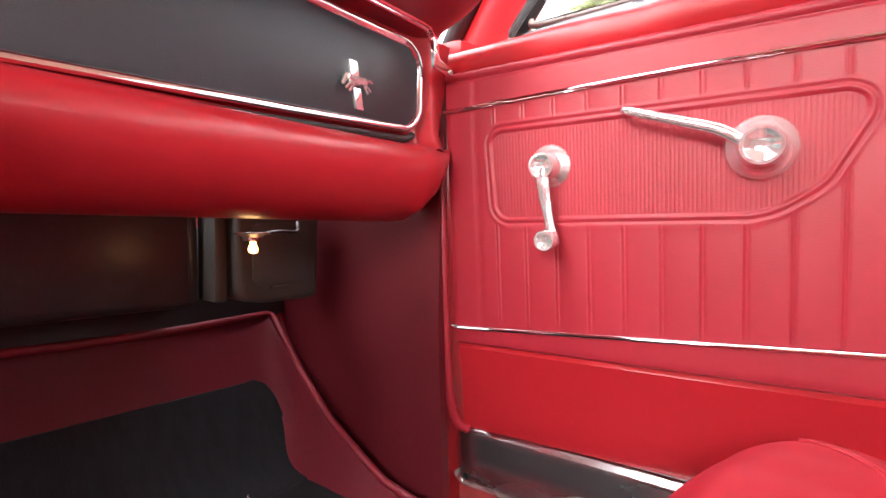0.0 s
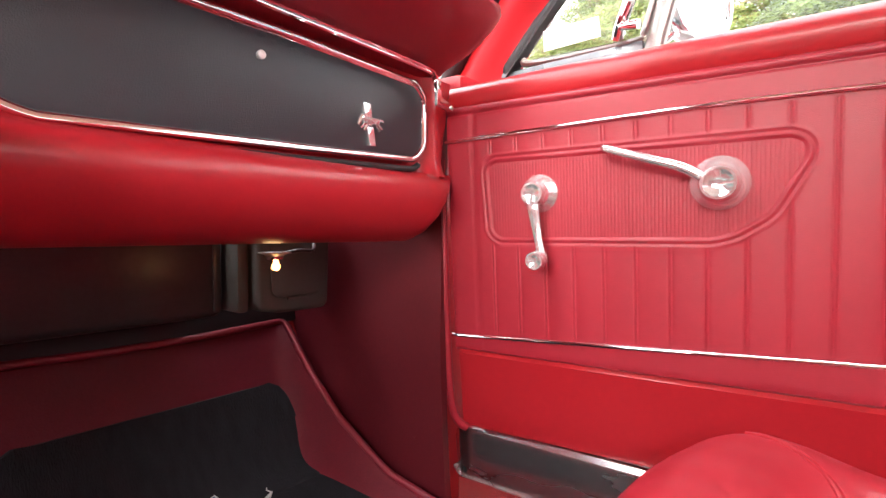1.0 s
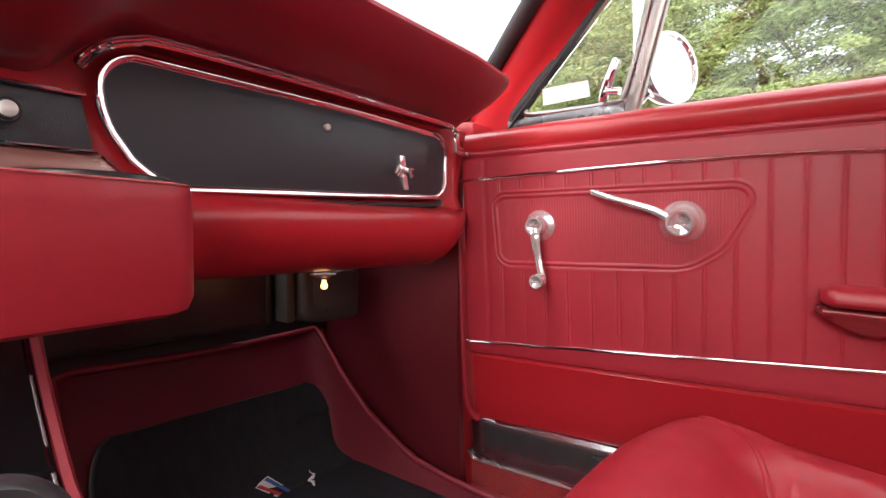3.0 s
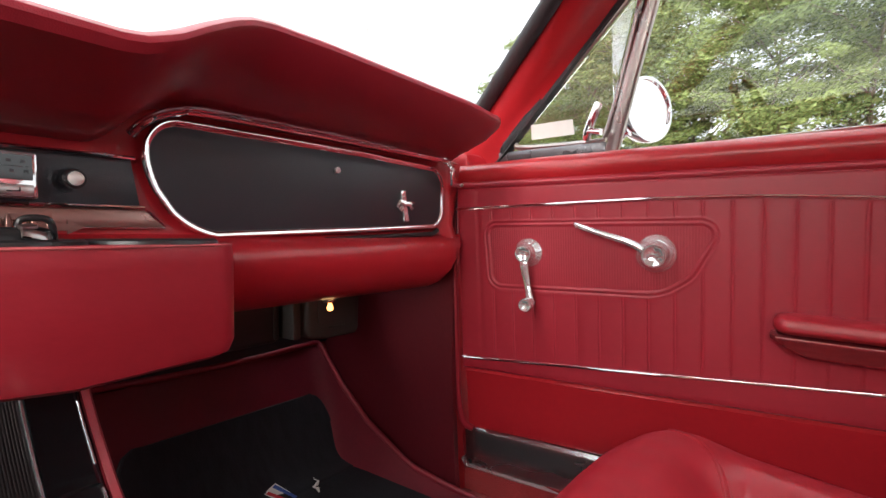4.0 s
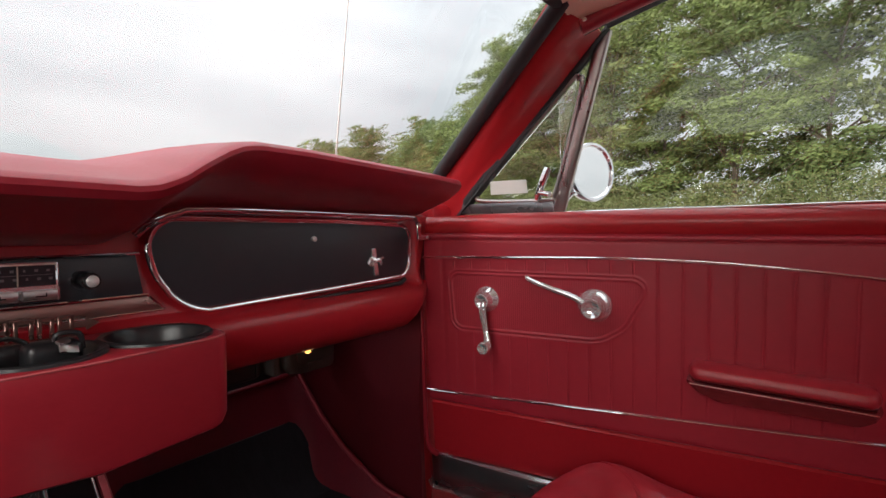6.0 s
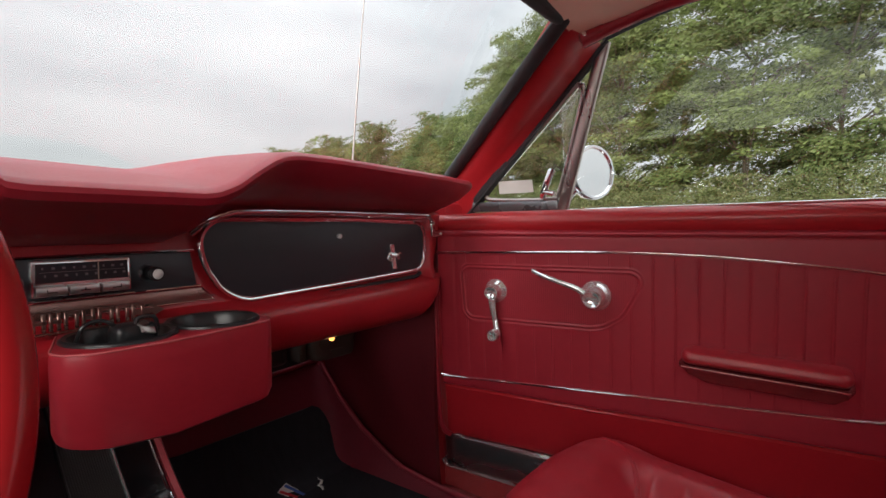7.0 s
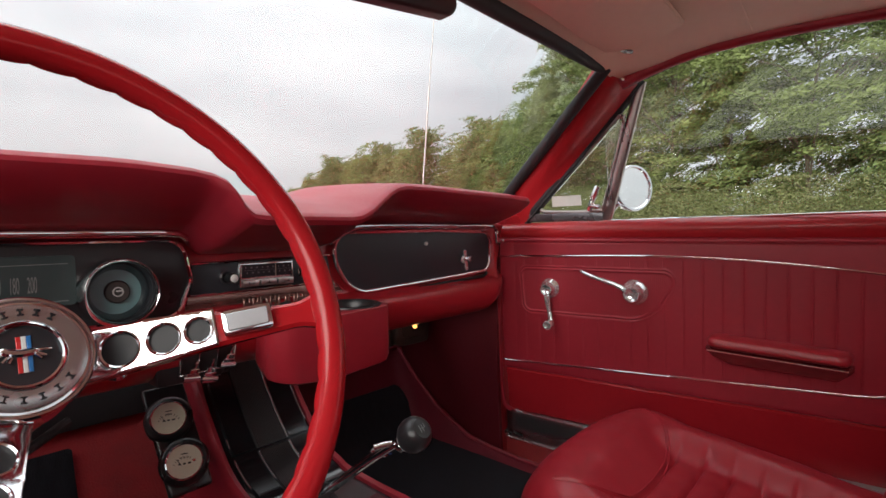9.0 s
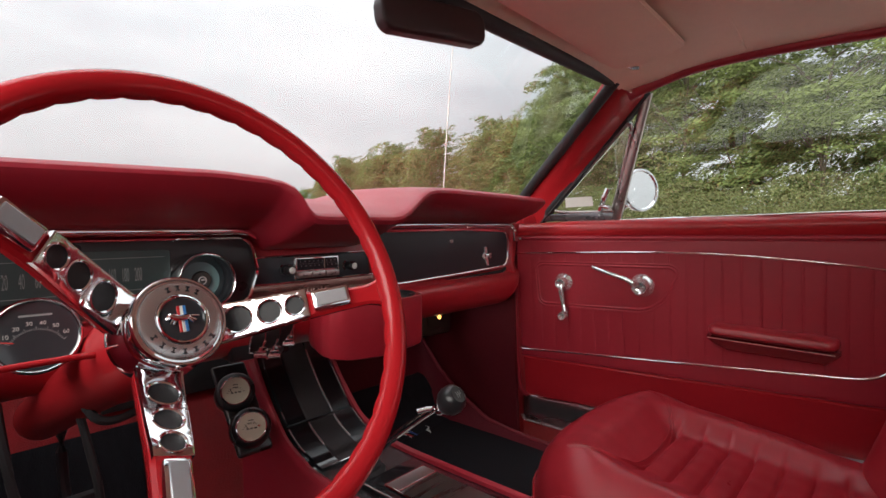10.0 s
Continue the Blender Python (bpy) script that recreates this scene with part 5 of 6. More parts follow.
for y0, y1 in ((0.560, SPLIT + 0.002), (SPLIT - 0.002, 0.325)):
    for x0, x1 in ((-0.052, -0.009), (0.048, 0.094)):
        part("side_panel", raised(x0, x1, y0, y1, 0.004), M["gloss"], console, "glossy black side panel")
    inlay = part("inlay", raised(-0.0085, 0.0475, y0, y1, 0.003), M["gunmetal"], console, "dark ribbed metal inlay")
    bm = bmesh.new()
    keep = [i for i, (y, z) in enumerate(CP) if y1 <= y <= y0]
    for k in range(20):
        x = -0.007 + k * 0.00268
        strip(bm, x, x + 0.0018, 0.0040, keep[0], keep[-1] + 1, 0.0005)
    part("rib", bm, M["gunmetal"], inlay)["kind"] = "stuff"
for x, y0, y1, r in ((0.0477, 0.530, SPLIT + 0.002, 0.0019), (0.0477, SPLIT - 0.002, 0.375, 0.0019), (-0.0090, SPLIT - 0.002, 0.375, 0.0011), (0.0935, 0.500, 0.450, 0.0013), (0.0935, SPLIT - 0.002, 0.378, 0.0015), (-0.0515, 0.458, 0.444, 0.0010), (-0.0515, SPLIT - 0.004, 0.375, 0.0012)):
    bm = bmesh.new()
    tube(bm, along(x, y0, y1, 0.0042), r, 6)
    part("chrome_edge", bm, M["bright"], console, "thin chrome edge strip")
bm = bmesh.new()
tube(bm, smooth([(-0.030, 0.3235, 0.4575), (0.0, 0.3225, 0.4585), (0.030, 0.3220, 0.4575)], 10), 0.0014, 6)
part("chrome_edge", bm, M["bright"], console, "thin chrome edge strip")
bm = bmesh.new()
box(bm, (0.026, -0.06, 0.4525), (0.118, 0.60, 0.006), 0.002)
deck = part("rear_deck", bm, M["gloss"], console, "glossy black deck")
bm = bmesh.new()
tube(bm, [(-0.0325, 0.239, 0.456), (-0.0325, -0.35, 0.458)], 0.0014, 6)
part("chrome_edge", bm, M["bright"], deck)
bm = bmesh.new()
box(bm, (0.0275, 0.184, 0.4575), (0.085, 0.030, 0.004), 0.001, 1)
rear_plate = part("bright_plate", bm, M["satin"], console, "bright metal plate with fine ribs")
bm = bmesh.new()
for k in range(24):
    box(bm, (-0.0130 + k * 0.00352, 0.0, 0.4575), (0.0024, 0.33, 0.004), 0.0007, 1)
part("rib", bm, M["satin"], rear_plate)["kind"] = "stuff"
bm = bmesh.new()
box(bm, (0.0275, -0.002, 0.4560), (0.086, 0.336, 0.003))
part("rib_bed", bm, M["gunmetal"], rear_plate, "dark bed between the ribs")
bm = bmesh.new()
tube(bm, [(-0.0158, 0.2005, 0.4580), (0.0712, 0.2005, 0.4580)], 0.0018, 6)
tube(bm, [(-0.0158, 0.1675, 0.4592), (0.0712, 0.1675, 0.4592)], 0.0011, 6)
tube(bm, [(-0.0158, 0.2005, 0.4580), (-0.0158, -0.17, 0.4590)], 0.0016, 6)
part("plate_frame", bm, M["chrome"], rear_plate)

# shifter
shifter = thing("gear_lever", (0.0, 0.16, 0.44), "chrome gear lever with a black ball knob and rubber boot", "gear lever")
bm = bmesh.new()
lathe(bm, [(0.038, 0.0), (0.036, 0.010), (0.029, 0.014), (0.028, 0.020), (0.022, 0.024), (0.020, 0.030), (0.013, 0.034), (0.010, 0.042)], Matrix.Translation((0.0, 0.272, 0.446)), 24)
part("boot", bm, M["rubber"], shifter, "black rubber boot")
bm = bmesh.new()
stick = smooth([(0.0, 0.272, 0.470), (-0.001, 0.21, 0.520), (-0.003, 0.14, 0.574), (-0.005, 0.083, 0.614)], 20)
tube(bm, stick, 0.0068, 12, taper=[1.1 - 0.3 * i / 19 for i in range(20)])
part("stick", bm, M["chrome"], shifter, "chrome stick")
knob_axis = axis((-0.004, 0.066, 0.6235), (0.05, -0.72, 0.62)) @ Matrix.Scale(0.80, 4)
bm = bmesh.new()
lathe(bm, [(0.010, -0.030), (0.0125, -0.026), (0.018, -0.021), (0.0245, -0.010), (0.0262, 0.0), (0.0245, 0.010), (0.0195, 0.0175), (0.0150, 0.0205), (0.0145, 0.0203), (0, 0.0208)], knob_axis, 36)
knob = part("knob", bm, M["black"], shifter, "black ball knob with a shift pattern")
bm = bmesh.new()
for x, y, w, h in ((-0.005, 0, 0.0012, 0.011), (0, 0, 0.0012, 0.011), (0.005, 0.00275, 0.0012, 0.0055), (0, 0, 0.010, 0.0012)):
    box(bm, (x, y, 0.0212), (w, h, 0.0006), 0, 1, knob_axis)
part("shift_pattern", bm, M["print"], knob, "pale engraved shift pattern")
bm = bmesh.new()
lathe(bm, [(0.0095, -0.040), (0.0115, -0.037), (0.0115, -0.029), (0.0095, -0.027)], knob_axis, 20)
part("collar", bm, M["chrome"], shifter, "chrome collar")
bm = bmesh.new()
tube(bm, [(-0.004, 0.100, 0.603), (-0.014, 0.107, 0.603), (-0.026, 0.114, 0.601)], 0.0040, 10)
part("lockout_lever", bm, M["chrome"], shifter, "chrome reverse lockout lever")

# driver side mat
dmat = bmesh.new()
rows = []
for y, z in TOE_PTS:
    if y < 0.75:
        rows.append([(x, y - 0.004, z + (0.004 if i in (0, 9) else 0.009)) for i, x in enumerate([-0.66] + span(-0.655, -0.205, 8) + [-0.20])])
grid(dmat, rows)
thick(dmat, -0.004)
single("driver_floor_mat", dmat, M["blackmat"], "black ribbed pile floor mat under the pedals", "floor mat")


# ---- steering wheel ----
M["spoke"] = surface("polished_spoke_chrome", (0.80, 0.80, 0.82), 0.11, metal=1, var=0.06, var_scale=30, rough_var=0.05, bump=0.02, bump_scale=60)
M["hubring"] = surface("satin_grey_hub_ring", (0.52, 0.50, 0.50), 0.26, metal=0.9, var=0.03, var_scale=20, rough_var=0.03)
M["padgrey"] = surface("grey_horn_pad", (0.40, 0.41, 0.43), 0.35, metal=0.5, var=0.06, var_scale=20)
WN = Vector((0.0697, -0.9215, 0.3829)).normalized()
WC = Vector((-0.3521, 0.0100, 0.8136))
WM = axis(WC, WN)
HUB = WC - WN * 0.067


def on_wheel(x, y, h=0.0):
    """x to the right, y up in the wheel's plane, h towards the driver."""
    return WM @ Vector((x, y, h))


wheel = thing("steering_wheel", HUB, "red three-spoke steering wheel with drilled chrome spokes", "steering wheel")
bm = bmesh.new()
RR, n = 0.1928, 460
rows = []
for i in range(n):
    t = 2 * math.pi * i / n
    row = []
    for k in range(18):
        s = 2 * math.pi * k / 18
        r = 0.0120 - 0.0030 * max(0.0, math.cos(s - radians(243))) ** 2 * (1 - abs(math.sin(23 * t))) ** 1.5
        row.append(on_wheel((RR + r * math.cos(s)) * math.cos(t), (RR + r * math.cos(s)) * math.sin(t), 0.0118 * math.sin(s)))
    rows.append(row)
grid(bm, rows, close_u=True, close_v=True)
part("rim", bm, M["plastic"], wheel, "glossy red rim with finger grips")

# spokes run outwards from behind the hub and bend up to the rim: (radius, height over the hub)
SPOKE = smooth([(0.034, 0, -0.037), (0.045, 0, -0.030), (0.061, 0, -0.018), (0.0854, 0, 0.0013), (0.1049, 0, 0.0175), (0.118, 0, 0.0262), (0.150, 0, 0.0445), (0.188, 0, 0.0640)], 120)
REACH = [0.0]
for p, q in zip(SPOKE, SPOKE[1:]):
    REACH.append(REACH[-1] + (q - p).length)


def at_radius(r):
    """The length along a spoke at a radius."""
    return lerp(r, [(p.x, s) for p, s in zip(SPOKE, REACH)])


def spoke_at(a, s):
    """A matrix on a spoke at length s: x outwards, z towards the driver."""
    r, h = lerp(s, [(q, p.x) for p, q in zip(SPOKE, REACH)]), lerp(s, [(q, p.z) for p, q in zip(SPOKE, REACH)])
    s0, s1 = max(s - 0.003, 0), min(s + 0.003, REACH[-1])
    dr = lerp(s1, [(q, p.x) for p, q in zip(SPOKE, REACH)]) - lerp(s0, [(q, p.x) for p, q in zip(SPOKE, REACH)])
    dh = lerp(s1, [(q, p.z) for p, q in zip(SPOKE, REACH)]) - lerp(s0, [(q, p.z) for p, q in zip(SPOKE, REACH)])
    d, up = Vector((math.cos(a), math.sin(a), 0)), Vector((0, 0, 1))
    x = (d * dr + up * dh).normalized()
    y = Vector((-math.sin(a), math.cos(a), 0))
    return axis(HUB, WN) @ Matrix.Translation(d * r + up * h) @ Matrix((x, y, x.cross(y))).transposed().to_4x4()


def drilled(bm, a, cuts, holes, w0, w1, depth, lift):
    """A tapering bent strip along a spoke with a round hole in each cell, its edges turned down."""
    def half(x):
        return w0 + (w1 - w0) * (x - cuts[0]) / (cuts[-1] - cuts[0])

    for (hx, hr), p, q in zip(holes, cuts, cuts[1:]):
        side = [f / 10 for f in range(10)]
        border = [(p + (q - p) * f, -1) for f in side] + [(q, -1 + 2 * f) for f in side] + [(q - (q - p) * f, 1) for f in side] + [(p, 1 - 2 * f) for f in side]
        rings = [[] for _ in range(6)]
        for x, s in border:
            o = Vector((x, s * half(x), 0))
            d = (o - Vector((hx, 0, 0))).normalized()
            i = Vector((hx + d.x * hr, d.y * hr, 0))
            inner = o.lerp(Vector((hx, 0, 0)), 0.10)
            down = 1.0 if abs(s) > 0.99 or x < cuts[0] + 1e-5 or x > cuts[-1] - 1e-5 else 0.0
            for ring, v, z in zip(rings, (o, o, inner, i + (o - i) * 0.12, i, i), (-depth * down - 0.0001, -0.0005 * down, 0, 0, -0.0004, -depth)):
                ring.append(spoke_at(a, v.x) @ Vector((0, v.y, z + lift)))
        grid(bm, rings, close_v=True)


for a in (radians(146.2), radians(-3.4), radians(251.2)):
    bm = bmesh.new()
    rows = []
    for s in span(0.004, REACH[-1], 26):
        m = spoke_at(a, s)
        w = 0.0192 - 0.0065 * s / REACH[-1]
        flare = 0.007 * max(0.0, (s - REACH[-1] + 0.022) / 0.022) ** 2
        u = w + flare - (ease(s, [(at_radius(0.108), 0.0), (at_radius(0.128), 0.0058)]) if a < radians(200) else 0.0)
        w += flare
        side = 1 if math.cos(a) > 0 else -1
        rows.append([m @ Vector((0, y * side, z)) for y, z in ((-w, -0.012), (-w, -0.005), (-w + 0.003, -0.002), (u - 0.003, -0.002), (u, -0.005), (u, -0.012), (u - 0.004, -0.017), (-w + 0.004, -0.017))])
    grid(bm, rows, close_v=True, cap=True)
    spoke = part("spoke", bm, M["plastic"], wheel, "red spoke with chrome cover")
    # drilled chrome cover
    bm = bmesh.new()
    h1, h2, h3, end = at_radius(0.061), at_radius(0.0854), at_radius(0.1049), at_radius(0.1155)
    holes = ((h1, 0.0132), (h2, 0.0117), (h3, 0.0098))
    drilled(bm, a, [0.0015, (h1 + h2) / 2 + 0.001, (h2 + h3) / 2 + 0.001, end], holes, 0.0198, 0.0148, 0.005, 0.0015)
    part("spoke_cover", bm, M["spoke"], spoke, "chrome spoke cover with three holes", angle=18)
    bm = bmesh.new()
    for hx, hr in holes:
        lathe(bm, [(hr - 0.0010, -0.0030), (hr - 0.0008, 0.0012), (hr + 0.0004, 0.0022), (hr + 0.0015, 0.0018), (hr + 0.0018, 0.0008)], spoke_at(a, hx), 28)
    part("hole_rims", bm, M["spoke"], spoke)
    bm = bmesh.new()
    for hx, hr in holes:
        lathe(bm, [(0, -0.0014), (hr - 0.0006, -0.0014), (hr - 0.0006, -0.0022), (0, -0.0022)], spoke_at(a, hx), 24)
    part("hole_floor", bm, M["rubber"], spoke, "dark drilled hole")
    bm = bmesh.new()
    mid = (at_radius(0.1195) + at_radius(0.1535)) / 2
    size = at_radius(0.1535) - at_radius(0.1195)
    box(bm, (0, 0, 0.0015), (size, 0.0215, 0.009), 0.003, 2, spoke_at(a, mid))
    button = part("horn_button", bm, M["spoke"], spoke, "chrome framed horn button")
    bm = bmesh.new()
    box(bm, (0, 0, 0.0062), (size - 0.007, 0.0145, 0.002), 0.0009, 1, spoke_at(a, mid))
    part("button_pad", bm, M["padgrey"], button, "grey button pad")

HM = axis(HUB, WN) @ Matrix.Scale(0.735, 4)
bm = bmesh.new()
lathe(bm, [(0.046, -0.045), (0.052, -0.030), (0.0555, -0.012), (0.0560, -0.006), (0.0560, -0.003), (0.0540, -0.0005), (0.0520, -0.0005), (0.0505, -0.003), (0.0480, -0.0025)], HM, 64)
hub = part("hub", bm, M["chrome"], wheel, "chrome horn hub")
bm = bmesh.new()
lathe(bm, [(0.0488, -0.0035), (0.0470, 0.0015), (0.0400, 0.0038), (0.0315, 0.0036), (0.0300, 0.0022), (0.0295, 0.0)], HM, 64)
part("ring", bm, M["hubring"], hub, "grey ring with plain raised marks")
bm = bmesh.new()
lathe(bm, [(0.0300, 0.001), (0.0300, 0.0042), (0.0285, 0.0050), (0.0268, 0.0042), (0.0268, 0.001)], HM, 64)
part("inner_ring", bm, M["chrome"], hub)
bm = bmesh.new()
lathe(bm, [(0.0270, 0.0012), (0.0200, 0.0020), (0.0, 0.0026)], HM, 48)
lens = part("badge_lens", bm, M["dial"], hub, "black glossy badge disc")
# plain marks round the ring
bm = bmesh.new()
for count, mid, gap in ((4, 80, 17), (7, 262, 19)):
    for k in range(count):
        a = radians(mid + (k - (count - 1) / 2) * gap)
        for r, w in ((0.0418, 0.0046), (0.0368, 0.0046)):
            box(bm, (0, 0, 0), (0.0013, w, 0.0010), 0, 1, HM @ Matrix.Translation((r * math.cos(a), r * math.sin(a), 0.0040)) @ pose(0, 0, 0, 0, 0, math.degrees(a)))
        box(bm, (0, 0, 0), (0.0060, 0.0015, 0.0010), 0, 1, HM @ Matrix.Translation((0.0393 * math.cos(a), 0.0393 * math.sin(a), 0.0042)) @ pose(0, 0, 0, 0, 0, math.degrees(a)))
part("raised_marks", bm, M["black"], hub, "dark plain marks round the hub")["kind"] = "stuff"
M["badge_red"] = surface("badge_red", (0.55, 0.03, 0.03), 0.3, var=0.05)
M["badge_white"] = surface("badge_white", (0.7, 0.7, 0.68), 0.3, var=0.05)
M["badge_blue"] = surface("badge_blue", (0.03, 0.16, 0.42), 0.3, var=0.05)
for dx, mm in ((-0.0037, "badge_red"), (0.0, "badge_white"), (0.0037, "badge_blue")):
    bm = bmesh.new()
    plate(bm, [(dx - 0.0012, 0.017), (dx + 0.0022, 0.017), (dx + 0.0010, -0.0155), (dx - 0.0024, -0.0155)], 0.0012, HM @ Matrix.Translation((0, 0, 0.0026)), 0.0003, 1)
    part("badge_bar", bm, M[mm], lens)
bm = bmesh.new()
tube(bm, smooth([HM @ Vector((x, y, 0.0048)) for x, y in ((-0.0195, 0.001), (-0.015, 0.0055), (-0.0115, 0.0035), (-0.003, 0.0015), (0.006, 0.0020), (0.011, 0.003), (0.019, 0.002))], 26), 0.0026, 8, taper=[lerp(i / 25, [(0, 0.5), (0.2, 0.9), (0.4, 1.1), (0.65, 1.0), (0.78, 0.45), (1, 0.2)]) for i in range(26)])
for a, b in (((-0.010, 0.002), (-0.0165, -0.004)), ((-0.008, 0.001), (-0.012, -0.0055)), ((0.006, 0.001), (0.011, -0.005)), ((0.007, 0.0015), (0.0145, -0.003))):
    tube(bm, [HM @ Vector((*a, 0.0045)), HM @ Vector((*b, 0.0045))], 0.0010, 6)
part("figure", bm, M["chrome"], lens, "chrome running shape")

# column and indicator stalk
column = thing("steering_column", (-0.356, 0.30, 0.70), "red painted steering column behind the wheel", "steering column")
bm = bmesh.new()
CM = axis(HUB, WN)
lathe(bm, [(0.034, -0.035), (0.042, -0.065), (0.045, -0.10), (0.043, -0.16), (0.039, -0.20), (0.036, -0.30), (0.034, -0.50), (0, -0.50)], CM, 40)
part("jacket", bm, M["paint"], column)
bm = bmesh.new()
lathe(bm, [(0.036, -0.034), (0.044, -0.045), (0.044, -0.056), (0.040, -0.06)], CM, 40)
part("collar", bm, M["chrome"], column, "chrome collar")
bm = bmesh.new()
tube(bm, smooth([(-0.385, 0.150, 0.752), (-0.42, 0.145, 0.755), (-0.47, 0.135, 0.757), (-0.52, 0.125, 0.758)], 16), 0.0030, 10, taper=[1.1 - 0.2 * i / 15 for i in range(16)])
part("indicator_stalk", bm, M["plastic"], column, "glossy red indicator stalk")

# ---- instrument cluster ----
cluster = thing("instrument_cluster", (-0.37, 0.37, 0.77), "black instrument cluster with chrome bezel and round gauge", "instrument cluster")
CL = rounded([(-0.62, 0.857, 0.03), (-0.62, 0.752, 0.03), (-0.148, 0.752, 0.02), (-0.130, 0.800, 0.03), (-0.142, 0.8575, 0.022)], 6)
bm = bmesh.new()
plate(bm, CL, 0.012, facing(0.392), 0.002)
part("housing", bm, M["black"], cluster)
bm = bmesh.new()
tube(bm, [(x, 0.378, z) for x, z in CL], 0.0036, 8, True)
part("chrome_bezel", bm, M["chrome"], cluster, "chrome bezel")
bm = bmesh.new()
pts = [(x, 0.364, 0.8675 + 0.0 * x) for x in span(-0.62, -0.17, 20)] + [(-0.150, 0.365, 0.866), (-0.138, 0.368, 0.860)]
tube(bm, pts, 0.0042, 8, up=(0, 1, 0), flat=0.7)
tube(bm, [(x, y - 0.003, z - 0.004) for x, y, z in pts], 0.0016, 6)
part("brow_moulding", bm, M["chrome"], cluster, "chrome moulding over the cluster")
bm = bmesh.new()
plate(bm, rounded([(-0.480, 0.842, 0.004), (-0.480, 0.782, 0.004), (-0.262, 0.782, 0.004), (-0.262, 0.842, 0.004)], 3), 0.002, facing(0.3795), 0.0005, 1)
M["speedo"] = surface("dark_green_dial", (0.035, 0.055, 0.055), 0.35, var=0.15, var_scale=12)
speedo = part("speedometer_strip", bm, M["speedo"], cluster, "dark ribbon speedometer")


def text(name, body, size, m, material, parent, label=""):
    cu = bpy.data.curves.new(name, "FONT")
    cu.body, cu.size, cu.align_x, cu.align_y, cu.extrude = body, size, "CENTER", "CENTER", 0.0002
    tmp = bpy.data.objects.new(name, cu)
    me = bpy.data.meshes.new_from_object(tmp)
    bpy.data.objects.remove(tmp)
    me.materials.append(material)
    me.transform(m)
    ob = new(name, me)
    ob.parent = parent
    ob.matrix_parent_inverse = parent_world(parent).inverted()
    if label:
        ob["label"] = label
    return ob


for k, number in enumerate(range(20, 201, 20)):
    x = -0.443 + k * 0.0155
    text("speed_number", str(number), 0.0098, facing(0.3772) @ Matrix.Translation((x, 0.808, 0)) @ Matrix.Diagonal((0.62, 2.7, 1, 1)), M["print"], speedo)
bm = bmesh.new()
box(bm, (-0.370, 0.3773, 0.788), (0.20, 0.0004, 0.0010))
box(bm, (-0.370, 0.3773, 0.832), (0.20, 0.0004, 0.0008))
part("scale_line", bm, M["print"], speedo)
# deep round gauge
GA = axis((-0.2215, 0.384, 0.793), (0, -1, 0.05))
bm = bmesh.new()
lathe(bm, [(0.0405, 0.0), (0.0425, 0.004), (0.0425, 0.030), (0.0412, 0.038), (0.0395, 0.040), (0.0378, 0.0385), (0.0370, 0.0350)], GA, 48)
gauge = part("gauge", bm, M["chrome"], cluster, "round gauge in a deep chrome ring")
bm = bmesh.new()
lathe(bm, [(0.0374, 0.0360), (0.0355, 0.0330), (0.0300, 0.0150), (0.0280, 0.0086)], GA, 48)
part("gauge_well", bm, M["dial"], gauge, "deep dark glossy well")
bm = bmesh.new()
lathe(bm, [(0.0286, 0.0085), (0, 0.0085)], GA, 40)
M["teal"] = surface("teal_gauge_face", (0.20, 0.36, 0.37), 0.35, var=0.1, var_scale=10)
part("gauge_face", bm, M["teal"], gauge, "pale teal gauge face")
bm = bmesh.new()
lathe(bm, [(0.0140, 0.0088), (0.0145, 0.012), (0.0125, 0.0145), (0.006, 0.0150), (0.0055, 0.0142), (0, 0.0142)], GA, 36)
part("gauge_boss", bm, M["grey"], gauge, "grey round boss")
bm = bmesh.new()
lathe(bm, [(0.0062, 0.0150), (0.0062, 0.0165), (0.0048, 0.0170), (0.0048, 0.0150)], GA, 24)
box(bm, (0.001, 0.001, 0.016), (0.006, 0.002, 0.002), 0, 1, GA)
part("boss_ring", bm, M["badge_white"], gauge)

M["ivory"] = surface("ivory_print", (0.42, 0.42, 0.40), 0.6, var=0.05)
# small pod tachometer on the column
tacho = thing("tachometer", (-0.445, 0.21, 0.70), "round black tachometer pod with chrome rim and white numbers", "tachometer")
TA = axis((-0.440, 0.200, 0.770), (-0.12, -0.96, 0.25)) @ Matrix.Scale(0.82, 4)
bm = bmesh.new()
lathe(bm, [(0, -0.065), (0.025, -0.063), (0.038, -0.045), (0.0425, -0.015), (0.0425, 0.0), (0.0415, 0.002)], TA, 40)
part("body", bm, M["black"], tacho)
bm = bmesh.new()
lathe(bm, [(0.0425, -0.002), (0.0440, 0.002), (0.0435, 0.006), (0.0415, 0.008), (0.0395, 0.006), (0.0385, 0.002)], TA, 48)
part("rim", bm, M["chrome"], tacho, "chrome rim")
bm = bmesh.new()
lathe(bm, [(0.0392, 0.0025), (0, 0.0025)], TA, 40)
face = part("face", bm, M["dial"], tacho, "black dial face")
bm = bmesh.new()
for k in range(31):
    a = 152 - 124 * k / 30
    long = k % 5 == 0
    box(bm, (0.0275 + (0.0012 if long else 0), 0, 0.0029), (0.0042 if long else 0.0022, 0.0006, 0.0004), 0, 1, TA @ Matrix.Translation((0, -0.020, 0)) @ pose(0, 0, 0, 0, 0, a))
box(bm, (0, 0.0235, 0.0029), (0.030, 0.0022, 0.0004), 0, 1, TA)
part("ticks", bm, M["print"], face, "pale ticks and a plain bar")
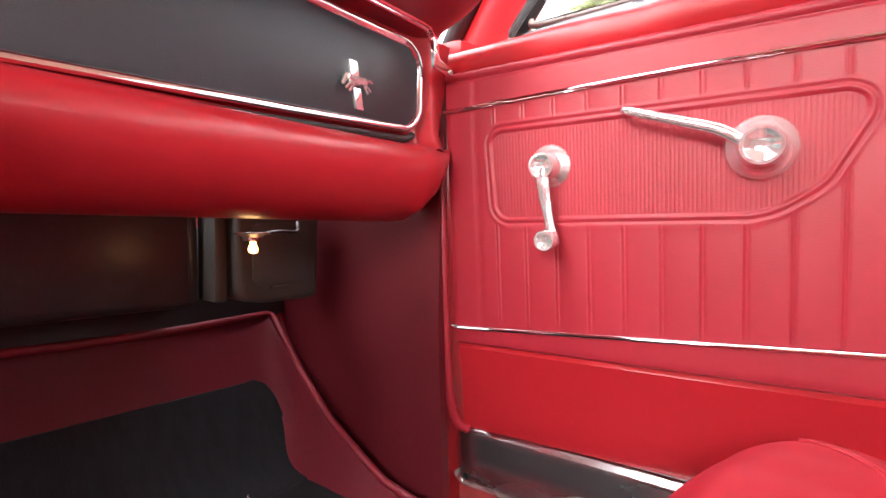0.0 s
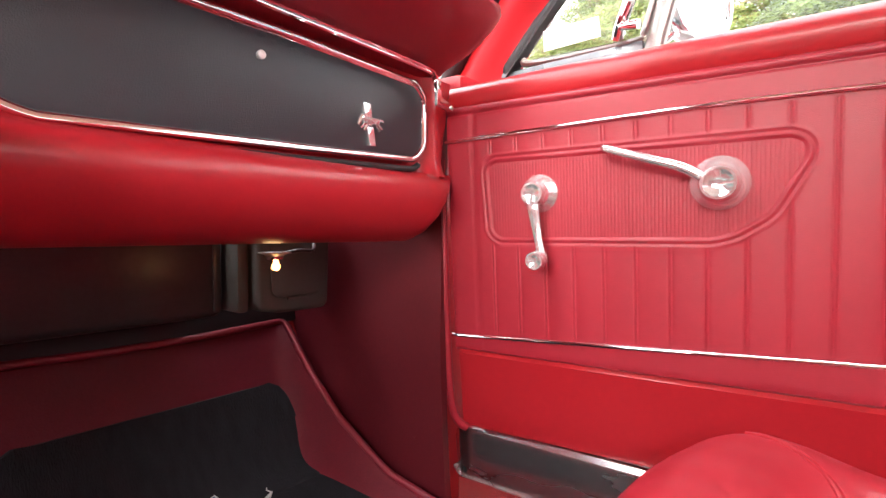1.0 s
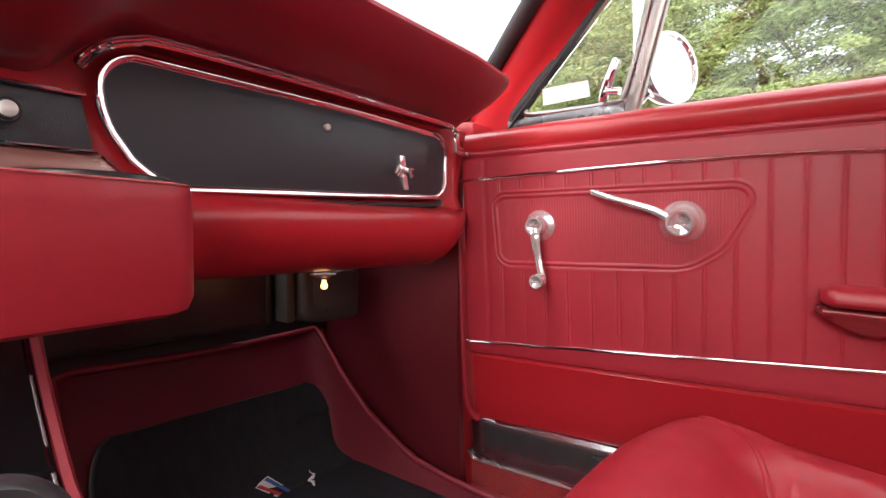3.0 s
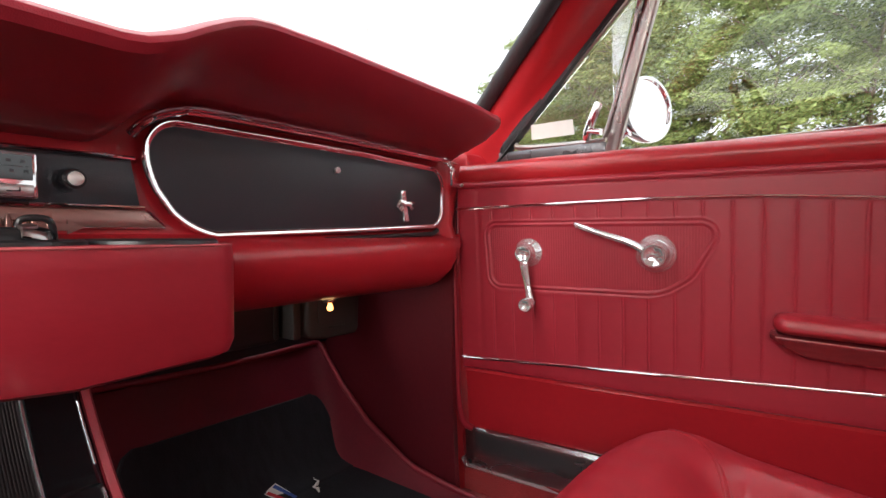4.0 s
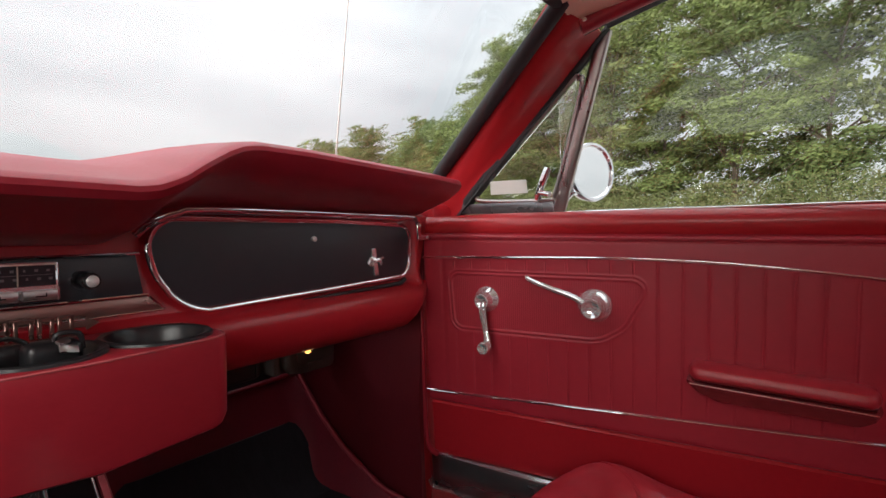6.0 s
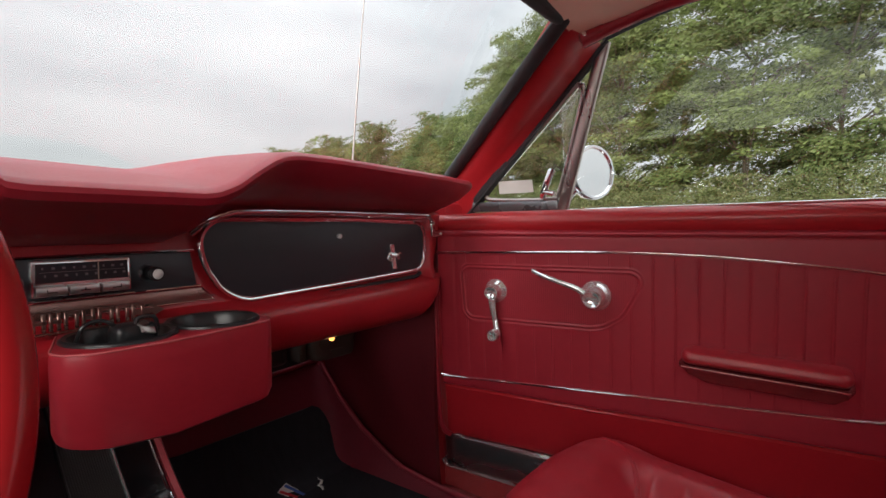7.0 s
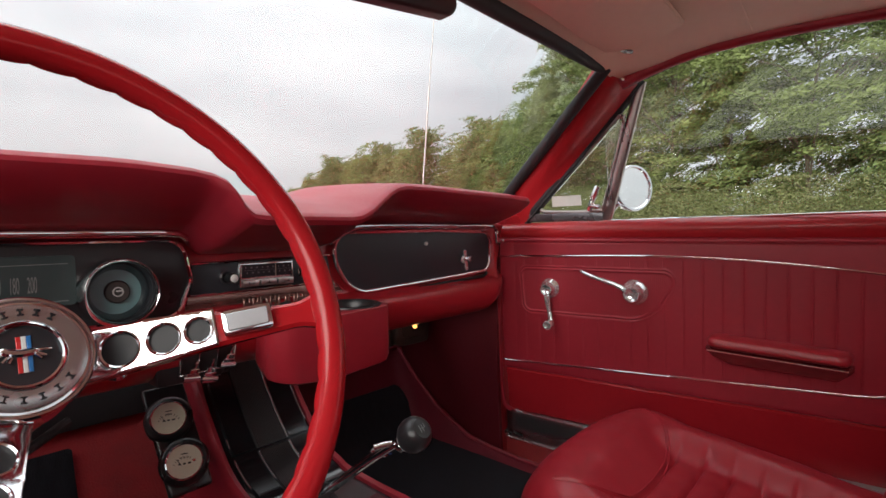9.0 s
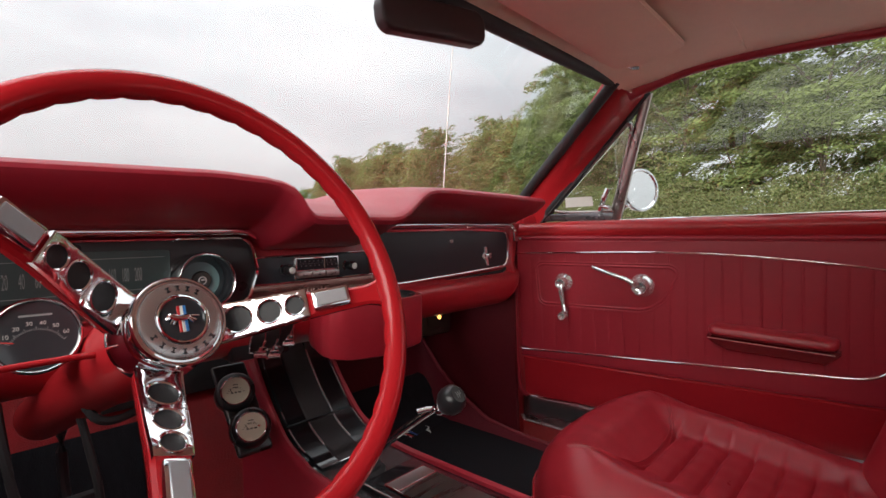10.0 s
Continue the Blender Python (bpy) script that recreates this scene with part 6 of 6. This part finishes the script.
for k in range(1, 7):
    a = radians(152 - 124 * (k - 0.5) / 6)
    text("dial_number", str(k * 10), 0.0064, TA @ Matrix.Translation((0.0345 * math.cos(a), 0.0345 * math.sin(a) - 0.020, 0.003)), M["ivory"], face)
bm = bmesh.new()
box(bm, (-0.024, -0.010, 0.0040), (0.012, 0.0012, 0.0008), 0, 1, TA @ pose(0, 0, 0, 0, 0, -12))
part("needle", bm, M["badge_red"], face, "red needle tip")

# two round gauges on a black bracket beside the console
for k, (c, nrm) in enumerate((((-0.140, 0.449, 0.589), (-0.30, -0.82, 0.42)), ((-0.141, 0.392, 0.541), (-0.30, -0.82, 0.42)))):
    pod = thing("gauge_pod", Vector(c), "round cream-faced gauge with a chrome rim in a black pod", "gauge", "gauges beside the console")
    A = axis(c, nrm) @ Matrix.Scale(0.86, 4)
    bm = bmesh.new()
    lathe(bm, [(0, -0.060), (0.032, -0.058), (0.039, -0.045), (0.0385, -0.010), (0.034, -0.003), (0.028, -0.001)], A, 36)
    part("body", bm, M["black"], pod, "black pod")
    bm = bmesh.new()
    lathe(bm, [(0.0292, -0.003), (0.0295, 0.003), (0.0280, 0.006), (0.0262, 0.005), (0.0255, 0.001)], A, 40)
    part("rim", bm, M["chrome"], pod, "chrome rim")
    bm = bmesh.new()
    lathe(bm, [(0.0262, 0.0015), (0, 0.0015)], A, 36)
    if k == 0:
        M["cream"] = surface("cream_dial", (0.60, 0.55, 0.42), 0.5, var=0.06, var_scale=20)
    face = part("face", bm, M["cream"], pod, "cream dial face")
    bm = bmesh.new()
    for j in range(9):
        a = radians(150 - 15 * j)
        box(bm, (0.0175, 0, 0.0019), (0.0035, 0.0008, 0.0004), 0, 1, A @ Matrix.Translation((0, -0.0115, 0)) @ pose(0, 0, 0, 0, 0, math.degrees(a)))
    for x, w in ((-0.007, 0.004), (0.000, 0.004), (0.0075, 0.005)):
        box(bm, (x, -0.0035 + 0.0, 0.0019), (w, 0.0028, 0.0004), 0, 1, A)
    box(bm, (0, 0.012, 0.0019), (0.010, 0.0016, 0.0004), 0, 1, A)
    if k == 0:
        box(bm, (0, 0.0065, 0.0019), (0.010, 0.0018, 0.0004), 0, 1, A)
    part("dial_marks", bm, M["black"], face, "small dark dial marks")
    bm = bmesh.new()
    box(bm, (-0.009, -0.006, 0.0022), (0.014, 0.0009, 0.0005), 0, 1, A @ Matrix.Translation((0.002, -0.004, 0)) @ pose(0, 0, 0, 0, 0, -55))
    part("needle", bm, M["black"], face)
    if k == 1:
        text("unit_word", "VOLTS", 0.0050, A @ Matrix.Translation((0, 0.0065, 0.0024)), M["black"], face)
        bm = bmesh.new()
        box(bm, (0.0135, -0.0055, 0.0020), (0.0045, 0.0022, 0.0004), 0, 1, A @ pose(0, 0, 0, 0, 0, 20))
        part("red_sector", bm, M["badge_red"], face, "red sector")
bracket_plate = bmesh.new()
box(bracket_plate, (-0.128, 0.455, 0.555), (0.062, 0.012, 0.17), 0.006, 3, Matrix.Translation((-0.128, 0.455, 0.555)) @ pose(0, 0, 0, -38, 0, 0) @ Matrix.Translation((0.128, -0.455, -0.555)))
single("gauge_bracket", bracket_plate, M["black"], "black bracket carrying the two round gauges", "bracket")

# heater control levers under the dashboard
levers = thing("heater_control", (-0.13, 0.36, 0.66), "chrome heater control levers under the dashboard", "heater control")
bm = bmesh.new()
box(bm, (-0.130, 0.395, 0.684), (0.10, 0.05, 0.050), 0.004)
part("case", bm, M["black"], levers, "black control case")
PM = Matrix.Translation((-0.116, 0.364, 0.694)) @ pose(0, 0, 0, 20, 0, 0) @ Matrix.Scale(0.80, 4)
bm = bmesh.new()
box(bm, (0, 0, 0), (0.094, 0.006, 0.062), 0.002, 2, PM)
face_plate = part("face_plate", bm, M["gunmetal"], levers, "dark metal face plate")
bm = bmesh.new()
for x, z, w, h in ((-0.046, 0, 0.004, 0.062), (0.046, 0, 0.004, 0.062), (0, 0.030, 0.094, 0.003), (0, -0.030, 0.094, 0.003), (-0.016, 0, 0.002, 0.058), (0.016, 0, 0.002, 0.058)):
    box(bm, (x, -0.004, z), (w, 0.004, h), 0.0008, 1, PM)
part("plate_edge", bm, M["spoke"], face_plate, "bright plate edge and slots")
for k in range(3):
    x, drop = -0.030 + k * 0.030, (0.018, 0.026, 0.004)[k]
    bm = bmesh.new()
    tilt = PM @ Matrix.Translation((x, -0.016, -drop)) @ pose(0, 0, 0, (24, 6, 16)[k], 5, -6)
    box(bm, (0, 0, 0.012), (0.005, 0.006, 0.034), 0.0015, 2, tilt)
    box(bm, (0, -0.004, 0.004), (0.015, 0.004, 0.020), 0.0015, 2, tilt)
    tube(bm, [tilt @ Vector((-0.013, -0.006, -0.010)), tilt @ Vector((0.013, -0.006, -0.010))], 0.0050, 12)
    box(bm, (0, -0.006, 0.0), (0.020, 0.0025, 0.008), 0.001, 1, tilt)
    part("lever", bm, M["spoke"], levers, "chrome lever")
bm = bmesh.new()
lathe(bm, [(0.010, 0.0), (0.0125, 0.004), (0.010, 0.012), (0.006, 0.014), (0, 0.0145)], axis((-0.232, 0.352, 0.700), (0, -1, -0.1)), 24)
single("ignition_switch", bm, M["chrome"], "chrome ignition lock in the lower dashboard", "switch")

# driver footwell: pedals and hanging wires
for name, x, y, z, w, h in (("brake_pedal", -0.36, 0.56, 0.42, 0.09, 0.06), ("clutch_pedal", -0.50, 0.56, 0.42, 0.07, 0.06)):
    pedal = thing(name, (x, y, z), "black rubber pedal on a steel arm in the driver footwell", "pedal")
    bm = bmesh.new()
    box(bm, (x, y, z), (w, 0.018, h), 0.005, 2)
    part("pad", bm, M["rubber"], pedal, "black rubber pad")
    bm = bmesh.new()
    tube(bm, smooth([(x, y + 0.01, z), (x, y + 0.04, z + 0.08), (x, y + 0.03, z + 0.24)], 12), 0.008, 8)
    part("arm", bm, M["black"], pedal)
wires = thing("wiring", (-0.40, 0.35, 0.60), "loose black wiring under the dashboard", "wiring")
for pts in (((-0.40, 0.28, 0.70), (-0.38, 0.27, 0.655), (-0.34, 0.28, 0.650), (-0.29, 0.30, 0.668)), ((-0.46, 0.33, 0.68), (-0.45, 0.32, 0.58), (-0.43, 0.33, 0.50), (-0.46, 0.36, 0.42)), ((-0.39, 0.34, 0.68), (-0.37, 0.33, 0.56), (-0.36, 0.34, 0.46), (-0.33, 0.40, 0.40))):
    bm = bmesh.new()
    tube(bm, smooth(pts, 24), 0.005, 8)
    part("cable", bm, M["rubber"], wires)

# ---- mirrors, visor, aerial ----
M["maroon"] = surface("dark_maroon_plastic", (0.030, 0.012, 0.014), 0.45, var=0.12, bump=0.06, bump_scale=500)
inside = thing("rear_view_mirror", (0.0, 0.10, 1.16), "dark inside rear-view mirror on a bracket below the header", "mirror")
MM = Matrix.Translation((0.004, 0.088, 1.164)) @ pose(0, 0, 0, 0, -6, 0) @ pose(0, 0, 0, 0, 0, -8)
bm = bmesh.new()
plate(bm, rounded([(-0.094, -0.024, 0.016), (0.094, -0.026, 0.016), (0.096, 0.026, 0.018), (-0.096, 0.027, 0.018)], 5), 0.022, MM @ Matrix(((1, 0, 0, 0), (0, 0, -1, 0.022), (0, 1, 0, 0), (0, 0, 0, 1))), 0.006, 3)
part("housing", bm, M["maroon"], inside, "dark maroon housing")
bm = bmesh.new()
tube(bm, [MM @ Vector((0, 0.02, 0.0)), Vector((0.0, 0.125, 1.195)), Vector((0.0, 0.105, 1.225))], 0.006, 10)
part("stalk", bm, M["chrome"], inside, "chrome stalk")

outside = thing("door_mirror", (0.80, 0.12, 0.885), "round chrome door mirror on a stalk outside the window", "mirror")
MC = Vector((0.795, 0.098, 0.964))
MN = Vector((-0.42, -0.90, 0.03)).normalized()
MA = axis(MC, MN) @ Matrix.Scale(1.08, 4)
bm = bmesh.new()
lathe(bm, [(0, -0.045), (0.020, -0.043), (0.040, -0.032), (0.050, -0.015), (0.0525, 0.0), (0.0510, 0.004), (0.0470, 0.004), (0.0445, 0.001), (0.0440, -0.002)], MA, 48)
part("cup", bm, M["chrome"], outside, "chrome mirror cup")
bm = bmesh.new()
lathe(bm, [(0.0448, 0.0), (0, 0.0)], MA, 48)
part("mirror_glass", bm, M["mirror"], outside, "round mirror glass")
bm = bmesh.new()
tube(bm, smooth([MC - MN * 0.035 + Vector((-0.004, 0, -0.02)), MC + Vector((-0.010, 0.05, -0.050)), Vector((0.782, 0.160, 0.900)), Vector((0.780, 0.172, 0.888))], 20), 0.008, 10)
lathe(bm, [(0.024, 0.0), (0.022, 0.006), (0.012, 0.010), (0, 0.011)], Matrix.Translation((0.780, 0.165, 0.884)), 24)
part("stalk", bm, M["chrome"], outside, "chrome stalk and foot")

bm = bmesh.new()
rows = []
for u in span(0, 1, 16):
    x = 0.10 + 0.40 * u
    e = min(u / 0.05, (1 - u) / 0.05, 1)
    rows.append([(x, 0.055 - 0.145 * v, 1.2185 + 0.012 * v - 0.012 * (1 - 0.5 * e) * math.sin(math.pi * v) - 0.02 * (abs(x) / 0.625) ** 3) for v in span(0, 1, 10)])
grid(bm, rows)
thick(bm, 0.008)
visor = thing("sun_visor", (0.30, 0.0, 1.22), "beige sun visor folded flat against the headliner", "sun visor")
part("pad", bm, M["headliner"], visor)
bm = bmesh.new()
edge = [(0.10 + 0.40 * u, 0.055, 0.0) for u in span(0, 1, 12)] + [(0.50, 0.055 - 0.145 * v, v) for v in span(0.1, 1, 8)] + [(0.50 - 0.40 * u, -0.09, 1.0) for u in span(0.08, 1, 12)]
tube(bm, [(x, y, 1.2165 + 0.012 * v - 0.02 * (abs(x) / 0.625) ** 3) for x, y, v in edge], 0.0032, 8)
part("edge_binding", bm, M["headliner"], visor, "sewn edge binding")
clip = thing("visor_clip", (0.520, 0.016, 1.205), "small chrome sun visor pivot clip on the headliner", "clip")
bm = bmesh.new()
tube(bm, [(0.498, 0.020, 1.202), (0.520, 0.016, 1.199), (0.537, 0.010, 1.202)], 0.0038, 8)
part("pivot", bm, M["framemetal"], clip)
bm = bmesh.new()
lathe(bm, [(0, -0.010), (0.004, -0.009), (0.005, 0.0), (0.008, 0.008)], Matrix.Translation((0.510, 0.017, 1.206)), 14)
part("foot", bm, M["chrome"], clip)
bm = bmesh.new()
lathe(bm, [(0, 0.003), (0.0035, 0.002), (0.004, 0.0)], axis((0.597, 0.050, 1.171), (-0.8, -0.6, 0)), 12)
single("pillar_screw", bm, M["chrome"], "small chrome screw at the top of the pillar", "screw")

aerial = thing("aerial", (0.72, 0.78, 0.92), "thin steel radio aerial on the front wing", "aerial")
bm = bmesh.new()
tube(bm, [(0.778, 0.80, 0.90), (0.798, 0.80, 1.10), (0.826, 0.80, 1.35)], 0.0026, 8)
part("mast", bm, M["divider"], aerial)
bm = bmesh.new()
tube(bm, [(0.826, 0.80, 1.35), (0.875, 0.80, 1.75)], 0.0017, 8)
part("tip", bm, M["divider"], aerial)

# front wings and bonnet, below the line of sight
bm = bmesh.new()
grid(bm, [[(x, y, 0.90 - 0.03 * (abs(x) / 0.85) ** 4 - 0.02 * (y - 0.8)) for x in span(-0.86, 0.86, 15)] for y in span(0.78, 2.2, 8)])
thick(bm, 0.003)
single("bonnet", bm, M["white"], "white painted bonnet and wings of the car", "bonnet", "structure")
bm = bmesh.new()
grid(bm, [[(0.86 + 0.01 * math.sin(3 * z), y, z) for z in span(0.25, 0.87, 6)] for y in span(-1.8, 2.2, 8)])
thick(bm, 0.003)
single("wall_outer_skin", bm, M["white"], "white painted outer body side", "body side", "structure")


# ---- trees ----
WIND = Vector((0.63, -0.68, 0.24))


def tree_meshes(seed, height, leaves, leaf, limbs=60, wood_size=1.0):
    """Trunk and crown of a windswept tree: limbs with drooping tufts of leaves."""
    rng = random.Random(seed)
    wood = bmesh.new()
    top = Vector((rng.uniform(0.0, 0.6), rng.uniform(-0.6, 0.0), height))
    spine = smooth([(0, 0, -0.1), (rng.uniform(-0.2, 0.2), rng.uniform(-0.2, 0.2), height * 0.33), (top.x * 0.6, top.y * 0.6, height * 0.7), tuple(top)], 14)
    tube(wood, spine, 0.060 * height / 8, 7, taper=[1 - 0.9 * i / 13 for i in range(14)])
    verts, faces = [], []
    tufts = 7
    per = leaves // (limbs * tufts)
    k8 = height / 8
    for k in range(limbs):
        f = 0.10 + 0.88 * (k + rng.random()) / limbs
        p = spine[min(int(f * 13), 13)]
        a = rng.uniform(0, 2 * math.pi)
        reach = (0.55 + 1.35 * math.sin(math.pi * min(f * 0.85 + 0.12, 1))) * rng.uniform(0.5, 1.2) * k8
        tip = p + Vector((math.cos(a) * reach, math.sin(a) * reach, reach * rng.uniform(0.3, 1.0))) + WIND * 0.25
        mid = p.lerp(tip, 0.5) + Vector((0, 0, 0.12 * reach))
        tube(wood, [p, mid, tip, tip + (WIND * 0.3 + Vector((0, 0, 0.25))) * reach], 0.024 * k8 * wood_size, 4, taper=[1, 0.6, 0.3, 0.1])
        for j in range(tufts):
            c = p.lerp(tip, rng.uniform(0.40, 1.12)) + Vector((rng.gauss(0, 0.20), rng.gauss(0, 0.20), rng.gauss(0, 0.18))) * k8
            size = rng.uniform(0.20, 0.44) * k8
            wind = (WIND + Vector((rng.gauss(0, 0.18), rng.gauss(0, 0.18), rng.uniform(-0.05, 0.40)))).normalized()
            for _ in range(per):
                # a dome of leaves, drawn out down the wind
                out = Vector((rng.gauss(0, 1), rng.gauss(0, 1), rng.gauss(0.55, 0.8))).normalized()
                r = size * (0.55 + 0.5 * rng.random())
                along = rng.random() ** 1.5
                q = Vector((out.x * r, out.y * r, out.z * r * 0.55)) * (1 - 0.6 * along)
                q += wind * (along * size * 2.4) - Vector((0, 0, 0.30 * size * along * along))
                d = (wind + out * 0.35 + Vector((rng.gauss(0, 0.28), rng.gauss(0, 0.28), rng.gauss(-0.15, 0.28)))).normalized()
                s = d.cross(out + Vector((rng.gauss(0, 0.45), rng.gauss(0, 0.45), rng.gauss(0.3, 0.45)))).normalized()
                length, width = leaf * rng.uniform(0.8, 1.6), leaf * rng.uniform(0.16, 0.30)
                o = c + q
                n0 = len(verts)
                verts += [o, o + d * length * 0.45 + s * width, o + d * length, o + d * length * 0.45 - s * width]
                faces.append((n0, n0 + 1, n0 + 2, n0 + 3))
    me = bpy.data.meshes.new("crown")
    me.from_pydata([tuple(v) for v in verts], [], faces)
    wm = bpy.data.meshes.new("trunk")
    bmesh.ops.recalc_face_normals(wood, faces=wood.faces)
    wood.to_mesh(wm)
    wood.free()
    wm.materials.append(M["bark"])
    return wm, me


NEAR, FAR = [], []
for k, (h, mm) in enumerate(((8.2, "leaf"), (7.4, "leaf2"), (8.8, "leaf3"), (7.8, "leaf"), (8.0, "leaf2"))):
    for kinds, count, leaf in ((NEAR, 80000, 0.074), (FAR, 14000, 0.15)):
        if kinds is NEAR and k > 3:
            continue
        wm, cm = tree_meshes(11 + k, h, count, leaf, wood_size=1.0 if kinds is NEAR else 0.5)
        cm.materials.append(M[mm])
        kinds.append((wm, cm, k))

WORDS = ("tall windswept green tree in a row beside the road", "yellowish green windswept tree in a row", "dark green windswept tree in a row")


def tree(kinds, k, x, y, scale, turn):
    wm, cm, sort = kinds[k % len(kinds)]
    ob = thing("tree", (x, y, 0), WORDS[(0, 1, 2, 0, 1)[sort]], "tree", "row of trees")
    ob.matrix_basis = pose(x, y, 0, 0, 0, turn) @ Matrix.Scale(scale, 4)
    for name, me in (("trunk", wm), ("crown", cm)):
        o = new(name, me)
        o.parent = ob
        if name == "crown":
            o["kind"] = "stuff"
    return ob


rng = random.Random(5)
# the row runs on into the distance; its height falls and rises
line = [(9.9, -4.0), (11.4, 1.5), (14.2, 6.0), (17.5, 9.6), (23.0, 18.0), (24.2, 27.5), (25.3, 35.0), (27.0, 44.0)]
at, count = 0.0, 0
for (ax, ay), (bx, by) in zip(line, line[1:]):
    length = math.hypot(bx - ax, by - ay)
    gap = 1.6 if ay < 8 else 1.15
    while at < length:
        f = at / length
        y = ay + (by - ay) * f
        tree(NEAR if -1.5 < y < 9 else FAR, count, ax + (bx - ax) * f + rng.uniform(-0.7, 0.9), y + rng.uniform(-0.4, 0.4), rng.uniform(0.92, 1.05) * lerp(y, [(9, 0.97), (11, 0.74), (18, 0.74), (27, 0.82), (35, 0.80), (44, 0.58)]), rng.uniform(-25, 25))
        count += 1
        at += gap * rng.uniform(0.8, 1.2)
    at -= length


# low hedge at the foot of the trees
def hedge_mesh(seed, w, h, count):
    r = random.Random(seed)
    verts, faces = [], []
    for _ in range(count):
        a, b, c = r.gauss(0, 0.42), r.gauss(0, 0.42), abs(r.gauss(0, 0.5))
        o = Vector((a * w, b * w, min(c, 1.15) * h * (1 - 0.25 * (a * a + b * b))))
        d = Vector((r.gauss(0.4, 0.7), r.gauss(-0.3, 0.7), r.gauss(0.3, 0.6))).normalized()
        s = d.cross(Vector((r.gauss(0, 1), r.gauss(0, 1), r.gauss(0.6, 1)))).normalized()
        length, width = r.uniform(0.030, 0.060), r.uniform(0.008, 0.016)
        n0 = len(verts)
        verts += [tuple(o), tuple(o + d * length * 0.45 + s * width), tuple(o + d * length), tuple(o + d * length * 0.45 - s * width)]
        faces.append((n0, n0 + 1, n0 + 2, n0 + 3))
    me = bpy.data.meshes.new("hedge_leaves")
    me.from_pydata(verts, [], faces)
    return me


HEDGE = []
for k, mm in enumerate(("hedge", "hedge2", "hedge")):
    me = hedge_mesh(31 + k, 1.25, 1.5, 20000)
    me.materials.append(M[mm])
    HEDGE.append(me)
for k in range(19):
    f = k / 18
    y = -2.5 + 14 * f
    x = lerp(y, [(-12, 8.3), (-4, 8.6), (1.5, 9.8), (6.5, 12.9), (12, 16.4), (28, 23.5)])
    bush = thing("bush", (x, y, 0), "dense green roadside bush under the trees", "bush", "bushes under the trees")
    bush.matrix_basis = pose(x + rng.uniform(-0.4, 0.4), y, 0, 0, 0, rng.uniform(0, 360)) @ Matrix.Scale(rng.uniform(0.88, 1.18), 4)
    o = new("leaves", HEDGE[k % 3])
    o.parent = bush
    o["kind"] = "stuff"

# white van parked far ahead
van = thing("parked_van", (9.6, 12.6, 0), "white van parked far ahead beside the trees", "van")
VM = pose(9.6, 12.6, 0, 0, 0, 232) @ Matrix.Scale(1.05, 4)
bm = bmesh.new()
rows = []
for y in (-0.95, -0.9, 0.9, 0.95):
    k = 0.94 if abs(y) > 0.92 else 1.0
    rows.append([VM @ Vector((x * k, y, 0.35 + (z - 0.35) * k)) for x, z in ((-2.3, 0.4), (-2.35, 1.0), (-2.25, 1.9), (-2.0, 2.02), (0.6, 2.02), (0.95, 1.9), (1.55, 1.25), (2.25, 1.05), (2.35, 0.7), (2.3, 0.4))])
grid(bm, rows, close_v=True, cap=True)
part("body", bm, M["white"], van)
bm = bmesh.new()
grid(bm, [[VM @ Vector((x, y, z)) for x, z in ((1.03, 1.86), (1.60, 1.26))] for y in (-0.8, 0.8)])
thick(bm, 0.01)
part("windscreen", bm, M["dial"], van, "dark windscreen")
for x in (-1.5, 1.5):
    for y in (-0.9, 0.9):
        bm = bmesh.new()
        lathe(bm, [(0, -0.09), (0.28, -0.09), (0.33, -0.06), (0.33, 0.06), (0.28, 0.09), (0, 0.09)], VM @ Matrix.Translation((x, y, 0.33)) @ pose(0, 0, 0, 90, 0, 0), 24)
        part("wheel", bm, M["rubber"], van)
